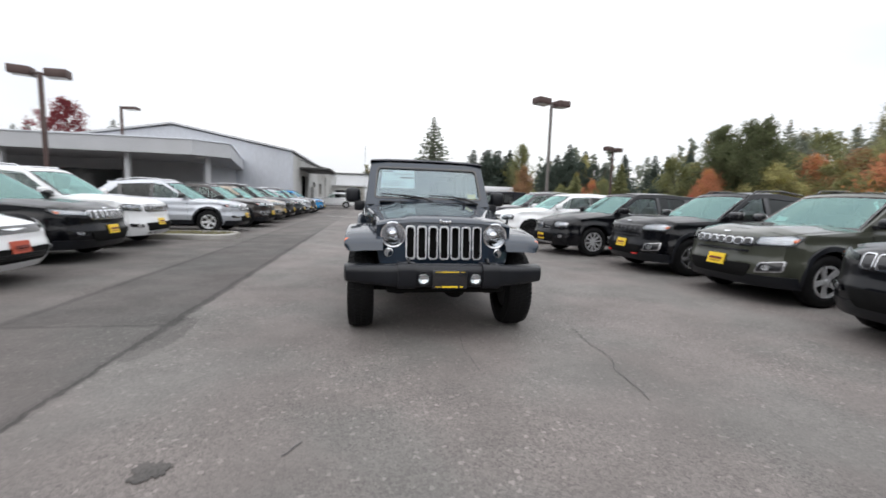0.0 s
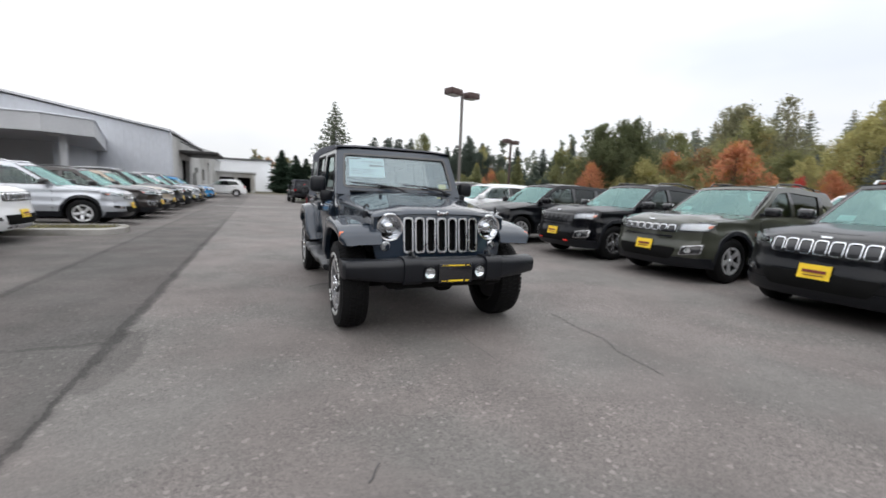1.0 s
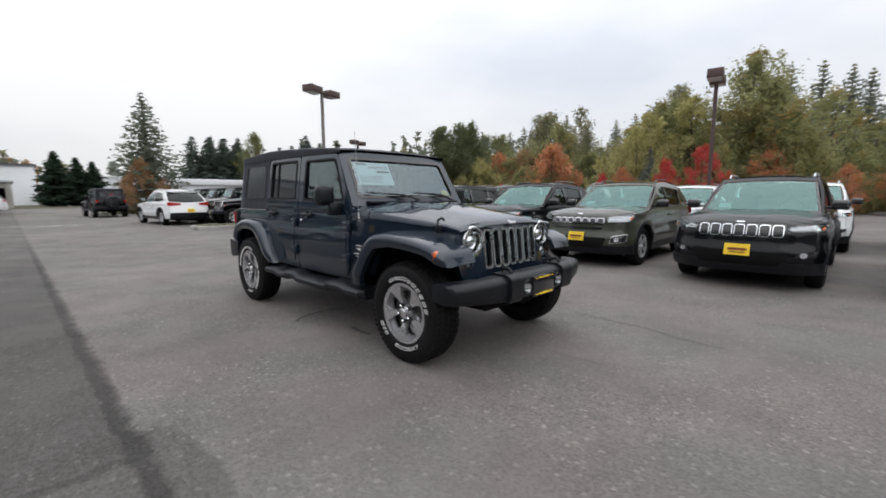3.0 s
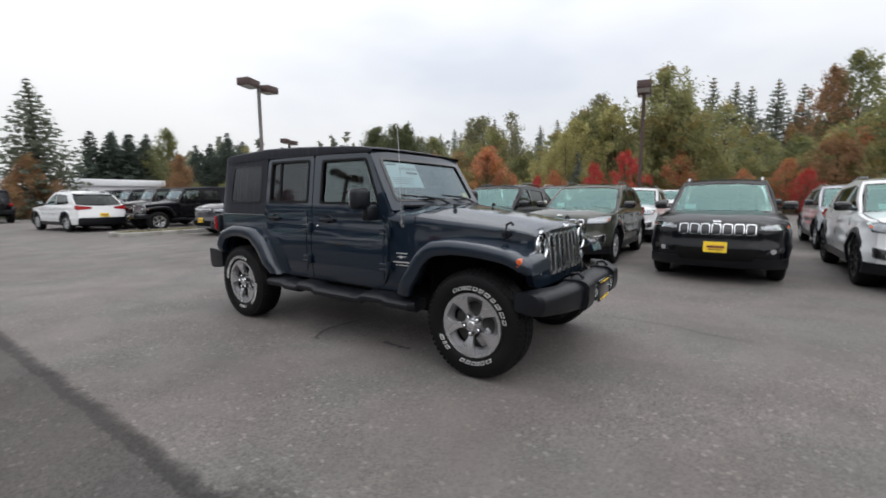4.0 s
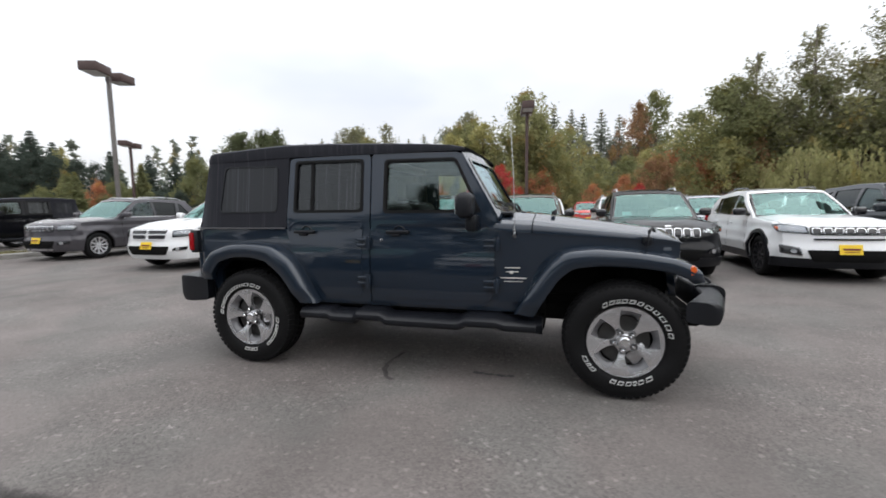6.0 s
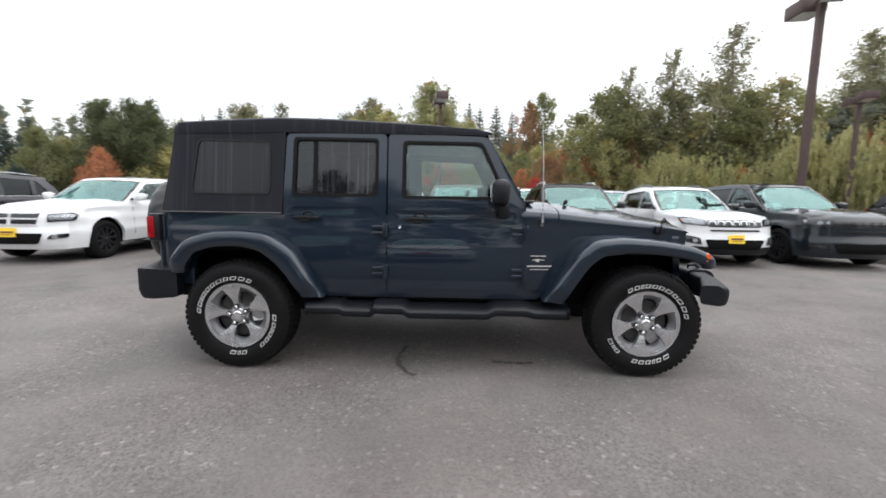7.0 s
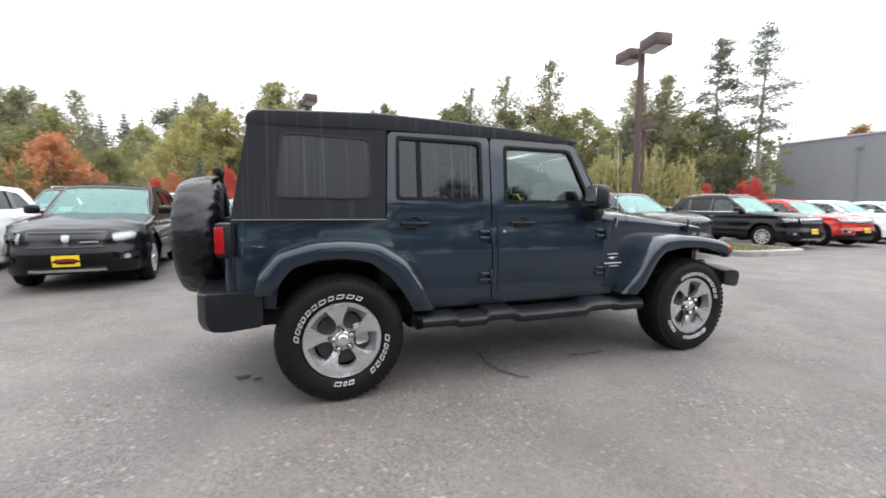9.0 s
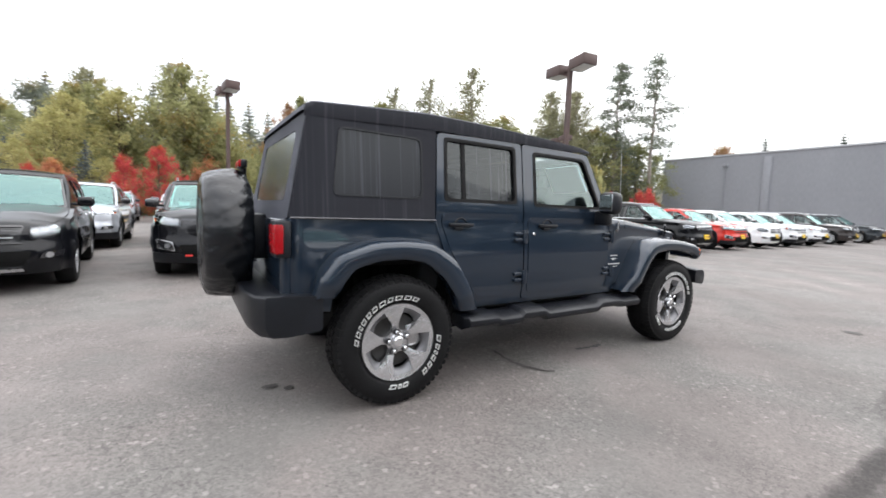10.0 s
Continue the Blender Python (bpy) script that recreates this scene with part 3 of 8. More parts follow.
# ---- kerbed islands ----
def island(x0, x1, y0, y1, seed, label):
    rnd = random.Random(seed)
    root = thing("kerb_island", pose(0, 0, 0), label, "island", "", "structure")
    outline = rounded([(x0, y0), (x1, y0), (x1, y1), (x0, y1)], min(0.6, (y1 - y0) * 0.45), 8)
    inner = rounded([(x0 + 0.16, y0 + 0.16), (x1 - 0.16, y0 + 0.16), (x1 - 0.16, y1 - 0.16), (x0 + 0.16, y1 - 0.16)], min(0.45, (y1 - y0) * 0.4), 8)
    bm = bmesh.new()
    grid(bm, [[Vector((p[0], p[1], z)) for p in loop] for loop, z in ((outline, 0.0), (outline, 0.125), ([(lerp(a[0], b[0], 0.15), lerp(a[1], b[1], 0.15)) for a, b in zip(outline, inner)], 0.15), (inner, 0.15), (inner, 0.05))], True)
    part("kerb", bm, M["kerb"], root, "worn concrete kerb")
    bm = bmesh.new()
    bm.faces.new([bm.verts.new((p[0], p[1], 0.12)) for p in inner])
    part("soil", bm, M["island_soil"], root)
    vs, fs = [], []
    for i in range(int(900 * (x1 - x0 - 0.3) * (y1 - y0 - 0.3) / 4)):
        x, y = rnd.uniform(x0 + 0.22, x1 - 0.22), rnd.uniform(y0 + 0.22, y1 - 0.22)
        a, h, w = rnd.uniform(0, 6.3), rnd.uniform(0.03, 0.10), rnd.uniform(0.006, 0.018)
        k = len(vs)
        dx, dy = math.cos(a) * w, math.sin(a) * w
        lx, ly = rnd.uniform(-0.06, 0.06), rnd.uniform(-0.06, 0.06)
        vs += [(x - dx, y - dy, 0.115), (x + dx, y + dy, 0.115), (x + lx, y + ly, 0.12 + h)]
        fs.append((k, k + 1, k + 2))
    place("grass", raw_mesh("grass", vs, fs), M["grass"], root, "short dry grass")["kind"] = "stuff"
    return root


island(-10.5, -3.85, 12.25, 13.65, 1, "kerbed island with sparse grass by the workshop row")
island(2.8, 9.5, 19.9, 21.3, 2, "kerbed island with sparse grass in the row of cars")
island(4.6, 11.0, -6.2, -3.4, 3, "kerbed grassy island round a lamp post")


# ---- lot lamps ----
def lamp_post(x, y, h, turn, heads, label, w=0.075, deep=0.36, long=0.80, pole_key="bronze_steel"):
    root = thing("lot_lamp", pose(x, y, 0, 0, 0, turn), label, "lamp post", "lot lamps")
    bm = bmesh.new()
    loft(bm, [[Vector((sx * q, sy * q, z)) for sx, sy in ((-1, -1), (1, -1), (1, 1), (-1, 1))] for q, z in ((w, 0.5), (w, h - 0.2), (w * 0.9, h))])
    part("pole", bm, M[pole_key], root)
    part("concrete_base", lathe(bmesh.new(), [(0.0001, 0.6), (0.26, 0.6), (0.28, 0.57), (0.28, 0.0)], 20, "z"), M["kerb"], root)
    for s in heads:
        bm = bmesh.new()
        box(bm, (min(0, s * 0.34), -0.04, h - 0.12), (max(0, s * 0.34), 0.04, h - 0.04), 0.01)
        part("arm", bm, M["bronze_steel"], root)
        lo, hi = sorted((s * 0.24, s * (0.24 + long)))
        bm = bmesh.new()
        box(bm, (lo, -0.30, h - 0.22), (hi, 0.30, h - 0.22 + deep), 0.02, 2, lambda px, py, pz, s=s: (px, py, pz + abs(px) * 0.04))
        hd = part("lamp_head", bm, M["bronze_steel"], root, "boxy bronze lamp head")
        part("lamp_glass", boxed((lo + 0.05, -0.25, h - 0.226), (hi - 0.05, 0.25, h - 0.21), 0.004, 1, lambda px, py, pz: (px, py, pz + abs(px) * 0.04)), M["lamp_flat"], hd)
    return root


lamp_post(8.72, 20.5, 6.3, 18, (-1, 1), "tall weathered lamp post with two boxy bronze heads", 0.055, 0.30, 0.74, "pole_grey")
lamp_post(8.62, -3.7, 6.5, -8, (-1, 1), "tall bronze lamp post with two boxy heads, on a grassed island")
lamp_post(19.75, 6.5, 6.4, 8, (-1, 1), "bronze lamp post with two boxy heads")
lamp_post(-14.5, 21.9, 6.3, 10, (-1, 1), "tall dark lamp post with two boxy heads")
lamp_post(21.3, 35.7, 6.3, 25, (-1, 1), "distant lamp post with two boxy heads")
lamp_post(18.5, -13.9, 6.3, -20, (-1, 1), "distant lamp post with two boxy heads")
lamp_post(-15.1, 29.1, 6.3, 0, (1,), "lamp post with one flat head by the canopy", 0.06, 0.16, 0.7)


# ---- buildings ----
def slab(name, lo, hi, material, parent, bevel=0.0, label=""):
    return part(name, boxed(lo, hi, bevel), material, parent, label)


workshop = thing("workshop_building", pose(0, 0, 0), "pale grey steel-clad workshop with a low gable and canopy", "building")
WX, WY = -7.0, 38.6
bm = panel([(-26.0, 0), (WX, 0), (WX, 5.0), (-16.3, 6.66), (-26.0, 5.0)], [], 0.3, bend=lambda x, y, z: (x, WY + y, z))
part("gable_wall", bm, M["steel_wall"], workshop, "pale blue-grey steel gable wall")
# side wall with its openings
openings = [rect(44.0, 0.0, 48.0, 3.3), rect(52.0, 1.6, 54.5, 2.9), rect(58.0, 1.6, 60.5, 2.9), rect(64.0, 2.8, 66.0, 4.0)]
bm = panel([(WY + 0.3, 0), (84.0, 0), (84.0, 4.9), (WY + 0.3, 4.9)], openings, 0.3, bend=lambda x, y, z: (WX - y, x, z))
part("side_wall", bm, M["concrete_wall"], workshop, "stained concrete side wall with dark openings")
# black sheet behind the openings, in place of the shade indoors
slab("dark_inside_sheet", (WX - 0.9, 43.5, 0), (WX - 0.6, 67, 4.5), M["under_black"], workshop)
bm = bmesh.new()
for x0, z0, x1, z1 in ((WX + 0.18, 5.0, -16.3, 6.75), (-16.3, 6.75, -26.2, 5.0)):
    loft(bm, [[Vector((x0, y, z0 + 0.02)), Vector((x1, y, z1 + 0.02)), Vector((x1, y, z1 + 0.16)), Vector((x0, y, z0 + 0.16))] for y in (WY - 0.25, 84.2)])
part("roof", bm, M["canopy_grey"], workshop)
bm = bmesh.new()
tube(bm, [(WX + 0.12, WY - 0.1, 4.95), (WX + 0.12, WY - 0.1, 0.1)], 0.05, 8)
part("downpipe", bm, M["steel_wall"], workshop)
# standing ribs of the cladding
rib_me = finish(boxed((-0.015, -0.02, 0.05), (0.015, 0.0, 1.0), 0.004, 1), "cladding_rib")
for i in range(36):
    x = WX - 0.35 - 0.5 * i
    h = (5.0 + (WX - x) * 1.66 / 9.3 if x > -16.3 else 5.0 + (x + 26) * 1.66 / 9.7) - 0.1
    ob = place("cladding_rib", rib_me, M["steel_wall"], workshop)
    ob.matrix_basis = Matrix.LocRotScale((x, WY, 0), None, (1, 1, h))
# awning over the side door
bm = bmesh.new()
box(bm, (WX - 0.1, 42.5, 3.75), (WX + 2.9, 49.5, 3.98), 0.03)
for y in (43.2, 46.0, 48.8):
    tube(bm, [(WX, y, 4.7), (WX + 2.6, y, 3.98)], 0.03, 6)
part("awning", bm, M["dark_steel"], workshop, "flat dark steel awning")
bm = bmesh.new()
for y0, y1 in ((50.2, 51.6),):
    box(bm, (WX - 0.05, y0, 0.0), (WX + 0.35, y1, 2.3), 0.05)
part("wall_unit", bm, M["concrete_wall"], workshop)
# canopy: fascia on posts before the gable
canopy = [(-42.0, 24.9), (-9.6, 24.9), (-8.1, 26.3), (-10.9, WY - 0.01), (-42.0, WY - 0.01)]
bm = bmesh.new()
lowv = [bm.verts.new((x, y, 3.28)) for x, y in canopy]
bm.faces.new(lowv)
got = bmesh.ops.extrude_face_region(bm, geom=bm.faces[:])
for v in got["geom"]:
    if isinstance(v, bmesh.types.BMVert):
        v.co.z = 4.06
part("canopy", bm, M["canopy_grey"], workshop, "grey canopy with a deep plain fascia")
bm = bmesh.new()
for a, b in zip(canopy[:3], canopy[1:4]):
    a, b = Vector(a), Vector(b)
    tube(bm, [(a.x, a.y, 4.08), (b.x, b.y, 4.08)], 0.05, 6)
part("canopy_edge", bm, M["steel_wall"], workshop)
for x, y in ((-9.35, 26.4), (-13.1, 25.6), (-19.0, 25.6), (-26.0, 25.6)):
    slab("canopy_post", (x - 0.13, y - 0.13, 0), (x + 0.13, y + 0.13, 3.28), M["canopy_grey"], workshop, 0.02)
slab("showroom_wall", (-42.0, 31.5, 0), (-11.5, 31.8, 3.28), M["canopy_grey"], workshop)
slab("showroom_side", (-11.8, 31.8, 0), (-11.5, WY, 3.28), M["canopy_grey"], workshop)
slab("soffit_lamp", (-9.9, 26.2, 3.22), (-9.4, 26.5, 3.279), M["lamp_flat"], workshop)
for x in (-39.0, -33.0, -27.0, -21.0):
    slab("window_band", (x, 31.44, 0.9), (x + 4.5, 31.5, 2.6), M["gloss_black"], workshop)

annex = thing("annex_building", pose(0, 0, 0), "low pale annex with dark garage openings", "building")
bm = panel([(-7.0, 0), (-1.5, 0), (-1.5, 3.1), (-7.0, 3.1)], [rect(-6.5, 0, -4.4, 2.4), rect(-4.0, 0, -2.1, 2.4)], 0.25, bend=lambda x, y, z: (x, 75 + y, z))
part("front_wall", bm, M["concrete_wall"], annex)
slab("side_wall", (-1.75, 75.25, 0), (-1.5, 86, 3.1), M["concrete_wall"], annex)
slab("roof", (-7.2, 74.7, 3.1), (-1.3, 86, 3.3), M["canopy_grey"], annex)
# black sheet stands for the unlit inside of the garages
slab("garage_shade_sheet", (-6.9, 77.5, 0), (-1.9, 77.7, 3.0), M["under_black"], annex)

far_hall = thing("far_hall", pose(0, 0, 0), "long white hall with a box trailer before it", "building")
slab("wall", (-22, 96, 0), (1.5, 97, 6.2), M["white_wall"], far_hall)
slab("end_wall", (1.2, 97, 0), (1.5, 120, 6.2), M["white_wall"], far_hall)
slab("roof", (-22.3, 95.7, 6.2), (1.8, 120, 6.5), M["roofing"], far_hall)
slab("wall", (2.5, 104, 0), (40, 105, 5.0), M["white_wall"], far_hall)
slab("roof", (2.3, 103.7, 5.0), (40.3, 116, 5.25), M["white_wall"], far_hall)
trailer = thing("box_trailer", pose(3.0, 92.0, 0), "white box trailer beside the far hall", "trailer")
slab("box", (-1.3, -3, 0.9), (1.3, 3, 3.6), M["white_wall"], trailer, 0.04)
slab("chassis", (-1.0, -2.6, 0.5), (1.0, 3.4, 0.9), M["dark_steel"], trailer, 0.03)
for x in (-1.05, 1.05):
    for y in (-1.2, 0.0):
        part("wheel", lathe(bmesh.new(), [(0.0001, -0.14), (0.3, -0.14), (0.48, -0.1), (0.5, 0.0), (0.48, 0.1), (0.3, 0.14), (0.0001, 0.14)], 20, "x", (x, y, 0.5)), M["rubber"], trailer)
site = thing("office_trailer", pose(12.6, 50, 0), "low white flat-roofed office behind the cars", "building")
slab("walls", (-4, 0, 0), (4, 8, 2.5), M["white_wall"], site, 0.03)
slab("roof", (-4.3, -0.3, 2.5), (4.3, 8.3, 3.1), M["white_wall"], site, 0.05)
slab("window_band", (-3.4, -0.05, 1.2), (3.4, 0.0, 1.9), M["gloss_black"], site)

block = thing("block_building", pose(0, 0, 0), "long plain grey block-walled building with a brick foot", "building")
BY = -41.0
slab("wall", (-60, BY - 0.4, 0.7), (27.3, BY, 7.95), M["block_grey"], block)
slab("wall_pier", (16.3, BY, 0.7), (17.0, BY + 0.18, 7.55), M["block_grey"], block, 0.02)
slab("wall_pier", (-12.0, BY, 0.7), (-11.3, BY + 0.18, 7.55), M["block_grey"], block, 0.02)
slab("side_wall", (26.9, BY - 40, 0.0), (27.3, BY - 0.4, 7.6), M["block_grey"], block)
slab("brick_foot", (-60, BY - 0.45, 0.0), (27.35, BY + 0.06, 0.7), M["brick"], block)
slab("coping", (-60, BY - 0.5, 7.95), (27.45, BY + 0.08, 8.1), M["canopy_grey"], block)
slab("roof", (-60, BY - 40, 7.3), (26.9, BY - 0.4, 7.4), M["roofing"], block)
bm = bmesh.new()
tube(bm, [(20.5, BY + 0.08, 6.9), (20.5, BY + 0.08, 0.7)], 0.06, 8)
box(bm, (20.25, BY, 6.8), (20.75, BY + 0.2, 7.1), 0.02)
part("downpipe", bm, M["block_grey"], block)

shed = thing("shed", pose(26, -23, 0), "small house with a faded red roof among the trees", "house")
slab("walls", (-2.5, -2, 0), (2.5, 2, 2.1), M["concrete_wall"], shed)
bm = bmesh.new()
loft(bm, [[Vector((x, y, z)) for y, z in ((-2.4, 2.0), (0, 3.1), (2.4, 2.0), (2.4, 2.12), (0, 3.22), (-2.4, 2.12))] for x in (-2.9, 2.9)])
part("roof", bm, M["roof_red"], shed)


# ---- cars: a model is a list of parts, put together for each car ----
class Model:
    def __init__(self):
        self.parts = []

    def add(self, name, bm, key, parent=None, label="", angle=38, m=None):
        me = bm if isinstance(bm, bpy.types.Mesh) else finish(bm, name, angle)
        self.parts.append((name, me, key, parent, label, m))
        return len(self.parts) - 1

    def spawn(self, name, colour, m, label, category, group="", skip=()):
        root = thing(name, m, label, category, group)
        made = {}
        for i, (part_name, me, key, parent, part_label, pm) in enumerate(self.parts):
            if part_name in skip:
                continue
            material = PAINT[colour] if key == "paint" else M[key]
            made[i] = place(part_name, me, material, made[parent] if parent in made else root, part_label, pm)
        return root


# ---- wheels ----
def spoke_rim(r, spokes, hole_in, hole_out, span, dish, style="round"):
    """A cast wheel face of the radius r with holes between its spokes; its outer side looks to -y."""
    ring = [(r * math.cos(2 * math.pi * i / 60), r * math.sin(2 * math.pi * i / 60)) for i in range(60)]
    holes = []
    fine = [r * (i / 8 - 1) for i in range(1, 16)]
    for k in range(spokes):
        a0 = 2 * math.pi * (k + 0.5) / spokes + math.pi / 2
        if style == "round":
            # an arch with its crown at the hub
            half = [(0.0, 0.22), (0.07, 0.48), (0.20, 0.70), (0.40, 0.86), (0.96, 1.0)]
            pts = [(hole_in + (hole_out - hole_in) * q, sign * v * span * r) for sign, row in ((-1, half), (1, half[::-1])) for q, v in row]
            loop = [(u * math.cos(a0) - v * math.sin(a0), u * math.sin(a0) + v * math.cos(a0)) for u, v in pts]
            holes.append(rounded(loop, r * 0.03, 3))
        else:
            pts = [(hole_in, -span * 0.5), (hole_out, -span), (hole_out, span), (hole_in, span * 0.5)]
            holes.append(rounded([(q * math.cos(a0 + a), q * math.sin(a0 + a)) for q, a in pts], r * 0.05, 3))

    def bend(x, y, z):
        q = math.hypot(x, z) / r
        ridge = math.cos(spokes * (math.atan2(z, x) - math.pi / 2)) * smooth01((q - 0.25) / 0.3) * smooth01((1.0 - q) / 0.15)
        return (x, y + dish * (1 - smooth01((q - 0.1) / 0.9)) * 0.9 - dish * 0.9 * max(0, 1 - q / 0.3) * 0.5 - 0.006 * ridge, z)

    return panel(ring, holes, 0.034 if style == "round" else 0.022, fine, fine, bend)


WHEELS = {}


def wheel_meshes(kind):
    """Tyre, rim and small pieces of a wheel with its axle along y and its outer face towards -y, at y = 0."""
    if kind in WHEELS:
        return WHEELS[kind]
    R, width, rr, style, key = {"hero": (0.400, 0.25, 0.242, "hero", "graphite_alloy"), "five": (0.365, 0.225, 0.222, "five", "alloy"), "ten": (0.370, 0.235, 0.235, "ten", "alloy"),
                                "black": (0.375, 0.245, 0.245, "ten", "black_alloy"), "dark": (0.365, 0.225, 0.218, "five", "graphite_alloy"), "sedan": (0.325, 0.215, 0.205, "ten", "alloy")}[kind]
    out = []
    bm = bmesh.new()
    s = width / 0.25
    prof = [(rr * 0.97, 0.055 * s), (rr, 0.03 * s), (rr + 0.012, 0.014 * s), (rr + 0.03, 0.004 * s), ((rr + R) / 2, 0.0), (R - 0.045, 0.006 * s), (R - 0.018, 0.022 * s), (R - 0.006, 0.045 * s), (R - 0.004, width / 2),
            (R - 0.006, width - 0.045 * s), (R - 0.018, width - 0.02 * s), (R - 0.05, width - 0.004), (rr + 0.02, width), (rr * 0.97, width - 0.03)]
    lathe(bm, prof, 64)
    out.append(("tyre", finish(bm, "tyre", 30), "rubber", None))
    if kind == "hero":
        # tread lugs
        vs, fs = [], []
        for i in range(56):
            for j, (y0, y1, r0, r1) in enumerate(((0.012, 0.062, R - 0.022, R + 0.002), (0.075, 0.120, R - 0.012, R + 0.003), (0.130, 0.175, R - 0.012, R + 0.003), (0.188, 0.238, R - 0.022, R + 0.002))):
                a = 2 * math.pi * (i + (0.5 if j % 2 else 0)) / 56
                w = 0.5 * 2 * math.pi / 56 * 0.68
                k = len(vs)
                for rad in (r0 - 0.012, r1):
                    for ang, sk in ((a - w, 0.0), (a + w, 0.006)):
                        for y in (y0, y1):
                            yy = y + (sk if j in (1, 2) else 0)
                            q = rad - (0.016 if rad == r1 and ((j == 0 and y == y0) or (j == 3 and y == y1)) else 0)
                            vs.append((q * math.cos(ang), yy, q * math.sin(ang)))
                fs += [tuple(k + q for q in f) for f in ((4, 5, 7, 6), (0, 4, 6, 2), (1, 3, 7, 5), (0, 1, 5, 4), (2, 6, 7, 3))]
        out.append(("tread", raw_mesh("tread", vs, fs), "rubber", 0))
        # raised pale sidewall marks, each a plain hollow block
        mid = rr + 0.036

        def mark(w, h):
            vs, fs = [], []

            def bar(a0, a1, r0, r1):
                k = len(vs)
                n = 3
                for i in range(n + 1):
                    a = lerp(a0, a1, i / n)
                    for rad in (r0, r1):
                        b = a - (rad - mid) * 1.3
                        vs.append((rad * math.cos(b), -0.0035, rad * math.sin(b)))
                        vs.append((rad * math.cos(b), 0.006, rad * math.sin(b)))
                for i in range(n):
                    q = k + 4 * i
                    fs.extend([(q, q + 2, q + 6, q + 4), (q + 2, q + 3, q + 7, q + 6), (q, q + 4, q + 5, q + 1)])
                fs.extend([(k, k + 1, k + 3, k + 2), (k + 4 * n, k + 4 * n + 2, k + 4 * n + 3, k + 4 * n + 1)])
            t = 0.0034
            bar(-w, w, mid - h, mid - h + t)
            bar(-w, w, mid + h - t, mid + h)
            for e in (-w, w - 0.013):
                bar(e, e + 0.013, mid - h + t, mid + h - t)
            return raw_mesh("sidewall_mark", vs, fs)

        marks = {"narrow": mark(0.034, 0.0125), "middle": mark(0.058, 0.0125), "wide": mark(0.074, 0.0125)}
        for first, way, row in ((168, -1, "middle middle narrow middle middle middle wide middle wide wide middle"), (-64, 1, "middle middle middle narrow middle wide"), (-114, 1, "wide narrow middle")):
            at = first
            for size in row.split():
                half = {"narrow": 2.9, "middle": 5.0, "wide": 6.4}[size]
                at += way * half
                out.append(("sidewall_mark", marks[size], "white_letter", 0, pose(0, 0, 0, 0, -at, 0)))
                at += way * half
    # rim barrel, face, brake and hub
    bm = bmesh.new()
    lathe(bm, [(rr * 0.99, 0.010), (rr * 1.0, 0.016), (rr * 0.985, 0.03), (rr * 0.96, 0.034), (rr * 0.945, 0.030), (rr * 0.95, 0.026), (rr * 0.955, 0.012)], 48, close=True)
    out.append(("rim", finish(bm, "rim", 40), key, None))
    bm = bmesh.new()
    lathe(bm, [(rr * 0.97, 0.03), (rr * 0.92, 0.06), (rr * 0.9, width * 0.8), (0.0001, width * 0.8)], 40)
    out.append(("barrel", finish(bm, "barrel", 40), "black_alloy", None))
    if style == "hero":
        bm = spoke_rim(rr * 0.985, 5, rr * 0.285, rr * 0.885, 0.275, 0.034)
    elif style == "five":
        bm = spoke_rim(rr * 0.985, 5, rr * 0.32, rr * 0.90, 0.42, 0.022, "bar")
    else:
        bm = spoke_rim(rr * 0.985, 10, rr * 0.34, rr * 0.92, 0.225, 0.02, "bar")
    for v in bm.verts:
        v.co.y += 0.012
    out.append(("wheel_face", finish(bm, "wheel_face", 30), key, 0))
    face = len(out) - 2
    bm = bmesh.new()
    lathe(bm, [(0.0001, 0.075), (rr * 0.68, 0.075), (rr * 0.7, 0.08), (rr * 0.7, 0.095), (0.0001, 0.095)], 32)
    out.append(("brake_disc", finish(bm, "brake_disc", 30), "brake_iron", None))
    bm = bmesh.new()
    lathe(bm, [(0.0001, 0.008), (0.026, 0.009), (0.032, 0.013), (0.035, 0.022), (0.036, 0.045), (0.0001, 0.045)], 20)
    out.append(("centre_cap", finish(bm, "centre_cap", 30), "chrome" if kind == "hero" else key, face))
    if kind == "hero":
        nut = finish(lathe(bmesh.new(), [(0.0001, 0.004), (0.009, 0.004), (0.0135, 0.010), (0.0135, 0.045)], 8), "lug_nut", 30)
        out.append(("hub_plate", finish(lathe(bmesh.new(), [(0.0001, 0.0215), (0.046, 0.0215), (0.052, 0.025), (0.054, 0.05)], 30), "hub_plate", 30), "satin_silver", face))
        out.append(("brake_caliper", finish(box(bmesh.new(), (0.075, 0.058, -0.075), (0.175, 0.12, 0.075), 0.02), "brake_caliper", 30), "lamp_grey", None))
        # ramps that fall from the rim into the arched openings
        bm = bmesh.new()
        rows = []
        for q, y in ((0.0, 0.016), (0.25, 0.020), (0.6, 0.031), (1.0, 0.046), (1.06, 0.062)):
            rows.append([Vector((rr * lerp(0.872, 0.745 - 0.12 * (v / 6) ** 2, q), y, rr * 0.272 * v / 6)) for v in range(-6, 7)])
        grid(bm, rows)
        ramp = finish(bm, "ramp", 40)
        for k in range(5):
            out.append(("ramp", ramp, "pocket_grey", face, pose(0, 0, 0, 0, -(126 + 72 * k), 0)))
        well = finish(lathe(bmesh.new(), [(0.0185, 0.018), (0.0195, 0.0165), (0.0215, 0.0185), (0.0215, 0.05), (0.0165, 0.05), (0.0185, 0.018)], 14), "nut_well", 30)
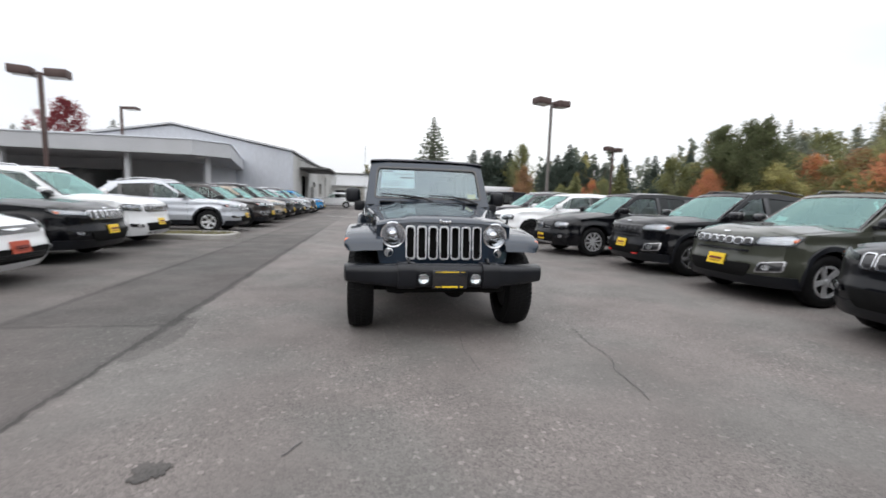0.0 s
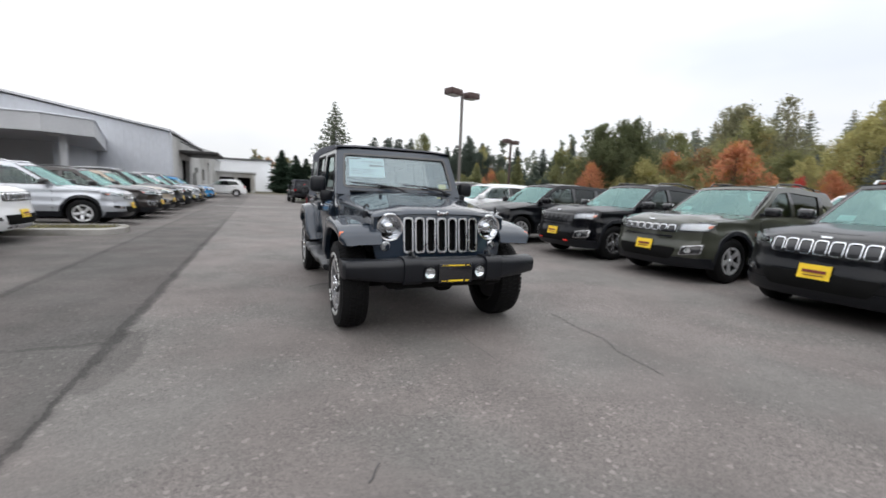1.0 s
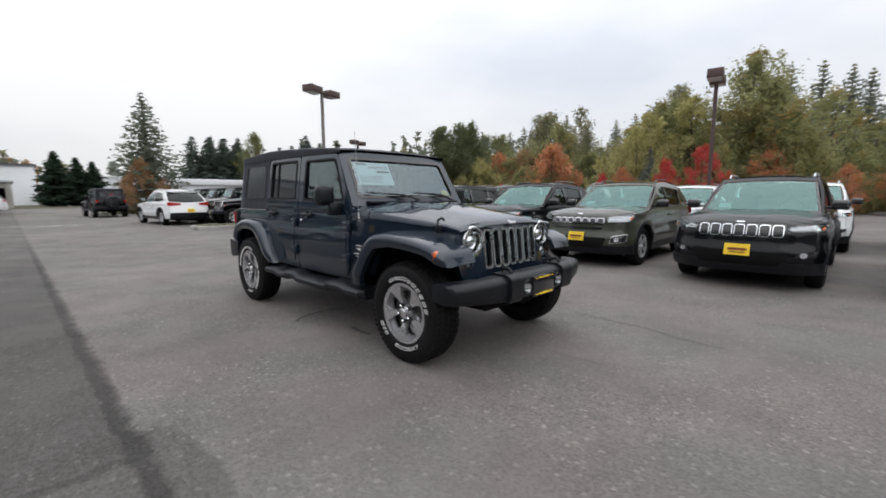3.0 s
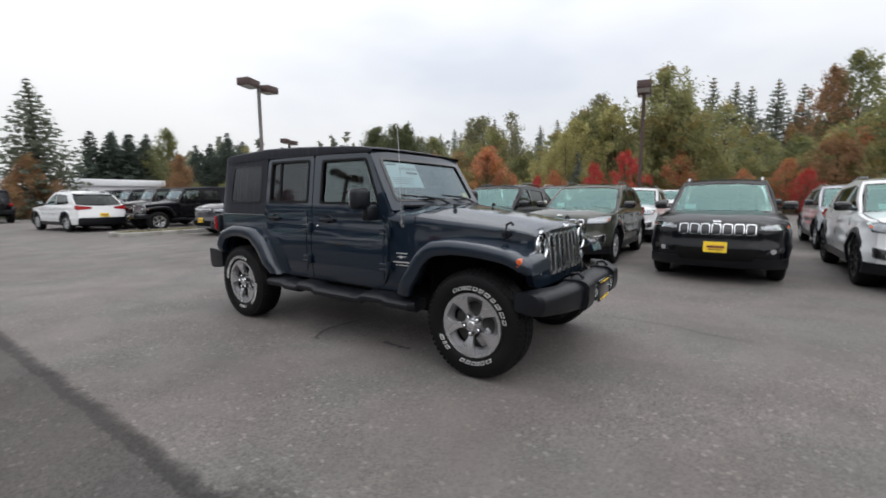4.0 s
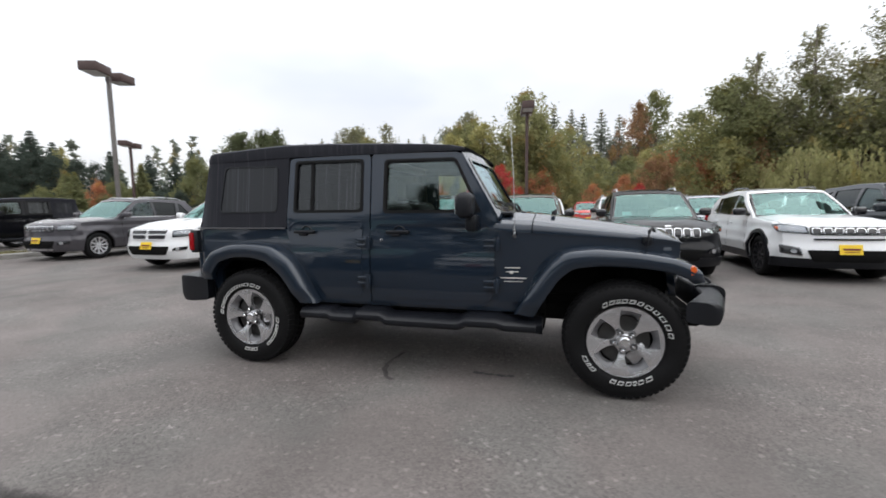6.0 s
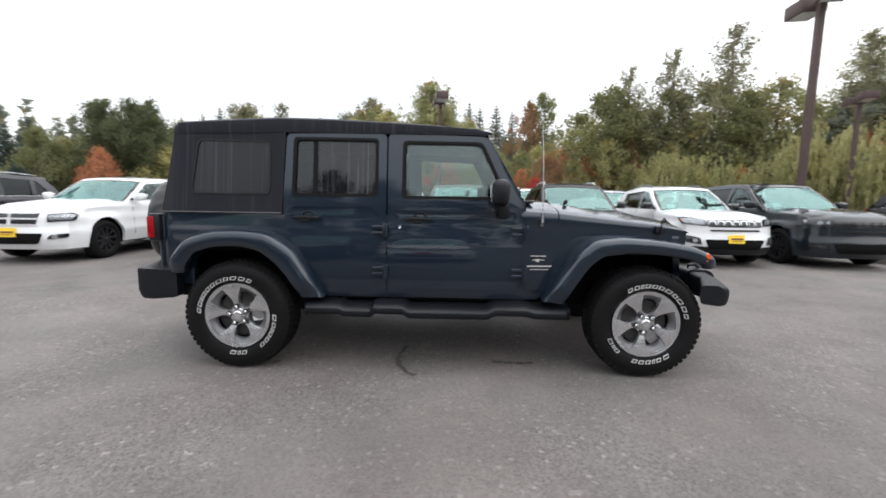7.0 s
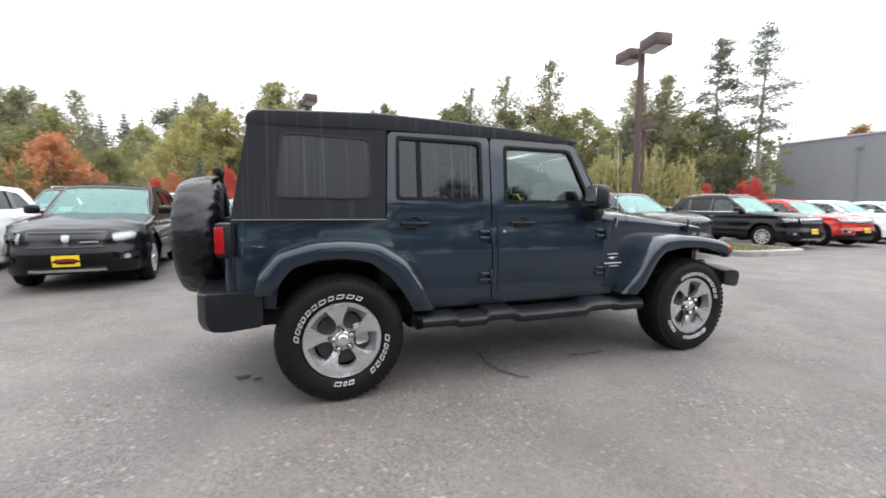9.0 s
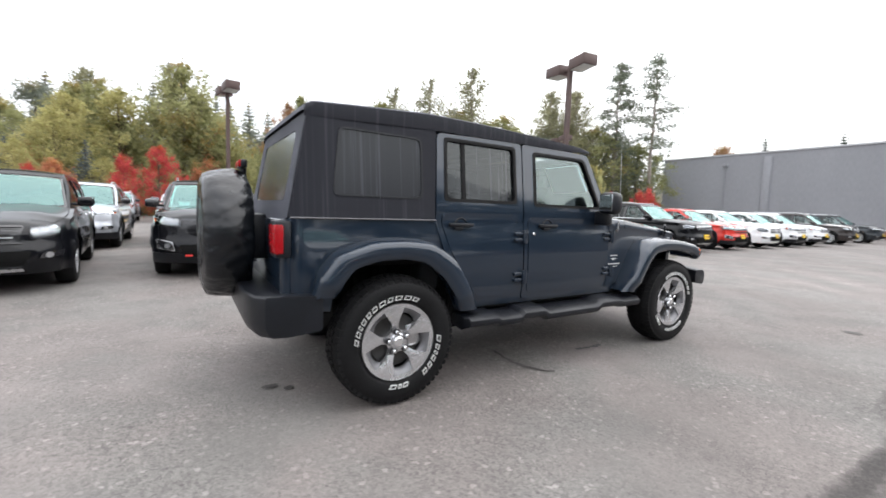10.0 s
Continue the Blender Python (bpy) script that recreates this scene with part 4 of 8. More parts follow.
        for k in range(5):
            a = 2 * math.pi * k / 5 + math.pi / 2
            out.append(("nut_well", well, "black_alloy", face, pose(0.063 * math.cos(a), 0, 0.063 * math.sin(a))))
            out.append(("lug_nut", nut, "chrome", face, pose(0.063 * math.cos(a), 0, 0.063 * math.sin(a))))
    WHEELS[kind] = (out, R, width)
    return WHEELS[kind]


def add_wheels(model, kind, front, rear, half_track, turn=0.0):
    parts, R, width = wheel_meshes(kind)
    for x in (front, rear):
        for side in (-1, 1):
            m = pose(x, side * half_track, R, 0, 0, (0 if side < 0 else 180))
            m = m @ pose(0, 0, 0, 0, 45 if x == front else -10, 0)
            base = None
            ids = []
            for i, (name, me, key, parent, *turned) in enumerate(parts):
                if parent is None and base is None:
                    base = model.add("wheel", me, key, None, "", m=m)
                    ids.append(base)
                else:
                    # one wheel is one part; its pieces hang under it
                    ids.append(model.add(name, me, key, base, "", m=turned[0] if turned else Matrix.Identity(4)))
    return R


# ---- the soft-top off-roader in the middle ----
def side_y(z, belt=1.15):
    """Half width of the doors at the height z."""
    if z < belt:
        return 0.788 - 0.030 * ((z - 0.82) / 0.33) ** 2
    return lerp(0.770, 0.695, (z - belt) / 0.60)


def on_side(sign, proud=0.0):
    """Bends a panel onto the flank: y is depth inward."""
    return lambda x, y, z: (x, sign * (side_y(z) + proud - y), z)


def build_off_roader():
    md = Model()
    zc = [0.6 + 0.06 * i for i in range(20)]
    # tub: flank with the wheel opening, cowl side
    arch = [(-1.86, 0.60), (-1.84, 0.78), (-1.70, 0.92), (-1.26, 0.92), (-1.08, 0.72), (-0.98, 0.53)]
    flank = [(-2.10, 0.62)] + arch + [(0.72, 0.53), (0.90, 0.70), (0.86, 1.06), (0.64, 1.13), (0.60, 1.235), (0.54, 1.235), (0.50, 1.14), (-2.10, 1.14)]
    for side in (-1, 1):
        def tub_bend(x, y, z, side=side):
            w = 0.772 - 0.012 * ((z - 0.85) / 0.32) ** 2
            if x < -2.02:
                w -= 0.05 * ((-2.02 - x) / 0.08) ** 2
            if x > 0.55:
                w -= 0.06 * ((x - 0.55) / 0.35) ** 1.5
            return (x, side * (w - y), z)
        md.add("tub_side", panel(flank, [], 0.03, zc, [-2.08, -2.06, -2.04, -2.02, 0.6, 0.66, 0.72, 0.78, 0.84], tub_bend), "paint")
        # side of the engine bay, tapering to the grille
        bay = [(0.62, 0.60), (0.88, 0.61), (0.98, 0.87), (1.84, 0.87), (1.84, 1.05), (1.66, 1.055), (0.62, 1.125)]

        def bay_bend(x, y, z, side=side):
            return (x, side * (lerp(0.765, 0.635, smooth01((x - 0.55) / 1.2)) - y), z)
        md.add("bay_side", panel(bay, [], 0.03, [0.8, 0.95], [0.8, 1.0, 1.2, 1.4, 1.6], bay_bend), "paint")
    # tailgate, rear floor and firewall
    md.add("tailgate", boxed((-2.125, -0.70, 0.60), (-2.07, 0.70, 1.13), 0.02), "paint")
    for side in (-1, 1):
        bm = bmesh.new()
        tube(bm, [(-2.10, side * 0.715, 0.62), (-2.10, side * 0.715, 1.12)], 0.035, 10)
        md.add("corner_post", bm, "paint")
    md.add("floor_pan", boxed((-2.06, -0.73, 0.50), (0.64, 0.73, 0.60), 0.02), "under_black")
    # added drivetrain bulk that blocks the sky and deepens the shade below
    md.add("shade_block", boxed((-1.0, -0.66, 0.36), (0.95, 0.66, 0.50), 0.04), "under_black")
    md.add("firewall", boxed((0.56, -0.72, 0.55), (0.66, 0.72, 1.16), 0.02), "under_black")
    md.add("engine_block", boxed((0.70, -0.50, 0.62), (1.70, 0.50, 1.0), 0.04), "under_black")
    for side in (-1, 1):
        md.add("frame_rail", boxed((-2.05, side * 0.42 - 0.05, 0.42), (1.95, side * 0.42 + 0.05, 0.54), 0.015), "under_black")
        for x0, x1 in ((-1.93, -1.02), (0.93, 1.80)):
            lo, hi = sorted((side * 0.44, side * (0.76 if x0 < 0 else 0.62)))
            md.add("wheel_housing", boxed((x0, lo, 0.86), (x1, hi, 0.90), 0.01), "under_black")
            lo, hi = sorted((side * 0.43, side * 0.45))
            md.add("wheel_housing", boxed((x0, lo, 0.5), (x1, hi, 0.89), 0.004), "under_black")
            xb = x1 if x0 < 0 else x0
            lo, hi = sorted((side * 0.44, side * (0.76 if x0 < 0 else 0.62)))
            md.add("wheel_housing", boxed((xb - 0.02, lo, 0.5), (xb + 0.02, hi, 0.89), 0.004), "under_black")
    for x in (-1.4735, 1.4735):
        bm = bmesh.new()
        tube(bm, [(x, -0.70, 0.40), (x, 0.70, 0.40)], 0.045, 10)
        lathe(bm, [(0.001, -0.12), (0.11, -0.08), (0.13, 0.0), (0.11, 0.08), (0.001, 0.12)], 16, "x", (x, 0.18 if x > 0 else 0.0, 0.40))
        for side in (-1, 1):
            tube(bm, [(x - 0.12, side * 0.52, 0.42), (x - 0.16, side * 0.50, 0.90)], 0.028, 8)
            tube(bm, [(x + 0.02, side * 0.50, 0.45), (x + 0.02, side * 0.50, 0.85)], 0.055, 10)
        md.add("axle", bm, "under_black")
    bm = bmesh.new()
    tube(bm, [(-1.40, 0.0, 0.42), (0.3, 0.0, 0.46), (1.4, 0.18, 0.42)], 0.035, 8)
    tube(bm, [(-2.0, -0.5, 0.47), (-1.9, -0.35, 0.45), (0.4, -0.25, 0.43)], 0.03, 8)
    tube(bm, [(1.60, -0.70, 0.42), (1.62, 0.65, 0.46)], 0.018, 8)
    md.add("driveline", bm, "under_black")
    md.add("fuel_skid", boxed((-1.0, -0.36, 0.34), (0.1, 0.34, 0.44), 0.03), "under_black")

    # doors
    rear_door = rounded([(-0.86, 0.545), (-0.402, 0.545), (-0.402, 1.735), (-1.14, 1.725), (-1.165, 1.13), (-1.10, 0.93)], [0.05, 0.02, 0.05, 0.04, 0.02, 0.05])
    rear_hole = rounded([(-1.085, 1.285), (-0.475, 1.285), (-0.475, 1.685), (-1.075, 1.69)], 0.03)
    front_door = rounded([(-0.391, 0.55), (0.52, 0.55), (0.585, 0.66), (0.60, 1.21), (0.325, 1.715), (-0.391, 1.735)], [0.05, 0.08, 0.05, 0.02, 0.04, 0.04])
    front_hole = rounded([(-0.275, 1.275), (0.475, 1.275), (0.285, 1.665), (-0.27, 1.67)], [0.03, 0.02, 0.04, 0.03])
    for side in (-1, 1):
        for loop, hole, glass_key, x_handle, hinge_x, x_lock in ((rear_door, rear_hole, "streaked_glass", -1.0, -0.47, None), (front_door, front_hole, "door_glass", -0.18, 0.545, -0.30)):
            dr = md.add("door", panel(loop, [hole], 0.045, zc, [], on_side(side, 0.004)), "paint")
            seal = [(lerp(sum(p[0] for p in hole) / len(hole), p[0], 1.045), lerp(sum(p[1] for p in hole) / len(hole), p[1], 1.06)) for p in hole]
            inner = [(lerp(sum(p[0] for p in hole) / len(hole), p[0], 0.965), lerp(sum(p[1] for p in hole) / len(hole), p[1], 0.95)) for p in hole]
            md.add("window_seal", panel(seal, [inner], 0.012, [], [], on_side(side, 0.008)), "rubber", dr)
            md.add("window_glass", panel([(lerp(sum(p[0] for p in hole) / len(hole), p[0], 1.02), lerp(sum(p[1] for p in hole) / len(hole), p[1], 1.02)) for p in hole], [], 0.0, [], [], on_side(side, -0.012)), glass_key, dr)
            if glass_key == "streaked_glass":
                md.add("window_divider", panel(rect(-0.945, 1.28, -0.915, 1.70), [], 0.02, [1.4, 1.5, 1.6], [], on_side(side, -0.003)), "rubber", dr)
            # raised border that runs round the skin of the door
            skin = rounded([(loop_x, loop_z) for loop_x, loop_z in ((min(p[0] for p in loop) + 0.04, 0.60), (max(p[0] for p in loop) - 0.05, 0.60), (max(p[0] for p in loop) - 0.045, 1.18), (min(p[0] for p in loop) + 0.04, 1.18))], 0.06)
            if glass_key == "streaked_glass":
                skin = rounded([(-0.82, 0.60), (-0.47, 0.60), (-0.465, 1.20), (-1.12, 1.20), (-1.12, 1.12), (-1.06, 0.95)], 0.05)
            md.add("door_skin", panel(skin, [], 0.03, zc, [], on_side(side, 0.010)), "paint", dr)
            # paddle handle in a recess
            bm = bmesh.new()
            y = side * (side_y(1.12) + 0.014)
            lathe(bm, [(0.0001, -side * 0.016), (0.030, -side * 0.014), (0.044, -side * 0.006), (0.052, side * 0.001), (0.056, -side * 0.004)], 20, centre=(x_handle + 0.03, y, 1.112))
            box(bm, (x_handle - 0.075, min(y, y + side * 0.03), 1.105), (x_handle + 0.12, max(y, y + side * 0.03), 1.130), 0.008)
            box(bm, (x_handle - 0.03, min(y, y + side * 0.02), 1.085), (x_handle + 0.04, max(y, y + side * 0.02), 1.105), 0.006)
            md.add("door_handle", bm, "black_plastic", dr)
            if x_lock is not None:
                bm = bmesh.new()
                lathe(bm, [(0.0001, side * 0.012), (0.010, side * 0.012), (0.014, side * 0.006), (0.014, 0)], 12, centre=(x_lock, side * (side_y(1.055) + 0.01), 1.055))
                md.add("lock_cylinder", bm, "chrome", dr)
            for z in (1.035, 0.735):
                bm = bmesh.new()
                y = side * (side_y(z) + 0.008)
                for lo, hi, out in (((hinge_x - 0.03, z - 0.036), (hinge_x + 0.085, z - 0.010), 0.022), ((hinge_x - 0.03, z + 0.008), (hinge_x + 0.085, z + 0.034), 0.022), ((hinge_x + 0.045, z - 0.050), (hinge_x + 0.088, z + 0.048), 0.034)):
                    box(bm, (lo[0], min(y, y + side * out), lo[1]), (hi[0], max(y, y + side * out), hi[1]), 0.008)
                tube(bm, [(hinge_x + 0.066, y + side * 0.030, z - 0.056), (hinge_x + 0.066, y + side * 0.030, z + 0.054)], 0.010, 8)
                md.add("door_hinge", bm, "paint", dr)
        # mirror on its stalk
        bm = bmesh.new()
        y0 = side * 0.80

        def mir(x, y, z, side=side):
            return (x, side * y, z)
        box(bm, (0.35, 0.83, 1.225), (0.47, 1.005, 1.405), 0.045, 3, mir)
        mr = md.add("mirror_housing", bm, "black_plastic")
        md.add("mirror_stalk", boxed((0.40, 0.765, 1.13), (0.48, 0.90, 1.25), 0.02, 2, mir), "black_plastic", mr)
        md.add("mirror_glass", boxed((0.343, 0.860, 1.25), (0.352, 0.980, 1.38), 0.002, 1, mir), "door_mirror", mr)

    # windscreen frame, leaning back
    def ws(x, y, z):
        # x across, z up the frame
        f = z / 0.585
        w = lerp(1.0, 0.93, f)
        return (lerp(0.625, 0.325, f) - y * 0.86 + 0.045 * (1 - (x / 0.75) ** 2), x * w, lerp(1.215, 1.735, f) - y * 0.5)

    hole = rounded(rect(-0.665, 0.09, 0.665, 0.515), 0.05)
    fr = md.add("windscreen_frame", panel(rounded(rect(-0.755, 0.0, 0.755, 0.585), [0.02, 0.02, 0.06, 0.06]), [hole], 0.045, [0.15, 0.3, 0.45], [-0.6, -0.45, -0.3, -0.15, 0, 0.15, 0.3, 0.45, 0.6], ws), "paint")
    md.add("windscreen_seal", panel(rounded(rect(-0.675, 0.08, 0.675, 0.525), 0.055), [rounded(rect(-0.648, 0.105, 0.648, 0.50), 0.045)], 0.01, [], [-0.6, -0.45, -0.3, -0.15, 0, 0.15, 0.3, 0.45, 0.6], lambda x, y, z: ws(x, y - 0.005, z)), "gloss_black", fr)
    md.add("windscreen_glass", panel(rounded(rect(-0.67, 0.085, 0.67, 0.52), 0.05), [], 0.0, [0.2, 0.35], [-0.6, -0.45, -0.3, -0.15, 0, 0.15, 0.3, 0.45, 0.6], lambda x, y, z: ws(x, 0.012, z)), "hero_screen", fr)
    stick = md.add("price_sheet", panel(rect(-0.60, 0.235, -0.175, 0.49), [], 0.002, [], [-0.45, -0.3], lambda x, y, z: ws(x, 0.02 + y, z)), "paper", fr, "printed white price sheet behind the glass")
    bm = bmesh.new()
    for z0, z1, x0, x1 in ((0.46, 0.475, -0.59, -0.46), (0.375, 0.395, -0.36, -0.20), (0.435, 0.44, -0.45, -0.20), (0.42, 0.424, -0.45, -0.20), (0.33, 0.334, -0.58, -0.30), (0.31, 0.314, -0.58, -0.30), (0.29, 0.294, -0.58, -0.36), (0.27, 0.274, -0.58, -0.32)):
        vs = [bm.verts.new(Vector(ws(x, 0.017, z))) for x, z in rect(x0, z0, x1, z1)]
        bm.faces.new(vs)
    md.add("print_bars", bm, "ink_black", stick)
    md.add("yellow_tag", panel(rect(0.50, 0.105, 0.61, 0.185), [], 0.002, [], [], lambda x, y, z: ws(x, 0.02 + y, z)), "paper_yellow", fr)
    for x0, x1 in ((-0.53, 0.02), (0.06, 0.55)):
        bm = bmesh.new()
        tube(bm, [ws(x1 + 0.06, -0.03, 0.02), ws(x1 - 0.10, -0.04, 0.075), ws(x0 + 0.20, -0.035, 0.115)], [0.014, 0.010, 0.007], 8)
        tube(bm, [ws(x0 - 0.06, -0.018, 0.135), ws(x0 + 0.2, -0.02, 0.115), ws(x0 + 0.42, -0.02, 0.10)], 0.008, 6)
        md.add("wiper", bm, "black_plastic", fr)

    # cowl and bonnet
    def hood_row(x, edge, wide, crown, low):
        """Half section from the lower seam up over the crown."""
        pts = []
        for f, zz in ((1.0, low), (1.0, lerp(low, edge, 0.55)), (0.985, lerp(low, edge, 0.85)), (0.95, edge), (0.85, edge + crown * 0.32), (0.62, edge + crown * 0.60), (0.52, edge + crown * 0.92), (0.3, edge + crown), (0.0, edge + crown * 1.04)):
            pts.append((f * wide, zz))
        full = [Vector((x, -y, z)) for y, z in pts] + [Vector((x, y, z)) for y, z in reversed(pts[:-1])]
        return full

    def hood_strip(xs):
        rows = []
        for x in xs:
            f = (x - 0.60) / 1.24
            edge = curve_at([(0.58, 1.195), (0.86, 1.180), (1.66, 1.092), (1.78, 1.075), (1.83, 1.062), (1.85, 1.045)], x)
            low = curve_at([(0.58, 1.13), (0.62, 1.122), (1.69, 1.052), (1.85, 1.035)], x)
            crown = curve_at([(0.58, 0.075), (0.9, 0.065), (1.6, 0.05), (1.78, 0.045), (1.85, 0.03)], x)
            rows.append(hood_row(x, edge, lerp(0.765, 0.640, smooth01((x - 0.55) / 1.2)) + 0.004, crown, low))
        bm = bmesh.new()
        grid(bm, rows)
        return bm
    md.add("cowl", hood_strip([0.585, 0.65, 0.72, 0.79, 0.855]), "paint")
    hd = md.add("bonnet", hood_strip([0.863, 0.95, 1.1, 1.25, 1.4, 1.55, 1.66, 1.74, 1.79, 1.83, 1.85]), "paint")
    for side in (-1, 1):
        bm = bmesh.new()
        y = side * 0.650
        box(bm, (1.60, y - 0.022, 1.03), (1.66, y + 0.022, 1.085), 0.01)
        tube(bm, [(1.63, y + side * 0.015, 1.02), (1.63, y + side * 0.025, 1.06), (1.64, y + side * 0.02, 1.125), (1.66, y, 1.14), (1.68, y - side * 0.01, 1.12)], 0.011, 6)
        md.add("bonnet_latch", bm, "black_plastic", hd)
        md.add("bonnet_bumper", lathe(bmesh.new(), [(0.0001, 0.035), (0.014, 0.035), (0.018, 0.02), (0.018, 0.0)], 10, "z", (1.0, side * 0.36, 1.232)), "black_plastic", hd)
        lathe_bm = bmesh.new()
        box(lathe_bm, (0.74, side * 0.30 - 0.03, 1.245), (0.78, side * 0.30 + 0.03, 1.262), 0.006)
        md.add("washer_jet", lathe_bm, "black_plastic")
    bm = bmesh.new()
    box(bm, (0.60, -0.60, 1.238), (0.70, 0.60, 1.262), 0.01)
    md.add("cowl_vent", bm, "black_plastic")

    # grille with seven upright slots and two round lamps
    def gr(x, y, z):
        # x across, z up; leans back slightly, corners swept
        return (1.885 - y - 0.05 * (z - 0.66) / 0.44 - 0.06 * (abs(x) / 0.64) ** 3, x, z)

    slots = [rounded(rect(-0.367 + 0.1055 * i, 0.735, -0.367 + 0.1055 * i + 0.083, 1.040), 0.030) for i in range(7)]
    lamps = [[(s * 0.488 + 0.118 * math.cos(2 * math.pi * i / 28), 0.955 + 0.118 * math.sin(2 * math.pi * i / 28)) for i in range(28)] for s in (-1, 1)]
    outline = rounded([(-0.60, 0.66), (0.60, 0.66), (0.645, 0.86), (0.640, 1.04), (0.52, 1.092), (-0.52, 1.092), (-0.640, 1.04), (-0.645, 0.86)], [0.05, 0.05, 0.1, 0.1, 0.12, 0.12, 0.1, 0.1])
    gp = md.add("grille", panel(outline, slots + lamps, 0.05, [], [-0.6, -0.5, -0.4, 0.4, 0.5, 0.6], gr), "paint")
    for s in slots:
        cx, cz = sum(p[0] for p in s) / len(s), sum(p[1] for p in s) / len(s)
        big = [(cx + (p[0] - cx) * 1.10, cz + (p[1] - cz) * 1.03) for p in s]
        small = [(cx + (p[0] - cx) * 0.78, cz + (p[1] - cz) * 0.935) for p in s]
        md.add("slot_surround", panel(big, [small], 0.03, [], [], lambda x, y, z: gr(x, y - 0.014, z)), "satin_silver", gp)
    md.add("grille_mesh", panel(rect(-0.40, 0.70, 0.40, 1.06), [], 0.01, bend=lambda x, y, z: gr(x, y + 0.05, z)), "under_black", gp)
    for s in (-1, 1):
        c = Vector(gr(s * 0.488, 0, 0.955))
        ring = lathe(bmesh.new(), [(0.122, -0.02), (0.124, 0.012), (0.116, 0.024), (0.104, 0.022), (0.096, 0.004), (0.094, -0.03)], 36, "x", c)
        hl = md.add("headlight", ring, "chrome", gp, "round headlight with a bright bezel")
        md.add("reflector", lathe(bmesh.new(), [(0.001, -0.06), (0.05, -0.05), (0.085, -0.02), (0.096, 0.0)], 32, "x", c), "chrome", hl)
        md.add("projector", lathe(bmesh.new(), [(0.0001, 0.006), (0.03, 0.002), (0.045, -0.012), (0.048, -0.05)], 24, "x", c), "chrome", hl)
        md.add("lens", lathe(bmesh.new(), [(0.0001, 0.040), (0.04, 0.036), (0.075, 0.024), (0.098, 0.006)], 32, "x", c), "lamp_lens", hl)
        c = Vector(gr(s * 0.525, 0, 0.79))
        tl = md.add("turn_signal", lathe(bmesh.new(), [(0.040, -0.01), (0.044, 0.004), (0.036, 0.010), (0.034, 0.002), (0.0001, 0.0)], 20, "x", c), "satin_silver", gp)
        md.add("signal_lens", lathe(bmesh.new(), [(0.0001, 0.02), (0.02, 0.017), (0.035, 0.006)], 20, "x", c), "lamp_lens", tl)
    # badge bars on the nose
    for x, w, h in ((-0.045, 0.018, 0.036), (-0.016, 0.018, 0.024), (0.012, 0.018, 0.024), (0.042, 0.020, 0.028)):
        md.add("badge_bar", boxed((1.845, x - w * 0.6, 1.068), (1.863, x + w * 0.6, 1.068 + h), 0.004, 1), "chrome", gp)

    # front bumper: a swept bar with a proud centre
    def bar_ring(x_front, x_back, y, z0, z1, r=0.03):
        pts = rounded([(x_back, z0 + 0.02), (x_front - 0.02, z0), (x_front, z0 + 0.06), (x_front, z1 - 0.03), (x_front - 0.05, z1), (x_back, z1)], r, 3)
        return [Vector((x, y, z)) for x, z in pts]

    bm = bmesh.new()
    ys = [-0.92, -0.90, -0.80, -0.62, -0.45, -0.42, 0.42, 0.45, 0.62, 0.80, 0.90, 0.92]
    loft(bm, [bar_ring(curve_at([(0, 2.17), (0.42, 2.16), (0.62, 2.125), (0.80, 2.07), (0.90, 2.03), (0.92, 1.99)], abs(y)), curve_at([(0, 2.0), (0.62, 1.98), (0.92, 1.82)], abs(y)), y,
                       curve_at([(0, 0.515), (0.45, 0.515), (0.92, 0.545)], abs(y)), curve_at([(0, 0.715), (0.45, 0.715), (0.92, 0.695)], abs(y))) for y in ys])
    fb = md.add("front_bumper", bm, "black_plastic", None, "matt black plastic bumper", 30)
    for s in (-1, 1):
        bm = bmesh.new()
        loft(bm, [bar_ring(2.185, 1.98, s * y, 0.508, 0.728) for y in (0.30, 0.305, 0.44, 0.455)])
        md.add("bumper_pad", bm, "black_plastic", fb)
        c = Vector((2.166, s * 0.232, 0.605))
        fg = md.add("fog_lamp", lathe(bmesh.new(), [(0.062, 0.004), (0.060, 0.016), (0.050, 0.012), (0.046, -0.01), (0.0001, -0.03)], 24, "x", c), "black_plastic", fb)
        md.add("fog_reflector", lathe(bmesh.new(), [(0.046, 0.010), (0.02, -0.004), (0.0001, -0.006)], 20, "x", c), "chrome", fg)
        md.add("fog_lens", lathe(bmesh.new(), [(0.0001, 0.022), (0.03, 0.018), (0.047, 0.010)], 20, "x", c), "lamp_lens", fg)
        bm = bmesh.new()
        tube(bm, [(2.02, s * 0.36, 0.71), (2.03, s * 0.36, 0.755), (2.08, s * 0.36, 0.762), (2.11, s * 0.36, 0.735), (2.10, s * 0.36, 0.71)], 0.013, 8)
        md.add("tow_hook", bm, "black_plastic", fb)
    pl = md.add("plate_mount", boxed((2.165, -0.155, 0.515), (2.182, 0.155, 0.680), 0.006), "gloss_black", fb, "black dealer plate mount with yellow bars")
    for y0, y1, z0, z1 in ((-0.08, 0.08, 0.660, 0.669), (-0.13, -0.09, 0.662, 0.666), (0.10, 0.13, 0.662, 0.666), (-0.07, 0.07, 0.526, 0.540), (0.09, 0.12, 0.526, 0.538), (-0.13, -0.08, 0.53, 0.535)):
        md.add("plate_bar", boxed((2.182, y0, z0), (2.187, y1, z1)), "plate_yellow", pl)
    md.add("valance", boxed((1.78, -0.55, 0.44), (2.02, 0.55, 0.53), 0.03), "under_black", fb)

    # rear bumper, spare wheel under a cover, lamps
    bm = bmesh.new()
    rings = []
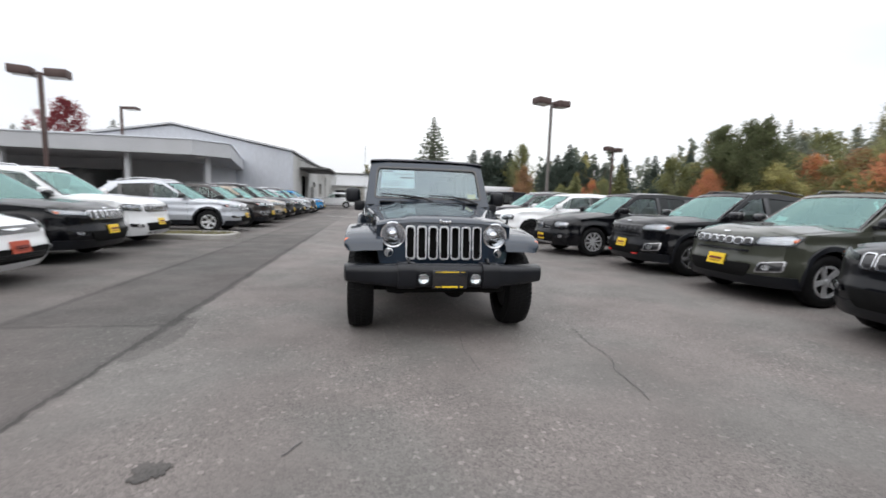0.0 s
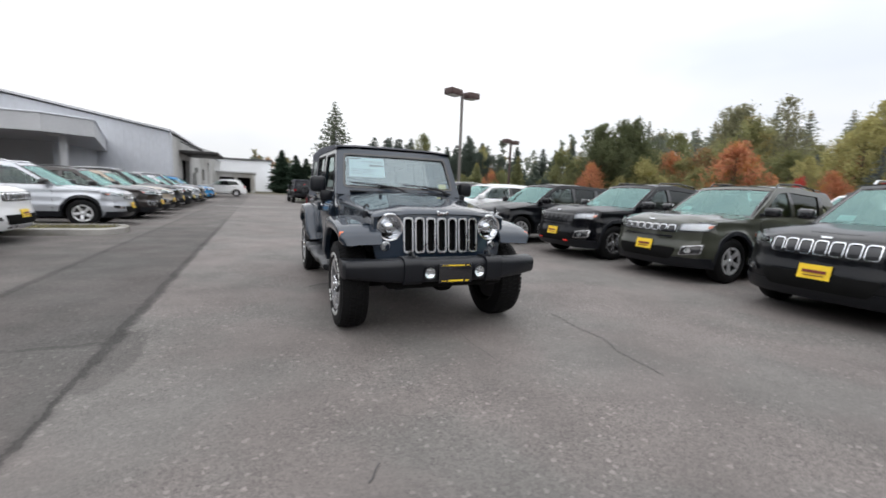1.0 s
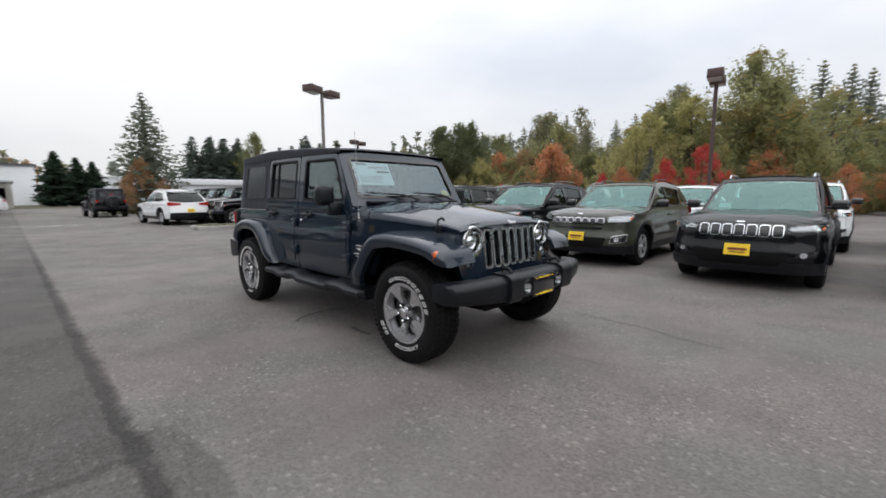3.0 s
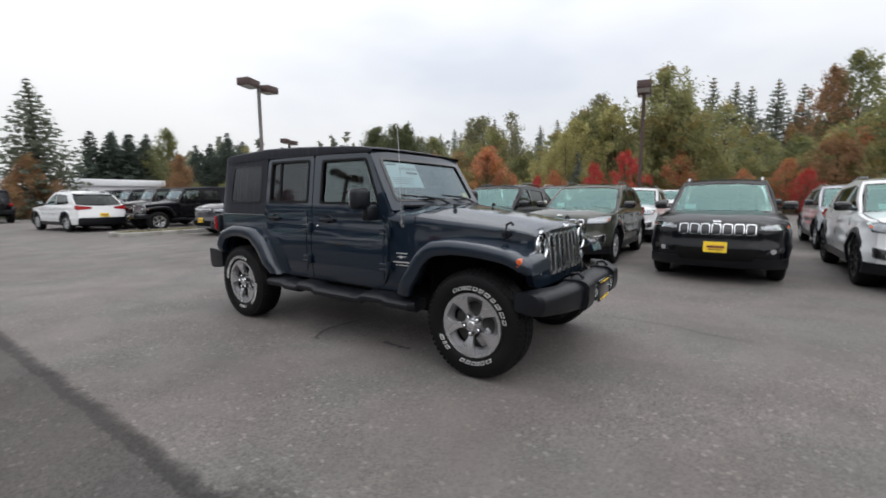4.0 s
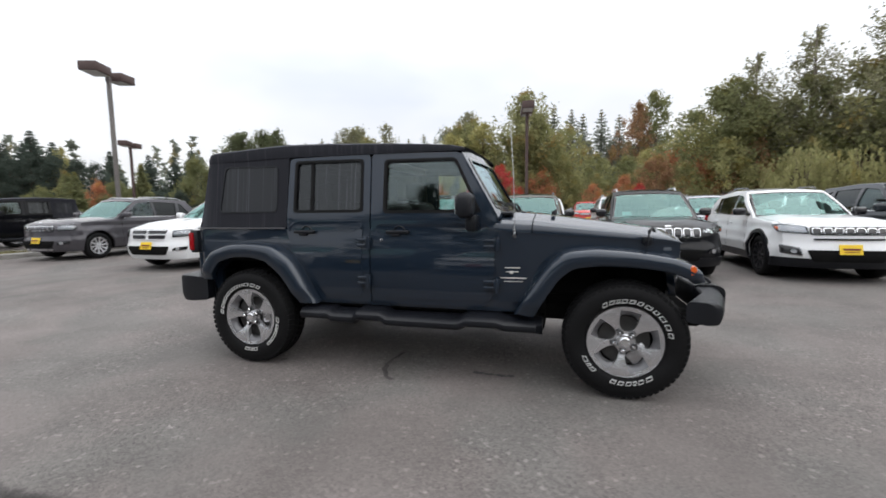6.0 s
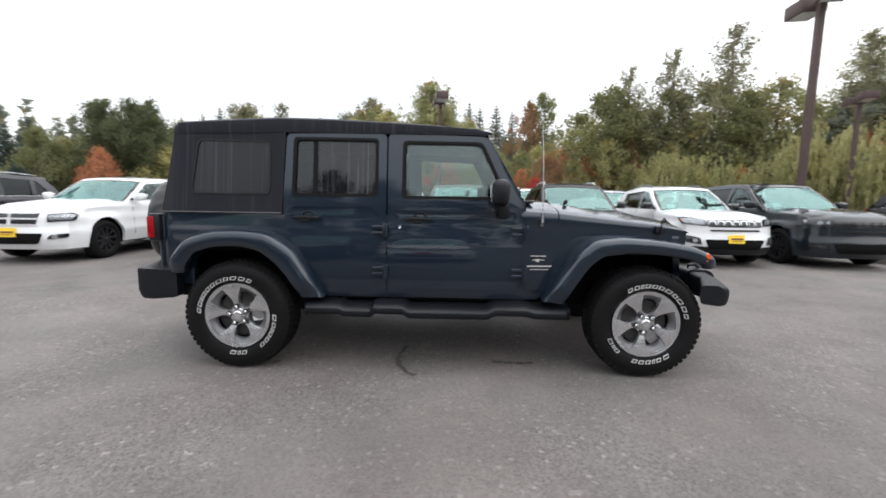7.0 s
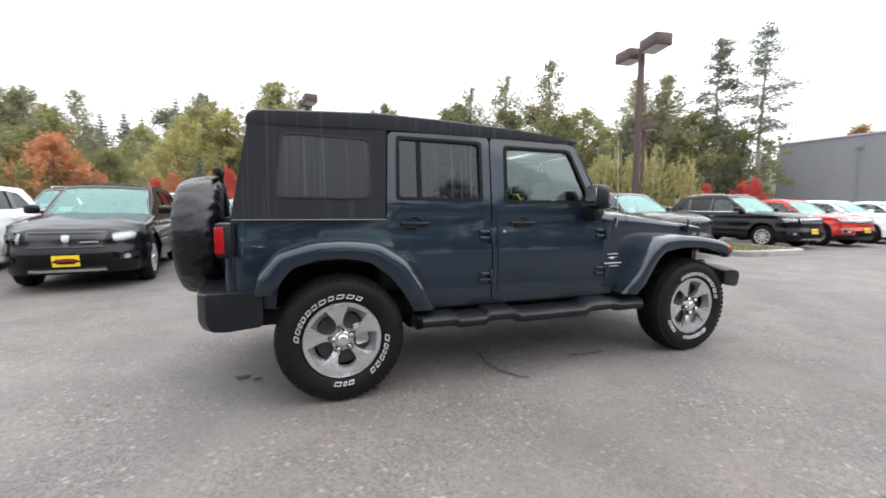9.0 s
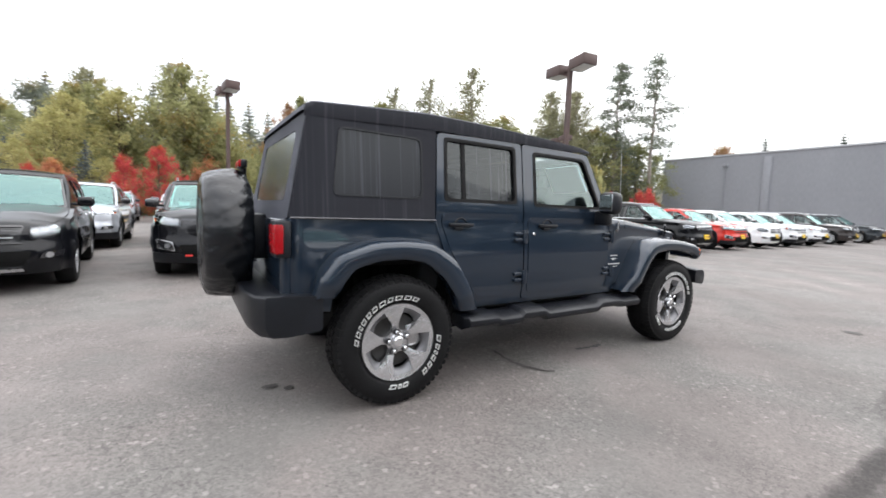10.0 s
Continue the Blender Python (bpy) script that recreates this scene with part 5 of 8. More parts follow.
    for y in (-0.86, -0.845, -0.78, -0.6, 0.6, 0.78, 0.845, 0.86):
        b = curve_at([(0, -2.31), (0.6, -2.31), (0.78, -2.28), (0.845, -2.23), (0.86, -2.17)], abs(y))
        e = curve_at([(0, -2.05), (0.6, -2.05), (0.78, -1.93), (0.86, -1.93)], abs(y))
        rings.append([Vector((x, y, z)) for x, z in rounded([(b + 0.03, 0.50), (e, 0.52), (e, 0.715), (b, 0.73), (b, 0.56)], 0.025, 3)])
    loft(bm, rings)
    md.add("rear_bumper", bm, "black_plastic", None, "matt black plastic bumper", 30)
    bm = bmesh.new()
    rows = []
    for r, o in ((0.001, -2.505), (0.12, -2.507), (0.22, -2.505), (0.30, -2.500), (0.35, -2.492), (0.385, -2.475), (0.400, -2.45), (0.408, -2.42), (0.412, -2.39), (0.414, -2.36), (0.414, -2.33), (0.412, -2.30), (0.408, -2.27), (0.400, -2.245), (0.385, -2.225), (0.35, -2.21), (0.001, -2.205)):
        ring = []
        for i in range(150):
            a = 2 * math.pi * i / 150
            n = noise.noise(Vector((math.cos(a) * 3.1, math.sin(a) * 3.1, o * 5))) * 0.014 + noise.noise(Vector((math.cos(a + o) * 11, math.sin(a + o) * 11, o * 9))) * 0.011 + noise.noise(Vector((math.cos(a - o) * 24, math.sin(a - o) * 24, o * 14))) * 0.005
            q = r + n * min(1, r / 0.35)
            ring.append(Vector((o + n * 0.4, q * math.cos(a), 1.015 + q * math.sin(a))))
        rows.append(ring)
    grid(bm, rows, True)
    sp = md.add("spare_wheel", bm, "spare_vinyl", None, "spare wheel under a wrinkled black vinyl cover", 60)
    md.add("spare_mount", boxed((-2.22, -0.16, 0.85), (-2.11, 0.16, 1.15), 0.02), "black_plastic", sp)
    bm = bmesh.new()
    tube(bm, [(-2.20, 0, 1.15), (-2.235, 0, 1.42), (-2.23, 0, 1.47)], 0.02, 8)
    box(bm, (-2.262, -0.12, 1.445), (-2.22, 0.12, 1.50), 0.012)
    hb = md.add("brake_light_mount", bm, "black_plastic", sp)
    md.add("high_brake_light", boxed((-2.272, -0.11, 1.452), (-2.258, 0.11, 1.495), 0.006), "red_lens", hb)
    for s in (-1, 1):
        lo, hi = sorted((s * 0.635, s * 0.786))
        tl = md.add("tail_light", boxed((-2.172, lo, 0.925), (-2.085, hi, 1.128), 0.014), "black_plastic", None, "red tail light in a black housing")
        lo, hi = sorted((s * 0.65, s * 0.782))
        lo, hi = sorted((s * 0.65, s * 0.795))
        md.add("tail_lens", boxed((-2.178, lo, 0.946), (-2.125, hi, 1.108), 0.012), "red_lens", tl)
        lo, hi = sorted((s * 0.68, s * 0.76))
        md.add("reverse_lens", boxed((-2.182, lo, 0.958), (-2.16, hi, 0.988), 0.004), "lamp_lens", tl)

    # flares
    def flare(outer, inner, wide, body):
        bm = bmesh.new()
        rings = []
        k = len(outer)
        n = 44
        for i in range(n + 1):
            f = i / n * (k - 1)
            j = min(int(f), k - 2)
            # smooth the corners of the outline
            def at(tab):
                pts = []
                for d in (-0.22, 0, 0.22):
                    g = min(k - 1, max(0, f + d))
                    q = min(int(g), k - 2)
                    pts.append(Vector(tab[q]).lerp(Vector(tab[q + 1]), g - q))
                return (pts[0] + pts[1] * 2 + pts[2]) / 4
            o, a = at(outer), at(inner)
            b = curve_at(body, o.x)
            mid = o.lerp(a, 0.5)
            out_w = wide - 0.035 * smooth01((abs(i / n - 0.5) - 0.4) / 0.1)
            rings.append([Vector((o.x, b, o.y)), Vector((o.x, b + (out_w - b) * 0.6, o.y - 0.004)), Vector((o.x, out_w - 0.045, o.y - 0.012)), Vector((o.lerp(a, 0.10).x, out_w - 0.014, o.lerp(a, 0.10).y - 0.006)), Vector((o.lerp(a, 0.25).x, out_w - 0.002, o.lerp(a, 0.25).y)), Vector((mid.x, out_w + 0.004, mid.y)),
                          Vector((o.lerp(a, 0.88).x, out_w, o.lerp(a, 0.88).y)), Vector((a.x, out_w - 0.012, a.y)), Vector((a.x, out_w - 0.06, a.y)), Vector((o.lerp(a, 0.7).x, out_w - 0.08, o.lerp(a, 0.7).y)), Vector((o.lerp(a, 0.3).x, b, o.lerp(a, 0.3).y))])
        loft(bm, rings)
        return bm
    f_out = [(0.735, 0.545), (0.83, 0.70), (0.97, 0.91), (1.09, 1.005), (1.28, 1.025), (1.52, 1.010), (1.77, 0.972), (1.900, 0.912), (1.945, 0.815)]
    f_in = [(0.880, 0.525), (0.95, 0.66), (1.05, 0.81), (1.14, 0.885), (1.30, 0.905), (1.52, 0.90), (1.72, 0.875), (1.82, 0.840), (1.870, 0.800)]
    r_out = [(-1.985, 0.70), (-1.950, 0.84), (-1.85, 0.965), (-1.64, 1.030), (-1.44, 1.037), (-1.24, 1.018), (-1.06, 0.905), (-0.95, 0.73), (-0.845, 0.535)]
    r_in = [(-1.860, 0.70), (-1.830, 0.78), (-1.76, 0.865), (-1.62, 0.905), (-1.45, 0.912), (-1.30, 0.885), (-1.17, 0.785), (-1.08, 0.67), (-1.005, 0.535)]
    for s in (-1, 1):
        for o, a, w, b in ((f_out, f_in, 0.925, [(0.7, 0.74), (1.0, 0.70), (1.5, 0.62), (1.9, 0.58)]), (r_out, r_in, 0.915, [(-2.0, 0.70), (-1.9, 0.755), (-0.8, 0.755)])):
            bm = flare(o, a, w, b)
            for v in bm.verts:
                v.co.y *= s
            fl = md.add("wheel_flare", bm, "paint", None, "", 50)
            if a is f_in:
                m = bmesh.new()
                loft(m, [[Vector((1.846 + q * (0.030 * math.cos(2 * math.pi * k / 14)), s * yy, 0.882 + q * 0.040 * math.sin(2 * math.pi * k / 14))) for k in range(14)] for yy, q in ((0.85, 1), (0.912, 1), (0.924, 0.85), (0.928, 0.4))])
                md.add("side_marker", m, "amber_lens", fl, "amber side marker lamp")
        # step under the doors
        bm = bmesh.new()
        rings = []
        for x, dz in ((-0.985, -0.01), (-0.96, 0.0), (-0.72, 0.0), (-0.69, -0.018), (-0.50, -0.018), (-0.47, 0.008), (-0.27, 0.008), (-0.22, -0.020), (0.34, -0.020), (0.40, 0.010), (0.62, 0.010), (0.68, -0.006), (0.90, -0.006), (0.94, -0.012)):
            t = 0.06 if x in (-0.985, 0.94) else 0.0
            rings.append([Vector((x, s * y, z + dz)) for y, z in rounded([(0.72, 0.43), (0.86, 0.415), (0.925 - t, 0.435), (0.93 - t, 0.48), (0.88, 0.505), (0.72, 0.515)], 0.02, 2)])
        loft(bm, rings)
        md.add("side_step", bm, "black_plastic", None, "moulded black side step", 30)
        # badge bars on the wing
        y = s * 0.768
        for x0, x1, z0, z1 in ((0.665, 0.775, 0.855, 0.861), (0.635, 0.820, 0.779, 0.787), (0.660, 0.795, 0.756, 0.760), (0.675, 0.765, 0.827, 0.832), (0.700, 0.725, 0.816, 0.836)):
            md.add("badge_bar", boxed((x0, min(y, y - s * 0.012), z0), (x1, max(y, y - s * 0.012), z1), 0, 2, lambda x, yy, z, s=s: (x, yy - s * 0.10 * max(0, x - 0.60) ** 1.15, z)), "white_letter")
    bm = bmesh.new()
    tube(bm, [(0.735, -0.752, 1.085), (0.735, -0.768, 1.105), (0.735, -0.772, 1.165)], [0.016, 0.013, 0.006], 8)
    tube(bm, [(0.735, -0.772, 1.165), (0.728, -0.770, 1.50), (0.705, -0.768, 1.88)], [0.0034, 0.0028, 0.0022], 6)
    md.add("aerial", bm, "satin_silver")

    # soft top
    def top_row(x):
        z = curve_at([(-1.998, 1.755), (-1.988, 1.790), (-1.95, 1.812), (-1.6, 1.832), (-1.21, 1.850), (-0.8, 1.841), (-0.2, 1.812), (0.25, 1.777), (0.36, 1.752)], x)
        drop = curve_at([(-1.998, 1.715), (-1.16, 1.735), (0.36, 1.725)], x)
        w = curve_at([(-1.998, 0.680), (-1.95, 0.699), (0.2, 0.705), (0.36, 0.70)], x)
        sag = 0.006 * math.sin(x * 7)
        half = [(w + 0.006, drop), (w + 0.009, lerp(drop, z, 0.5)), (w + 0.001, lerp(drop, z, 0.84)), (w * 0.955, lerp(drop, z, 0.97)), (w * 0.7, z + 0.006 + sag * 0.5), (w * 0.35, z + 0.008 + sag), (0, z + 0.010 + sag)]
        return [Vector((x, -y, zz)) for y, zz in half] + [Vector((x, y, zz)) for y, zz in reversed(half[:-1])]
    bm = bmesh.new()
    grid(bm, [top_row(x) for x in (-1.998, -1.988, -1.975, -1.955, -1.93, -1.85, -1.7, -1.5, -1.35, -1.21, -1.05, -0.8, -0.55, -0.42, -0.3, -0.1, 0.1, 0.25, 0.32, 0.36)])
    st = md.add("soft_top", bm, "cloth_top", None, "black cloth soft top with rain streaks", 50)
    side_cloth = [(-2.085, 1.145), (-1.172, 1.145), (-1.150, 1.745), (-1.985, 1.745)]
    for s in (-1, 1):
        hole = rounded([(-1.845, 1.285), (-1.265, 1.285), (-1.265, 1.665), (-1.800, 1.675)], 0.05)

        def cloth(x, y, z, s=s):
            w = lerp(0.775, 0.705, (z - 1.14) / 0.6)
            if x < -1.9:
                w -= 0.05 * ((-1.9 - x) / 0.18) ** 2
            return (x, s * (w - y + 0.006 * math.sin(3.1 * x + 2 * z)), z)
        sc = md.add("side_cloth", panel(side_cloth, [hole], 0.012, [1.2, 1.3, 1.4, 1.5, 1.6, 1.7], [-2.05, -2.0, -1.95, -1.9, -1.85, -1.7, -1.5, -1.3], cloth), "cloth_top", st, "", 50)
        big = [(-1.555 + (p[0] + 1.555) * 1.03, 1.478 + (p[1] - 1.478) * 1.04) for p in hole]
        tiny = [(-1.555 + (p[0] + 1.555) * 0.985, 1.478 + (p[1] - 1.478) * 0.98) for p in hole]
        md.add("window_border", panel(big, [tiny], 0.004, [1.4, 1.5, 1.6], [-1.7, -1.5], lambda x, y, z: cloth(x, y - 0.004, z)), "black_plastic", sc)
        md.add("vinyl_window", panel(hole, [], 0.0, [1.35, 1.5, 1.6], [-1.7, -1.5, -1.4], lambda x, y, z: cloth(x, y + 0.004, z)), "vinyl_window", sc)
        bm = bmesh.new()
        tube(bm, [(-2.09, s * 0.765, 1.144), (-2.04, s * 0.778, 1.144), (-1.17, s * 0.782, 1.144)], 0.006, 6)
        md.add("belt_rail", bm, "lamp_dark", st)
    # rear cloth with its window

    def back(x, y, z):
        f = (z - 1.13) / 0.62
        return (lerp(-2.10, -1.985, f) + y, x * lerp(1.0, 0.93, f), z)
    rc = md.add("rear_cloth", panel(rounded(rect(-0.73, 1.13, 0.73, 1.745), 0.03), [rounded(rect(-0.56, 1.24, 0.56, 1.66), 0.06)], 0.012, [1.3, 1.5, 1.7], [], back), "cloth_top", st)
    md.add("vinyl_window", panel(rounded(rect(-0.57, 1.23, 0.57, 1.67), 0.06), [], 0.0, [], [], lambda x, y, z: back(x, 0.004, z)), "vinyl_window", rc)

    # cabin
    for s in (-1, 1):
        bm = bmesh.new()
        y = s * 0.36
        box(bm, (-0.30, y - 0.25, 0.62), (0.22, y + 0.25, 0.92), 0.06, 3)
        box(bm, (-0.36, y - 0.24, 0.85), (-0.16, y + 0.24, 1.36), 0.06, 3, lambda x, yy, z: (x - (z - 0.85) * 0.22, yy, z))
        box(bm, (-0.48, y - 0.13, 1.38), (-0.36, y + 0.13, 1.56), 0.04, 3)
        md.add("front_seat", bm, "seat_cloth")
    bm = bmesh.new()
    box(bm, (-1.18, -0.60, 0.62), (-0.70, 0.60, 0.92), 0.06, 3)
    box(bm, (-1.30, -0.60, 0.85), (-1.12, 0.60, 1.38), 0.06, 3)
    for y in (-0.38, 0.38):
        box(bm, (-1.33, y - 0.12, 1.40), (-1.22, y + 0.12, 1.56), 0.04, 3)
    md.add("rear_seat", bm, "seat_cloth")
    bm = bmesh.new()
    box(bm, (0.30, -0.70, 0.95), (0.60, 0.70, 1.20), 0.05, 3)
    box(bm, (0.34, 0.20, 1.15), (0.56, 0.54, 1.27), 0.05, 3)
    md.add("dashboard", bm, "dash_grey")
    bm = bmesh.new()
    ring = [Vector((0.16 + 0.07 * math.cos(a), 0.37 + 0.185 * math.sin(a), 1.17 + 0.17 * math.cos(a))) for a in [2 * math.pi * i / 24 for i in range(25)]]
    tube(bm, ring, 0.015, 8, False)
    tube(bm, [(0.16, 0.37, 1.17), (0.36, 0.37, 1.08)], 0.03, 8)
    tube(bm, [(0.16, 0.20, 1.17), (0.16, 0.54, 1.17)], 0.014, 6)
    md.add("steering_wheel", bm, "black_plastic")
    bm = bmesh.new()
    for s in (-1, 1):
        tube(bm, [(0.34, s * 0.655, 1.66), (-0.40, s * 0.66, 1.69), (-1.15, s * 0.66, 1.69), (-1.75, s * 0.64, 1.60), (-1.90, s * 0.64, 1.12)], 0.035, 8)
        tube(bm, [(-0.42, s * 0.665, 1.69), (-0.42, s * 0.70, 1.2), (-0.42, s * 0.72, 0.7)], 0.035, 8)
        tube(bm, [(-1.15, s * 0.66, 1.69), (-1.17, s * 0.70, 1.2)], 0.035, 8)
    tube(bm, [(-0.42, -0.66, 1.69), (-0.42, 0.66, 1.69)], 0.035, 8)
    tube(bm, [(-1.15, -0.66, 1.68), (-1.15, 0.66, 1.68)], 0.035, 8)
    md.add("roll_bar", bm, "black_plastic")
    md.add("rear_view_mirror", boxed((0.36, -0.12, 1.56), (0.385, 0.12, 1.625), 0.01), "black_plastic", fr)
    return md


M["spare_vinyl"] = surface("spare_vinyl", (0.006, 0.007, 0.009), 0.24, 0, 0.15, 5, 22, 0.6, spec=0.45)
off_roader = build_off_roader()
add_wheels(off_roader, "hero", 1.4735, -1.4735, 0.905)
CAR_X, CAR_Y = 0.675, 5.75
off_roader.spawn("off_road_car", "slate_blue", pose(CAR_X, CAR_Y, 0, 0, 0, -90), "dark slate-blue four-door off-road car with a black soft top", "car")


# ---- parked cars: one builder for many bodies ----
def build_suv(L=4.6, W=0.93, H=1.68, wb=2.7, front_over=0.92, hood_f=0.98, hood_c=1.10, belt=1.08, ws0=0.78, ws1=-0.02, roof_r=-1.62, tail=-2.02, wheel="five", grille="seven", lamp="slim",
              cladding=True, rails=True, sill=0.30, arch=0.43, grille_z=0.80, tow=False, badge=True, slope=0.0, skirt=0.24, slot_h=0.07, chrome_sill=False, plate="plate_yellow", roof_drop=0.06, smoked=False, slit=False, corner=0.30, lamp_at=1.0):
    """x forward, y left. ws0, ws1: foot and head of the windscreen; tail: foot of the rear window."""
    md = Model()
    xf = wb / 2 + front_over
    xr = xf - L
    parts, R, width = wheel_meshes(wheel)
    xw = (wb / 2, -wb / 2)
    zb0 = sill

    def plan(x):
        """Half width along the car."""
        w = W
        w -= 0.10 * smooth01((x - (xf - 0.9)) / 0.9) ** 2
        w -= 0.09 * smooth01(((xr + 0.8) - x) / 0.8) ** 2
        return w

    def flank(x, z):
        f = 1.0
        zm = 0.66
        if z > zm:
            f -= 0.075 * ((z - zm) / (belt - zm)) ** 1.8
        else:
            f -= 0.045 * ((zm - z) / (zm - zb0)) ** 2
        y = plan(x) * f - 0.014 * math.exp(-((z - (belt - 0.20)) / 0.05) ** 2)
        # a shoulder line under the windows and a fold low on the doors
        y += 0.012 * math.exp(-((z - (belt - 0.09)) / 0.035) ** 2) + 0.014 * math.exp(-((z - (zb0 + 0.26)) / 0.045) ** 2) - 0.016 * math.exp(-((z - (zb0 + 0.38)) / 0.09) ** 2)
        for a in xw:
            d = math.hypot(x - a, z - R) - arch
            y += 0.028 * math.exp(-(d / 0.10) ** 2)
        return y

    def bottom(x):
        for a in xw:
            if abs(x - a) < arch:
                return max(zb0, R + math.sqrt(arch * arch - (x - a) ** 2))
        if x > xw[0]:
            return skirt + 0.02
        if x < xw[1]:
            return skirt + 0.07
        return zb0

    def shoulder(x):
        if x > ws0 + 0.1:
            return curve_at([(ws0 + 0.1, hood_c - 0.055), (xf - 0.30, hood_f - 0.035), (xf - 0.10, hood_f - 0.065), (xf - 0.04, hood_f - 0.09), (xf, hood_f - 0.125)], x)
        return curve_at([(xr, belt + 0.02), (tail + 0.2, belt + 0.03), (ws0 - 0.5, belt), (ws0 + 0.1, hood_c - 0.055)], x)

    def crown(x):
        if x > ws0 + 0.1:
            return 0.055 + 0.025 * smooth01((x - ws0) / 0.5)
        return lerp(-0.04, 0.055, smooth01((x - ws0 + 0.25) / 0.35))

    def nose(p):
        """Rounds the nose and the tail."""
        x, y, z = p
        s = smooth01((x - (xw[0] + arch * 0.75)) / (xf - xw[0] - arch * 0.75))
        if s:
            yy = min(1.1, abs(y) / W)
            x -= s * (0.10 * yy ** 2 + corner * yy ** 5)
            x -= s * (0.05 * max(0, (z - 0.50) / 0.45) + 0.11 * max(0, (z - hood_f + 0.17) / 0.17) ** 2 + 0.10 * max(0, (0.42 - z) / 0.2) ** 2)
            # the bumper stands a little proud under the grille
            x += s * 0.022 * math.exp(-((z - (skirt + 0.27)) / 0.11) ** 4)
        s = smooth01(((xw[1] - arch * 0.75) - x) / (xw[1] - arch * 0.75 - xr))
        if s:
            yy = min(1.1, abs(y) / W)
            x += s * (0.06 * yy ** 2 + 0.16 * yy ** 6)
            x += s * (0.10 * max(0, (z - 0.62) / 0.45) + 0.10 * max(0, (0.45 - z) / 0.2) ** 2)
        return Vector((x, y, z))

    # lower body
    xs = set()
    for a in xw:
        for i in range(17):
            xs.add(round(a + arch * math.cos(math.pi * i / 16), 4))
        xs.add(round(a + arch + 0.004, 4)), xs.add(round(a - arch - 0.004, 4))
    n = 34
    for i in range(n + 1):
        x = lerp(xr, xf, i / n)
        if all(abs(abs(x - a) - arch) > 0.03 for a in xw) and all(abs(x - a) > arch for a in xw):
            xs.add(round(x, 4))
    xs |= {round(xf - 0.03, 4), round(xr + 0.03, 4)}
    xs = sorted(xs)
    fr_top = (1.0, 0.985, 0.96, 0.92, 0.87, 0.80, 0.72, 0.62, 0.50, 0.36, 0.18, 0.0)
    K = 14

    def half(x):
        b, s, c = bottom(x), shoulder(x), crown(x)
        rows = [(flank(x, b) - 0.05, b + 0.006)]
        for k in range(K + 1):
            z = lerp(b, s, k / K)
            rows.append((flank(x, z), z))
        ye = rows[-1][0]
        for f in fr_top[1:]:
            rows.append((ye * f, s + c * (1 - f ** 3) + (0.012 if 0.3 < f < 0.7 and x > ws0 + 0.1 else 0)))
        return rows

    bm = bmesh.new()
    rows = []
    for x in xs:
        h = half(x)
        rows.append([nose((x, -y, z)) for y, z in h] + [nose((x, y, z)) for y, z in reversed(h[:-1])])
    grid(bm, rows)
    for x in (xr, xf):
        b, s, c = bottom(x), shoulder(x), crown(x)
        cap = []
        for k in range(K + 1):
            row = []
            for f in [-q for q in fr_top] + list(reversed(fr_top[:-1])):
                top = s + c * (1 - abs(f) ** 3) + (0.012 if 0.3 < abs(f) < 0.7 and x > ws0 else 0)
                z = lerp(b, top, k / K)
                row.append(nose((x, f * flank(x, lerp(b, s, k / K)), z)))
            cap.append(row)
        grid(bm, cap)
    body = md.add("body", bm, "paint", None, "", 32)
    # dark shut lines round the bonnet
    def lid(x, f):
        s_, c_ = shoulder(x), crown(x)
        return nose((x, f * flank(x, s_), s_ + c_ * (1 - abs(f) ** 3) + 0.004))
    for s in (-1, 1):
        bm = bmesh.new()
        grid(bm, [[lid(lerp(ws0 + 0.16, xf - 0.11, i / 16), s * f) for i in range(17)] for f in (0.925, 0.938)])
        md.add("bonnet_gap", bm, "under_black", body)
    bm = bmesh.new()
    grid(bm, [[lid(x - 0.02 * (1 - (i / 12 - 1) ** 2), 0.93 * (i / 12 - 1)) for i in range(25)] for x in (xf - 0.105, xf - 0.092)])
    md.add("bonnet_gap", bm, "under_black", body)
    md.add("underbody", boxed((xr + 0.35, -W * 0.72, 0.24), (xf - 0.35, W * 0.72, 0.62), 0.05), "under_black")
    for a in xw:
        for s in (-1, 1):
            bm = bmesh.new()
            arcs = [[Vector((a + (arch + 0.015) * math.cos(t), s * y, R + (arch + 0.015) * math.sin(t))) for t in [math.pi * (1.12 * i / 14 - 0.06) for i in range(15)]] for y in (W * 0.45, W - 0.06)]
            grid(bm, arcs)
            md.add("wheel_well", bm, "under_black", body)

    def on_flank(s, proud):
        return lambda x, y, z: nose((x, s * (flank(x, z) + proud - y), z))

    cx = [W * q for q in (-0.985, -0.96, -0.93, -0.9, -0.86, -0.82, -0.77, -0.72, -0.66, -0.58, -0.5, -0.4, -0.3, -0.2, -0.1, 0, 0.1, 0.2, 0.3, 0.4, 0.5, 0.58, 0.66, 0.72, 0.77, 0.82, 0.86, 0.9, 0.93, 0.96, 0.985)]
    FZ = [0.2 + 0.035 * i for i in range(26)]
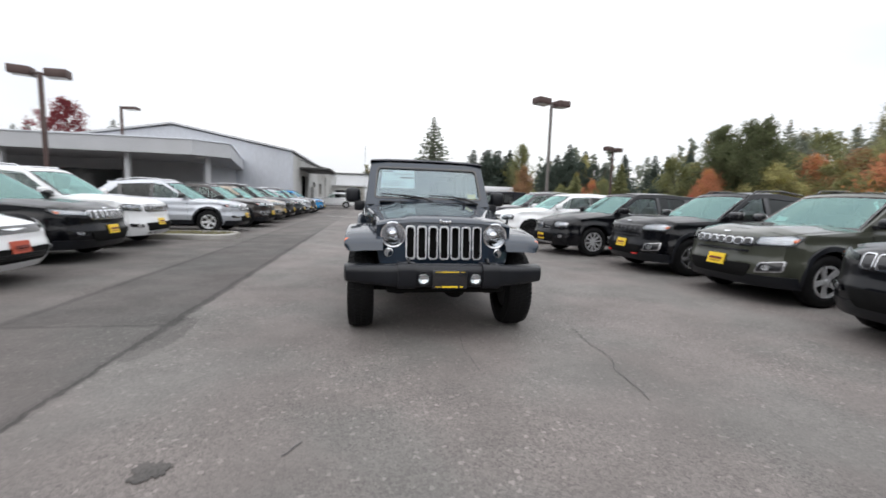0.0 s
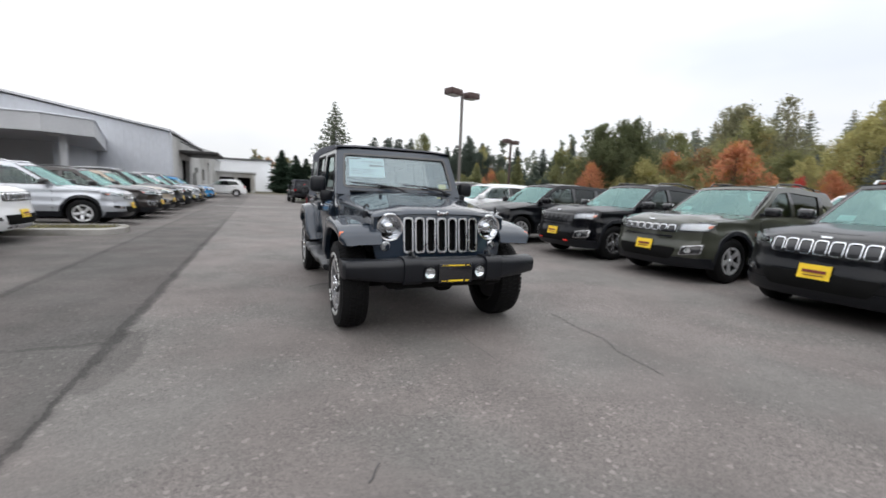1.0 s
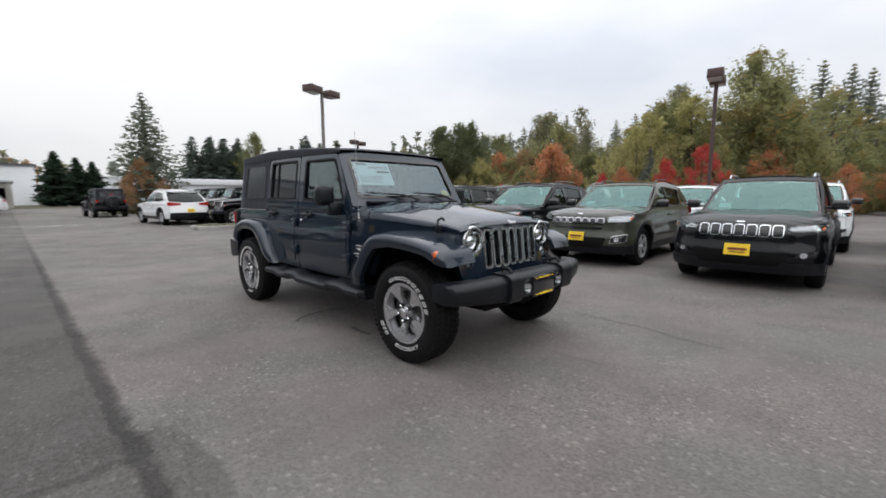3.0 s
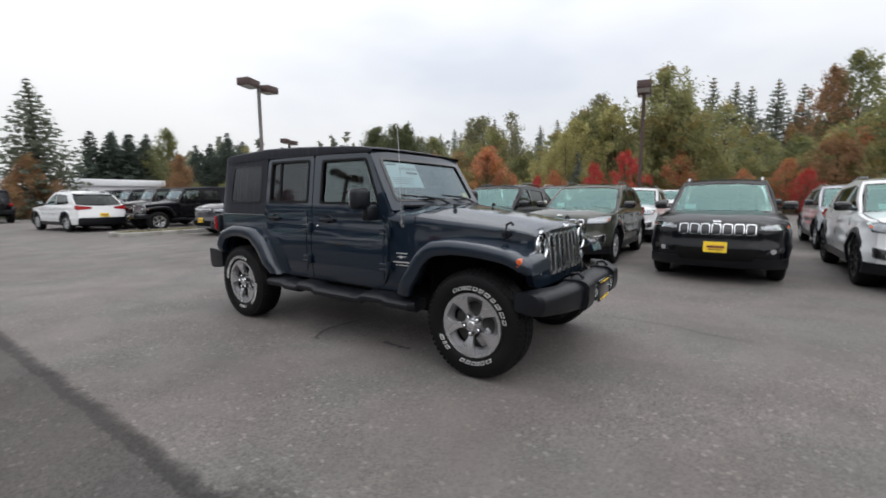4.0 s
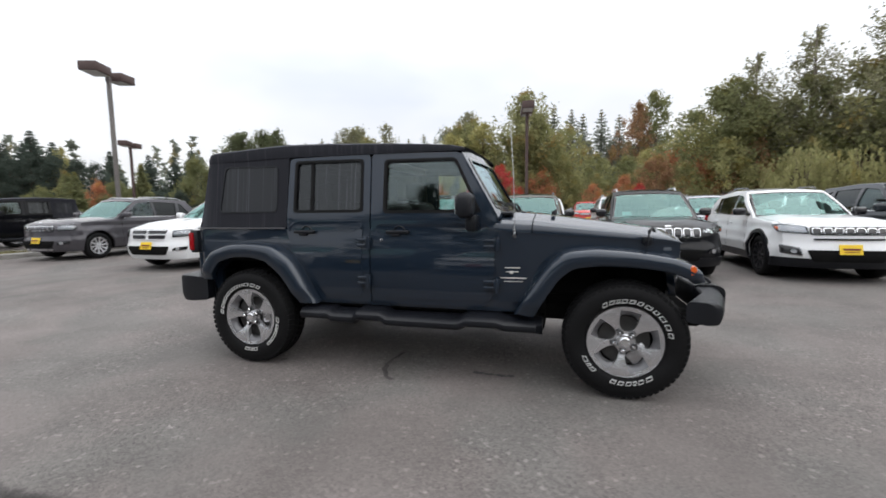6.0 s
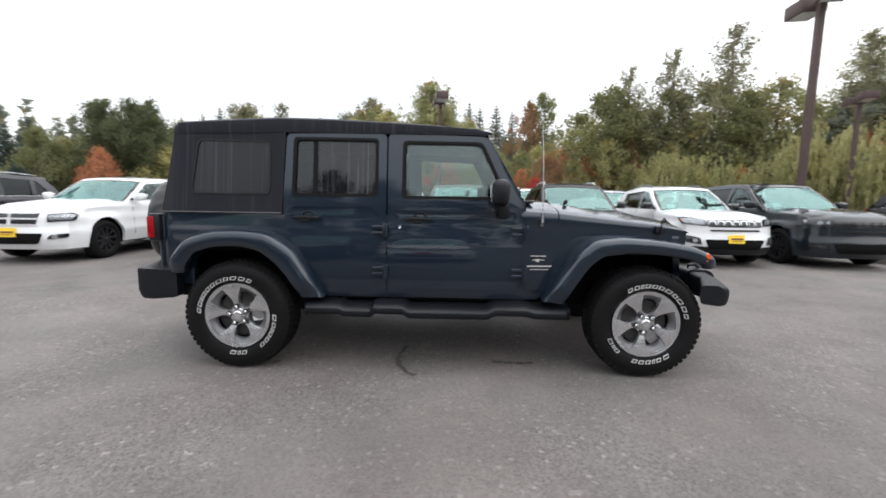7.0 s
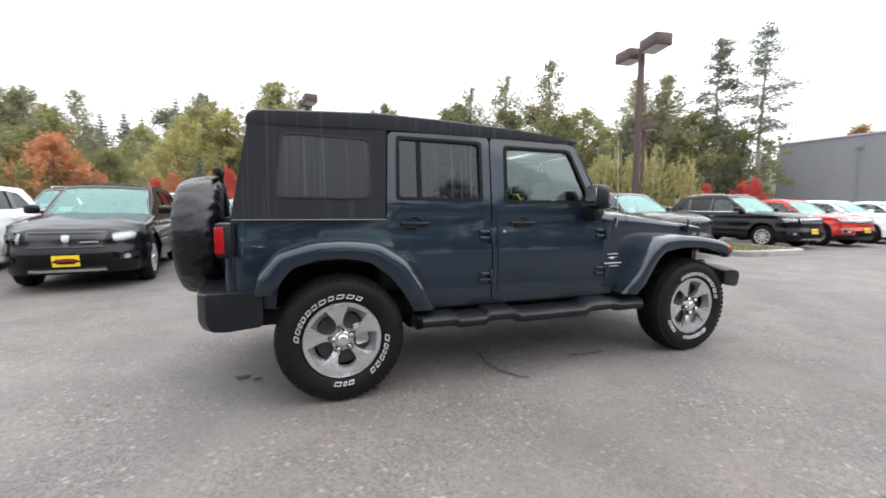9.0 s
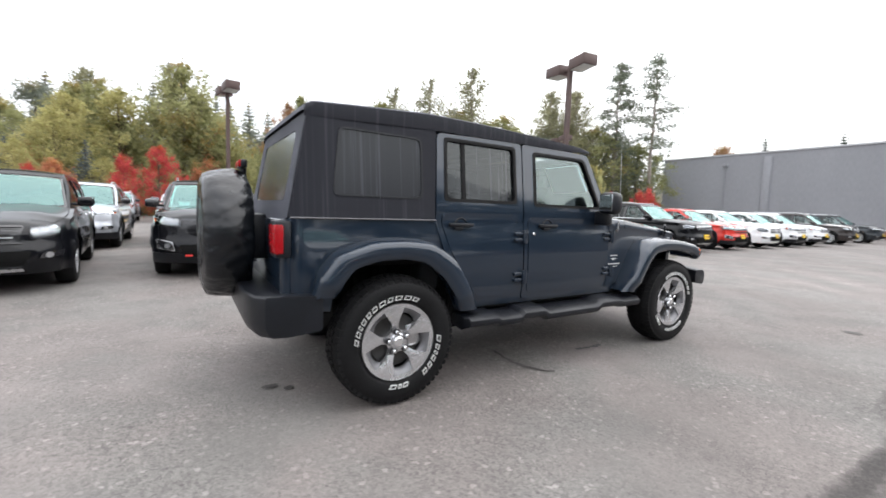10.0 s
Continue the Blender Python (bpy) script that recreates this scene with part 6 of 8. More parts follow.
    if cladding:
        for a in xw:
            for s in (-1, 1):
                bm = bmesh.new()
                rings = []
                for i in range(21):
                    t = math.pi * (1.10 * i / 20 - 0.05)
                    ring = []
                    for rad, pr in ((arch - 0.012, -0.03), (arch - 0.012, 0.012), (arch + 0.05, 0.016), (arch + 0.058, 0.004), (arch + 0.055, -0.03)):
                        x, z = a + rad * math.cos(t), max(skirt + 0.02, R + rad * math.sin(t))
                        ring.append(nose((x, s * (flank(x, z) + pr), z)))
                    rings.append(ring)
                loft(bm, rings)
                md.add("arch_trim", bm, "black_plastic", body)
        for s in (-1, 1):
            md.add("sill_trim", panel(rect(xw[1] + arch + 0.02, zb0 - 0.03, xw[0] - arch - 0.02, zb0 + 0.11), [], 0.06, [], [-0.5, 0, 0.5], on_flank(s, 0.014)), "black_plastic", body)
        md.add("lower_bumper", panel(rect(-W * 0.985, skirt + 0.01, W * 0.985, skirt + 0.17), [], 0.05, FZ, cx, lambda x, y, z: nose((xf + 0.012 - y, x, z))), "black_plastic", body)
        md.add("rear_lower_bumper", panel(rect(-W * 0.9, skirt + 0.06, W * 0.9, skirt + 0.34), [], 0.06, FZ, cx, lambda x, y, z: nose((xr - 0.012 + y, x, z))), "black_plastic", body)

    def front(x, y, z):
        return nose((xf + 0.008 - y, x, z))

    md.add("lower_intake", panel(rounded([(-W * 0.50, skirt + 0.12), (W * 0.50, skirt + 0.12), (W * 0.60, skirt + 0.31), (-W * 0.60, skirt + 0.31)], 0.05), [], 0.02, FZ, cx, lambda x, y, z: front(x, y - 0.014, z)), "under_black", body)
    gz = grille_z
    if grille == "seven":
        gw = W * 0.555
        g = md.add("grille", panel(rounded(rect(-gw, gz - slot_h - 0.015, gw, gz + slot_h + 0.015), 0.05), [], 0.02, FZ, cx, front), "gloss_black", body)
        for i in range(7):
            c = (i - 3) * gw * 2 / 7.2
            w = gw / 7.2 * 0.86
            md.add("slot_surround", panel(rounded(rect(c - w, gz - slot_h, c + w, gz + slot_h), 0.035), [rounded(rect(c - w + 0.009, gz - slot_h + 0.010, c + w - 0.009, gz + slot_h - 0.010), 0.026)], 0.022, [], [], lambda x, y, z: front(x, y - 0.014, z)), "chrome", g)
    elif grille == "seven_black":
        gw = W * 0.60
        g = md.add("grille", panel(rounded(rect(-gw, gz - 0.08, gw, gz + 0.08), 0.05), [], 0.02, FZ, cx, front), "gloss_black", body)
        for i in range(7):
            c = (i - 3) * gw * 2 / 7.2
            w = gw / 7.2 * 0.86
            md.add("slot_surround", panel(rounded(rect(c - w, gz - 0.062, c + w, gz + 0.062), 0.03), [rounded(rect(c - w + 0.014, gz - 0.045, c + w - 0.014, gz + 0.045), 0.022)], 0.022, [], [], lambda x, y, z: front(x, y - 0.014, z)), "gloss_black", g)
    elif grille == "cross":
        gw = W * 0.52
        outline = rounded([(-gw * 0.88, gz - 0.125), (gw * 0.88, gz - 0.125), (gw, gz + 0.10), (-gw, gz + 0.10)], 0.04)
        g = md.add("grille", panel(outline, [], 0.02, FZ, cx, front), "gloss_black", body)
        key = "paint" if chrome_sill is False else "gloss_black"
        for z0, z1 in ((gz - 0.024, gz + 0.002), (gz + 0.078, gz + 0.096), (gz - 0.122, gz - 0.106)):
            md.add("grille_bar", panel(rect(-gw * 0.95, z0, gw * 0.95, z1), [], 0.03, FZ, cx, lambda x, y, z: front(x, y - 0.018, z)), key, g)
        md.add("grille_bar", panel(rect(-0.028, gz - 0.11, 0.028, gz + 0.085), [], 0.03, [], [], lambda x, y, z: front(x, y - 0.018, z)), key, g)
        for k in range(6):
            z = gz - 0.098 + 0.030 * k
            md.add("grille_slat", panel(rect(-gw * 0.9, z, gw * 0.9, z + 0.008), [], 0.012, FZ, cx, lambda x, y, z: front(x, y - 0.008, z)), "gloss_black" if chrome_sill else "lamp_dark", g)
        if chrome_sill:
            md.add("emblem", panel(rounded([(-0.035, gz - 0.05), (0.035, gz - 0.05), (0.045, gz + 0.05), (-0.045, gz + 0.05)], 0.02), [], 0.014, [], [], lambda x, y, z: front(x, y - 0.03, z)), "lamp_grey", g)
            md.add("badge_bar", panel(rect(0.16, gz - 0.055, 0.36, gz - 0.04), [], 0.01, FZ, cx, lambda x, y, z: front(x, y - 0.03, z)), "satin_silver", g)
    else:
        gw = W * 0.60
        g = md.add("grille", panel(rounded([(-gw * 0.85, gz - 0.05), (gw * 0.85, gz - 0.05), (gw, gz + 0.05), (-gw, gz + 0.05)], 0.04), [], 0.02, FZ, cx, front), "gloss_black", body)
        md.add("wing_badge", panel(rounded([(-0.20, gz + 0.012), (0, gz - 0.012), (0.20, gz + 0.012), (0, gz + 0.02)], 0.01), [], 0.014, [], [], lambda x, y, z: front(x, y - 0.012, z)), "chrome", g)
        for k in range(4):
            md.add("grille_slat", panel(rect(-W * 0.5, skirt + 0.14 + 0.03 * k, W * 0.5, skirt + 0.15 + 0.03 * k), [], 0.012, FZ, cx, lambda x, y, z: front(x, y - 0.014, z)), "lamp_dark", g)
    if badge:
        md.add("badge_bar", panel(rounded(rect(-0.05, hood_f - 0.030, 0.05, hood_f - 0.016), 0.005), [], 0.012, [], [], lambda x, y, z: front(x, y - 0.012, z)), "chrome", body)
    # headlights that wrap round the corners
    for s in (-1, 1):
        if lamp == "slim":
            pts = [(0.56, gz - 0.01), (0.56, gz + 0.05), (0.93, gz + 0.105), (0.985, gz + 0.085), (0.95, gz + 0.01)]
        elif lamp == "block":
            pts = [(0.64, gz - 0.075), (0.64, gz + 0.075), (0.90, gz + 0.10), (0.965, gz + 0.05), (0.94, gz - 0.05)]
        else:
            pts = [(0.56, gz - 0.05), (0.58, gz + 0.075), (0.90, gz + 0.115), (0.975, gz + 0.09), (0.93, gz - 0.03)]
        pts = rounded([(s * W * a * lamp_at, b) for a, b in pts], 0.02, 3)
        hl = md.add("headlight", panel(pts, [], 0.02, FZ, cx, front), "lamp_dark", body)
        cxm, czm = sum(p[0] for p in pts) / len(pts), sum(p[1] for p in pts) / len(pts)
        inner = [(cxm + (p[0] - cxm) * 0.86, czm + (p[1] - czm) * 0.72) for p in pts]
        md.add("reflector", panel(inner, [], 0.004, FZ, cx, lambda x, y, z: front(x, y - 0.006, z)), "lamp_dark" if smoked else "lamp_grey", hl)
        for q, pr in ((0.78, 0.034), (0.68, 0.026)):
            md.add("projector", panel([(s * W * q * lamp_at + pr * math.cos(2 * math.pi * i / 14), czm + 0.004 + pr * 0.9 * math.sin(2 * math.pi * i / 14)) for i in range(14)], [], 0.004, [], [], lambda x, y, z: front(x, y - 0.010, z)), "lamp_grey", hl)
        md.add("lens", panel(pts, [], 0.004, FZ, cx, lambda x, y, z: front(x, y - 0.014, z)), "lamp_lens", hl)
        if lamp == "block":
            am_key = "lamp_grey"
        else:
            am_key = "amber_lens"
        am = rounded([(s * W * a * lamp_at, b) for a, b in ((0.925, gz + 0.025), (0.92, gz + 0.055), (0.955, gz + 0.07), (0.948, gz + 0.03))], 0.006, 2)
        md.add("corner_lens", panel(am, [], 0.004, [], [], lambda x, y, z: front(x, y - 0.016, z)), am_key, hl)
        fz = skirt + (0.285 if cladding else 0.25)
        tall = 1.7 if slit == "chrome" else 1.0
        fg = md.add("fog_recess", panel(rounded([(s * W * a, b) for a, b in ((0.66, fz - 0.04 * tall), (0.70, fz + 0.03 * tall), (0.91, fz + 0.055 * tall), (0.90, fz - 0.02 * tall))], 0.02, 3), [], 0.01, FZ, cx, lambda x, y, z: front(x, y - 0.019, z)), "gloss_black", body)
        if slit:
            md.add("fog_frame", panel(rounded([(s * W * a, b) for a, b in ((0.645, fz - 0.012 - 0.04 * tall), (0.688, fz + 0.012 + 0.03 * tall), (0.925, fz + 0.012 + 0.055 * tall), (0.915, fz - 0.010 - 0.02 * tall))], 0.025, 3), [rounded([(s * W * a, b) for a, b in ((0.665, fz - 0.04 * tall), (0.702, fz + 0.03 * tall), (0.908, fz + 0.055 * tall), (0.898, fz - 0.02 * tall))], 0.02, 3)], 0.01, FZ, cx, lambda x, y, z: front(x, y - 0.024, z)), "lamp_grey" if slit == "chrome" else "black_plastic", fg)
        md.add("fog_lamp", panel([(s * W * 0.765 + 0.036 * math.cos(2 * math.pi * i / 16), fz + 0.036 * math.sin(2 * math.pi * i / 16)) for i in range(16)], [], 0.01, [], [], lambda x, y, z: front(x, y - 0.026, z)), "lamp_dark" if slit is True else "satin_silver", fg)
    # plates front and rear, lettered by plain bars
    pz = skirt + (0.215 if grille == "cross" and chrome_sill else 0.325)
    for where, zz in ((1, pz), (-1, pz + 0.12))[0 if plate else 2:]:
        def at(x, y, z, where=where):
            return nose(((xf + 0.034 - y) if where > 0 else (xr - 0.034 + y), x, z))
        pl = md.add("dealer_plate", panel(rect(-0.15, zz - 0.078, 0.15, zz + 0.078), [], 0.012, bend=at), plate, body, "yellow dealer plate with dark bars" if plate == "plate_yellow" else "red dealer plate with dark bars")
        for z0, z1, a, b in ((-0.008, 0.022, -0.105, 0.115), (-0.042, -0.033, -0.09, 0.10)):
            md.add("plate_bar", panel(rect(a, zz + z0, b, zz + z1), [], 0.004, bend=lambda x, y, z: at(x, y - 0.004, z)), "plate_ink", pl)
    if slit:
        md.add("upper_slit", panel(rounded(rect(-W * 0.5, gz - 0.145, W * 0.5, gz - 0.118), 0.01), [], 0.01, FZ, cx, lambda x, y, z: front(x, y - 0.012, z)), "gloss_black", body)
    if tow:
        for s in (-1, 1):
            bm = bmesh.new()
            tube(bm, [nose((xf - 0.01, s * 0.42 - 0.04, skirt + 0.14)), nose((xf + 0.05, s * 0.42 - 0.04, skirt + 0.14)), nose((xf + 0.05, s * 0.42 + 0.04, skirt + 0.14)), nose((xf - 0.01, s * 0.42 + 0.04, skirt + 0.14))], 0.015, 6)
            md.add("tow_hook", bm, "hook_red", body)
    if chrome_sill:
        md.add("bumper_strip", panel(rounded(rect(-W * 0.5, skirt + 0.055, W * 0.5, skirt + 0.095), 0.015), [], 0.02, FZ, cx, lambda x, y, z: front(x, y - 0.022, z)), "satin_silver", body)

    # cabin
    zr = H - 0.045

    def roof_z(x):
        return curve_at([(roof_r, zr - roof_drop), (lerp(roof_r, ws1, 0.55), zr), (ws1 - 0.2, zr - 0.012), (ws1, zr - 0.035)], x)

    def cab_y(x, z):
        f = (z - belt) / (zr - belt)
        y = lerp(plan(min(x, 0.3)) * 0.925 - 0.012, W * 0.70, f) + 0.025 * math.sin(math.pi * min(1, max(0, f)))
        y -= 0.05 * smooth01((x - ws1 - 0.1) / 0.8) * 1.0
        return y

    def on_cab(s, proud=0.0):
        return lambda x, y, z: (x, s * (cab_y(x, z) + proud - y), z)

    b0 = lambda x: shoulder(x) + 0.0
    # side frame with its window openings
    top = [(lerp(ws1, roof_r, i / 8), roof_z(lerp(ws1, roof_r, i / 8)) - 0.0) for i in range(9)]
    foot = [(tail, b0(tail) - 0.02), (lerp(tail, ws0, 0.3), b0(0) - 0.03), (lerp(tail, ws0, 0.7), b0(0) - 0.03), (ws0 + 0.05, b0(ws0) - 0.01)]
    outline = foot + top
    bp = lerp(roof_r, ws0, 0.52)
    cp = bp - 0.86

    def win(x):
        return roof_z(x) - 0.085

    zl = belt + 0.03
    w_front = rounded([(bp + 0.05, zl), (ws0 - 0.16, zl + 0.005), (ws1 + 0.02, win(ws1) - 0.01), (bp + 0.05, win(bp))], [0.02, 0.04, 0.04, 0.02], 3)
    w_rear = rounded([(cp + 0.05, zl + 0.01), (bp - 0.05, zl), (bp - 0.05, win(bp)), (cp - 0.02, win(cp) - 0.005)], 0.025, 3)
    qx = lerp(roof_r, tail, 0.35) + 0.14
    w_quart = rounded([(qx - 0.02, zl + 0.05), (cp - 0.03, zl + 0.015), (cp - 0.09, win(cp) - 0.01), (roof_r + 0.24, win(roof_r) - 0.015)], 0.03, 3) if cp - qx > 0.18 else None
    wins = [w for w in (w_front, w_rear, w_quart) if w]
    for s in (-1, 1):
        cs = md.add("cabin_side", panel(outline, wins, 0.04, [lerp(belt, zr, i / 5) for i in range(1, 5)], [], on_cab(s)), "paint", body, "", 40)
        md.add("window_trim", panel([(p[0] + q, p[1]) for p, q in zip(rect(qx - 0.05, zl - 0.014, ws0 - 0.14, zl + 0.002), (0, 0, 0, 0))], [], 0.006, [], [-1, -0.5, 0], on_cab(s, 0.006)), "chrome" if chrome_sill or cladding is False else "gloss_black", cs)
        for i, w in enumerate(wins):
            md.add("side_glass", panel(w, [], 0.0, [lerp(belt, zr, j / 4) for j in range(1, 4)], [], lambda x, y, z, s=s: (x, s * (cab_y(x, z) - 0.016), z)), "clear_glass" if i == 0 else "tinted_glass", cs)
        md.add("pillar_trim", panel(rect(bp - 0.048, zl, bp + 0.048, win(bp)), [], 0.006, [lerp(belt, zr, j / 4) for j in range(1, 4)], [], on_cab(s, 0.004)), "gloss_black", cs)
        md.add("pillar_trim", panel([(cp - 0.055, zl + 0.008), (cp + 0.075, zl + 0.006), (cp + 0.01, win(cp) - 0.002), (cp - 0.115, win(cp) - 0.008)], [], 0.006, [lerp(belt, zr, j / 4) for j in range(1, 4)], [], on_cab(s, 0.004)), "gloss_black", cs)
        # doors: dark gaps and handles
        for x, z0 in ((bp, zb0 + 0.12), (ws0 - 0.05, zb0 + 0.12), (cp + 0.02, R + arch * 0.72)):
            md.add("door_gap", panel(rect(x - 0.004, z0, x + 0.004, belt), [], 0.004, [lerp(z0, belt, j / 6) for j in range(1, 6)], [], on_flank(s, 0.0015)), "under_black", body)
        for x in (bp + 0.13, cp + 0.15):
            bm = panel(rounded(rect(x - 0.09, belt - 0.155, x + 0.09, belt - 0.125), 0.012, 3), [], 0.03, [], [], on_flank(s, 0.03))
            md.add("door_handle", bm, "chrome" if chrome_sill else "paint", body)
        # mirror
        bm = bmesh.new()
        yb = cab_y(ws0 - 0.2, belt)
        box(bm, (ws0 - 0.24, yb + 0.06, belt + 0.02), (ws0 - 0.10, yb + 0.27, belt + 0.17), 0.045, 3, lambda x, y, z, s=s: (x + (0.03 if y < yb + 0.1 else -0.02), s * y, z))
        mr = md.add("mirror_housing", bm, "gloss_black" if cladding else "paint", body)
        md.add("mirror_stalk", boxed((ws0 - 0.20, yb - 0.02, belt + 0.03), (ws0 - 0.13, yb + 0.09, belt + 0.07), 0.01, 2, lambda x, y, z, s=s: (x, s * y, z)), "black_plastic", mr)
        md.add("mirror_glass", boxed((ws0 - 0.262, yb + 0.09, belt + 0.045), (ws0 - 0.255, yb + 0.25, belt + 0.15), 0.002, 1, lambda x, y, z, s=s: (x, s * y, z)), "chrome", mr)
        if rails:
            bm = bmesh.new()
            xa, xb = ws1 - 0.18, roof_r + 0.15
            tube(bm, [(xa + 0.06, s * W * 0.64, roof_z(xa) + 0.0), (xa, s * W * 0.64, roof_z(xa) + 0.055), (lerp(xa, xb, 0.5), s * W * 0.65, roof_z(lerp(xa, xb, 0.5)) + 0.065), (xb, s * W * 0.64, roof_z(xb) + 0.06), (xb - 0.08, s * W * 0.63, roof_z(xb) + 0.0)], 0.017, 8)
            md.add("roof_rail", bm, "satin_silver" if chrome_sill or rails == "silver" else "gloss_black", body)
    # roof
    bm = bmesh.new()
    rows = []
    for i in range(13):
        x = lerp(ws1 + 0.01, roof_r - 0.06, i / 12)
        w = cab_y(max(x, roof_r), roof_z(max(x, roof_r)))
        z = roof_z(x)
        bow = 0.05 * (1 if i == 0 else 0) - (0.06 if i == 12 else 0)
        rows.append([Vector((x + bow * (1 - f * f), f * (w + 0.002), z + (0.045 * (1 - abs(f) ** 2.6)) - (0.03 if abs(f) == 1 else 0))) for f in (-1, -0.97, -0.9, -0.75, -0.5, -0.25, 0, 0.25, 0.5, 0.75, 0.9, 0.97, 1)])
    grid(bm, rows)
    rf = md.add("roof", bm, "paint", body, "", 50)

    def sheet(xa, za, wa, bow_a, xb, zb, wb_, bow_b, n=12, m=5, off=0.0, f0=0.0, f1=1.0, q0=-1.0, q1=1.0):
        bm = bmesh.new()
        rows = []
        for j in range(m + 1):
            f = lerp(f0, f1, j / m)
            rows.append([Vector((lerp(xa, xb, f) + lerp(bow_a, bow_b, f) * (1 - q * q) + off, q * lerp(wa, wb_, f), lerp(za, zb, f) + 0.03 * (1 - q * q) * f + 0.025 * math.sin(math.pi * f))) for q in [lerp(q0, q1, i / n) for i in range(n + 1)]])
        grid(bm, rows)
        return bm
    zw = b0(ws0) - 0.015
    md.add("windscreen", sheet(ws0 + 0.06, zw, cab_y(ws0, belt) - 0.02, 0.12, ws1 + 0.005, roof_z(ws1) - 0.005, cab_y(ws1, zr) - 0.015, 0.05, f1=0.90), "windscreen", body)
    # black border printed round the glass
    shield = (ws0 + 0.06, zw, cab_y(ws0, belt) - 0.02, 0.12, ws1 + 0.005, roof_z(ws1) - 0.005, cab_y(ws1, zr) - 0.015, 0.05)
    for f0, f1, q0, q1, k in ((0.0, 0.085, -1, 1, 12), (0.865, 0.90, -1, 1, 12), (0.085, 0.865, -1, -0.955, 1), (0.085, 0.865, 0.955, 1, 1)):
        md.add("glass_border", sheet(*shield, n=k, off=0.004, f0=f0, f1=f1, q0=q0, q1=q1), "gloss_black", body)
    md.add("header", sheet(ws0 + 0.06, zw, cab_y(ws0, belt) - 0.02, 0.12, ws1 + 0.005, roof_z(ws1) + 0.006, cab_y(ws1, zr) - 0.012, 0.05, m=2, f0=0.885), "paint", body)
    bm = bmesh.new()
    box(bm, (ws1 + 0.05, -0.10, zr - 0.13), (ws1 + 0.07, 0.10, zr - 0.08), 0.01)
    tube(bm, [(ws1 + 0.06, 0, zr - 0.1), (ws1 + 0.05, 0, zr - 0.02)], 0.012, 6)
    md.add("rear_view_mirror", bm, "black_plastic", body)
    for y in (-0.30, 0.32):
        bm = bmesh.new()
        tube(bm, [(ws0 + 0.15, y - 0.22, zw + 0.03), (ws0 + 0.14, y + 0.05, zw + 0.035), (ws0 + 0.10, y + 0.30, zw + 0.045)], 0.009, 6)
        md.add("wiper", bm, "black_plastic", body)
    # rear: glass, tail lamps, spoiler
    zt = b0(tail)
    md.add("rear_window", sheet(tail - 0.0, zt, cab_y(tail, belt) - 0.04, -0.10, roof_r - 0.02, roof_z(roof_r) - 0.01, cab_y(roof_r, zr) - 0.02, -0.06), "tinted_glass", body)
    bm = bmesh.new()
    box(bm, (roof_r - 0.16, -W * 0.62, zr - roof_drop - 0.02), (roof_r + 0.04, W * 0.62, zr - roof_drop + 0.025), 0.015)
    md.add("spoiler", bm, "paint", rf)
    for s in (-1, 1):
        pts = rounded([(s * W * a, b) for a, b in ((0.42, belt - 0.14), (0.42, belt - 0.06), (0.93, belt + 0.0), (0.96, belt - 0.13), (0.9, belt - 0.18))], 0.02, 3)
        md.add("tail_light", panel(pts, [], 0.03, [], cx, lambda x, y, z: nose((xr - 0.012 + y, x, z))), "red_lens", body)
    # cabin furniture
    for s in (-1, 1):
        bm = bmesh.new()
        y = s * 0.37
        sx = bp + 0.10
        box(bm, (sx - 0.12, y - 0.25, 0.72), (sx + 0.06, y + 0.25, belt + 0.20), 0.06, 2, lambda x, yy, z: (x - (z - 0.7) * 0.25, yy, z))
        box(bm, (sx - 0.30, y - 0.12, belt + 0.19), (sx - 0.20, y + 0.12, belt + 0.37), 0.04, 2)
        md.add("front_seat", bm, "seat_cloth", body)
    bm = bmesh.new()
    sx = cp + 0.0
    box(bm, (sx - 0.10, -0.60, 0.75), (sx + 0.05, 0.60, belt + 0.16), 0.05, 2)
    for y in (-0.36, 0.36):
        box(bm, (sx - 0.14, y - 0.12, belt + 0.16), (sx - 0.04, y + 0.12, belt + 0.30), 0.03, 2)
    md.add("rear_seat", bm, "seat_cloth", body)
    bm = bmesh.new()
    box(bm, (ws0 - 0.45, -W * 0.8, belt - 0.12), (ws0 - 0.02, W * 0.8, belt + 0.0), 0.04, 2)
    md.add("dashboard", bm, "dash_grey", body)
    bm = bmesh.new()
    c = Vector((ws0 - 0.52, 0.37, belt + 0.0))
    tube(bm, [c + Vector((0.06 * math.cos(a), 0.18 * math.sin(a), 0.17 * math.cos(a))) for a in [2 * math.pi * i / 16 for i in range(17)]], 0.014, 6, False)
    md.add("steering_wheel", bm, "black_plastic", body)
    md.add("window_card", panel(rect(-0.09, 0, 0.09, 0.10), [], 0.002, bend=lambda x, y, z: (ws0 - 0.05 - 0.9 * z, -0.48 + x, zw + 0.085 + 0.8 * z)), "paper", body)
    add_wheels(md, wheel, xw[0], xw[1], W - 0.012)
    md.L, md.xf = L, xf
    return md


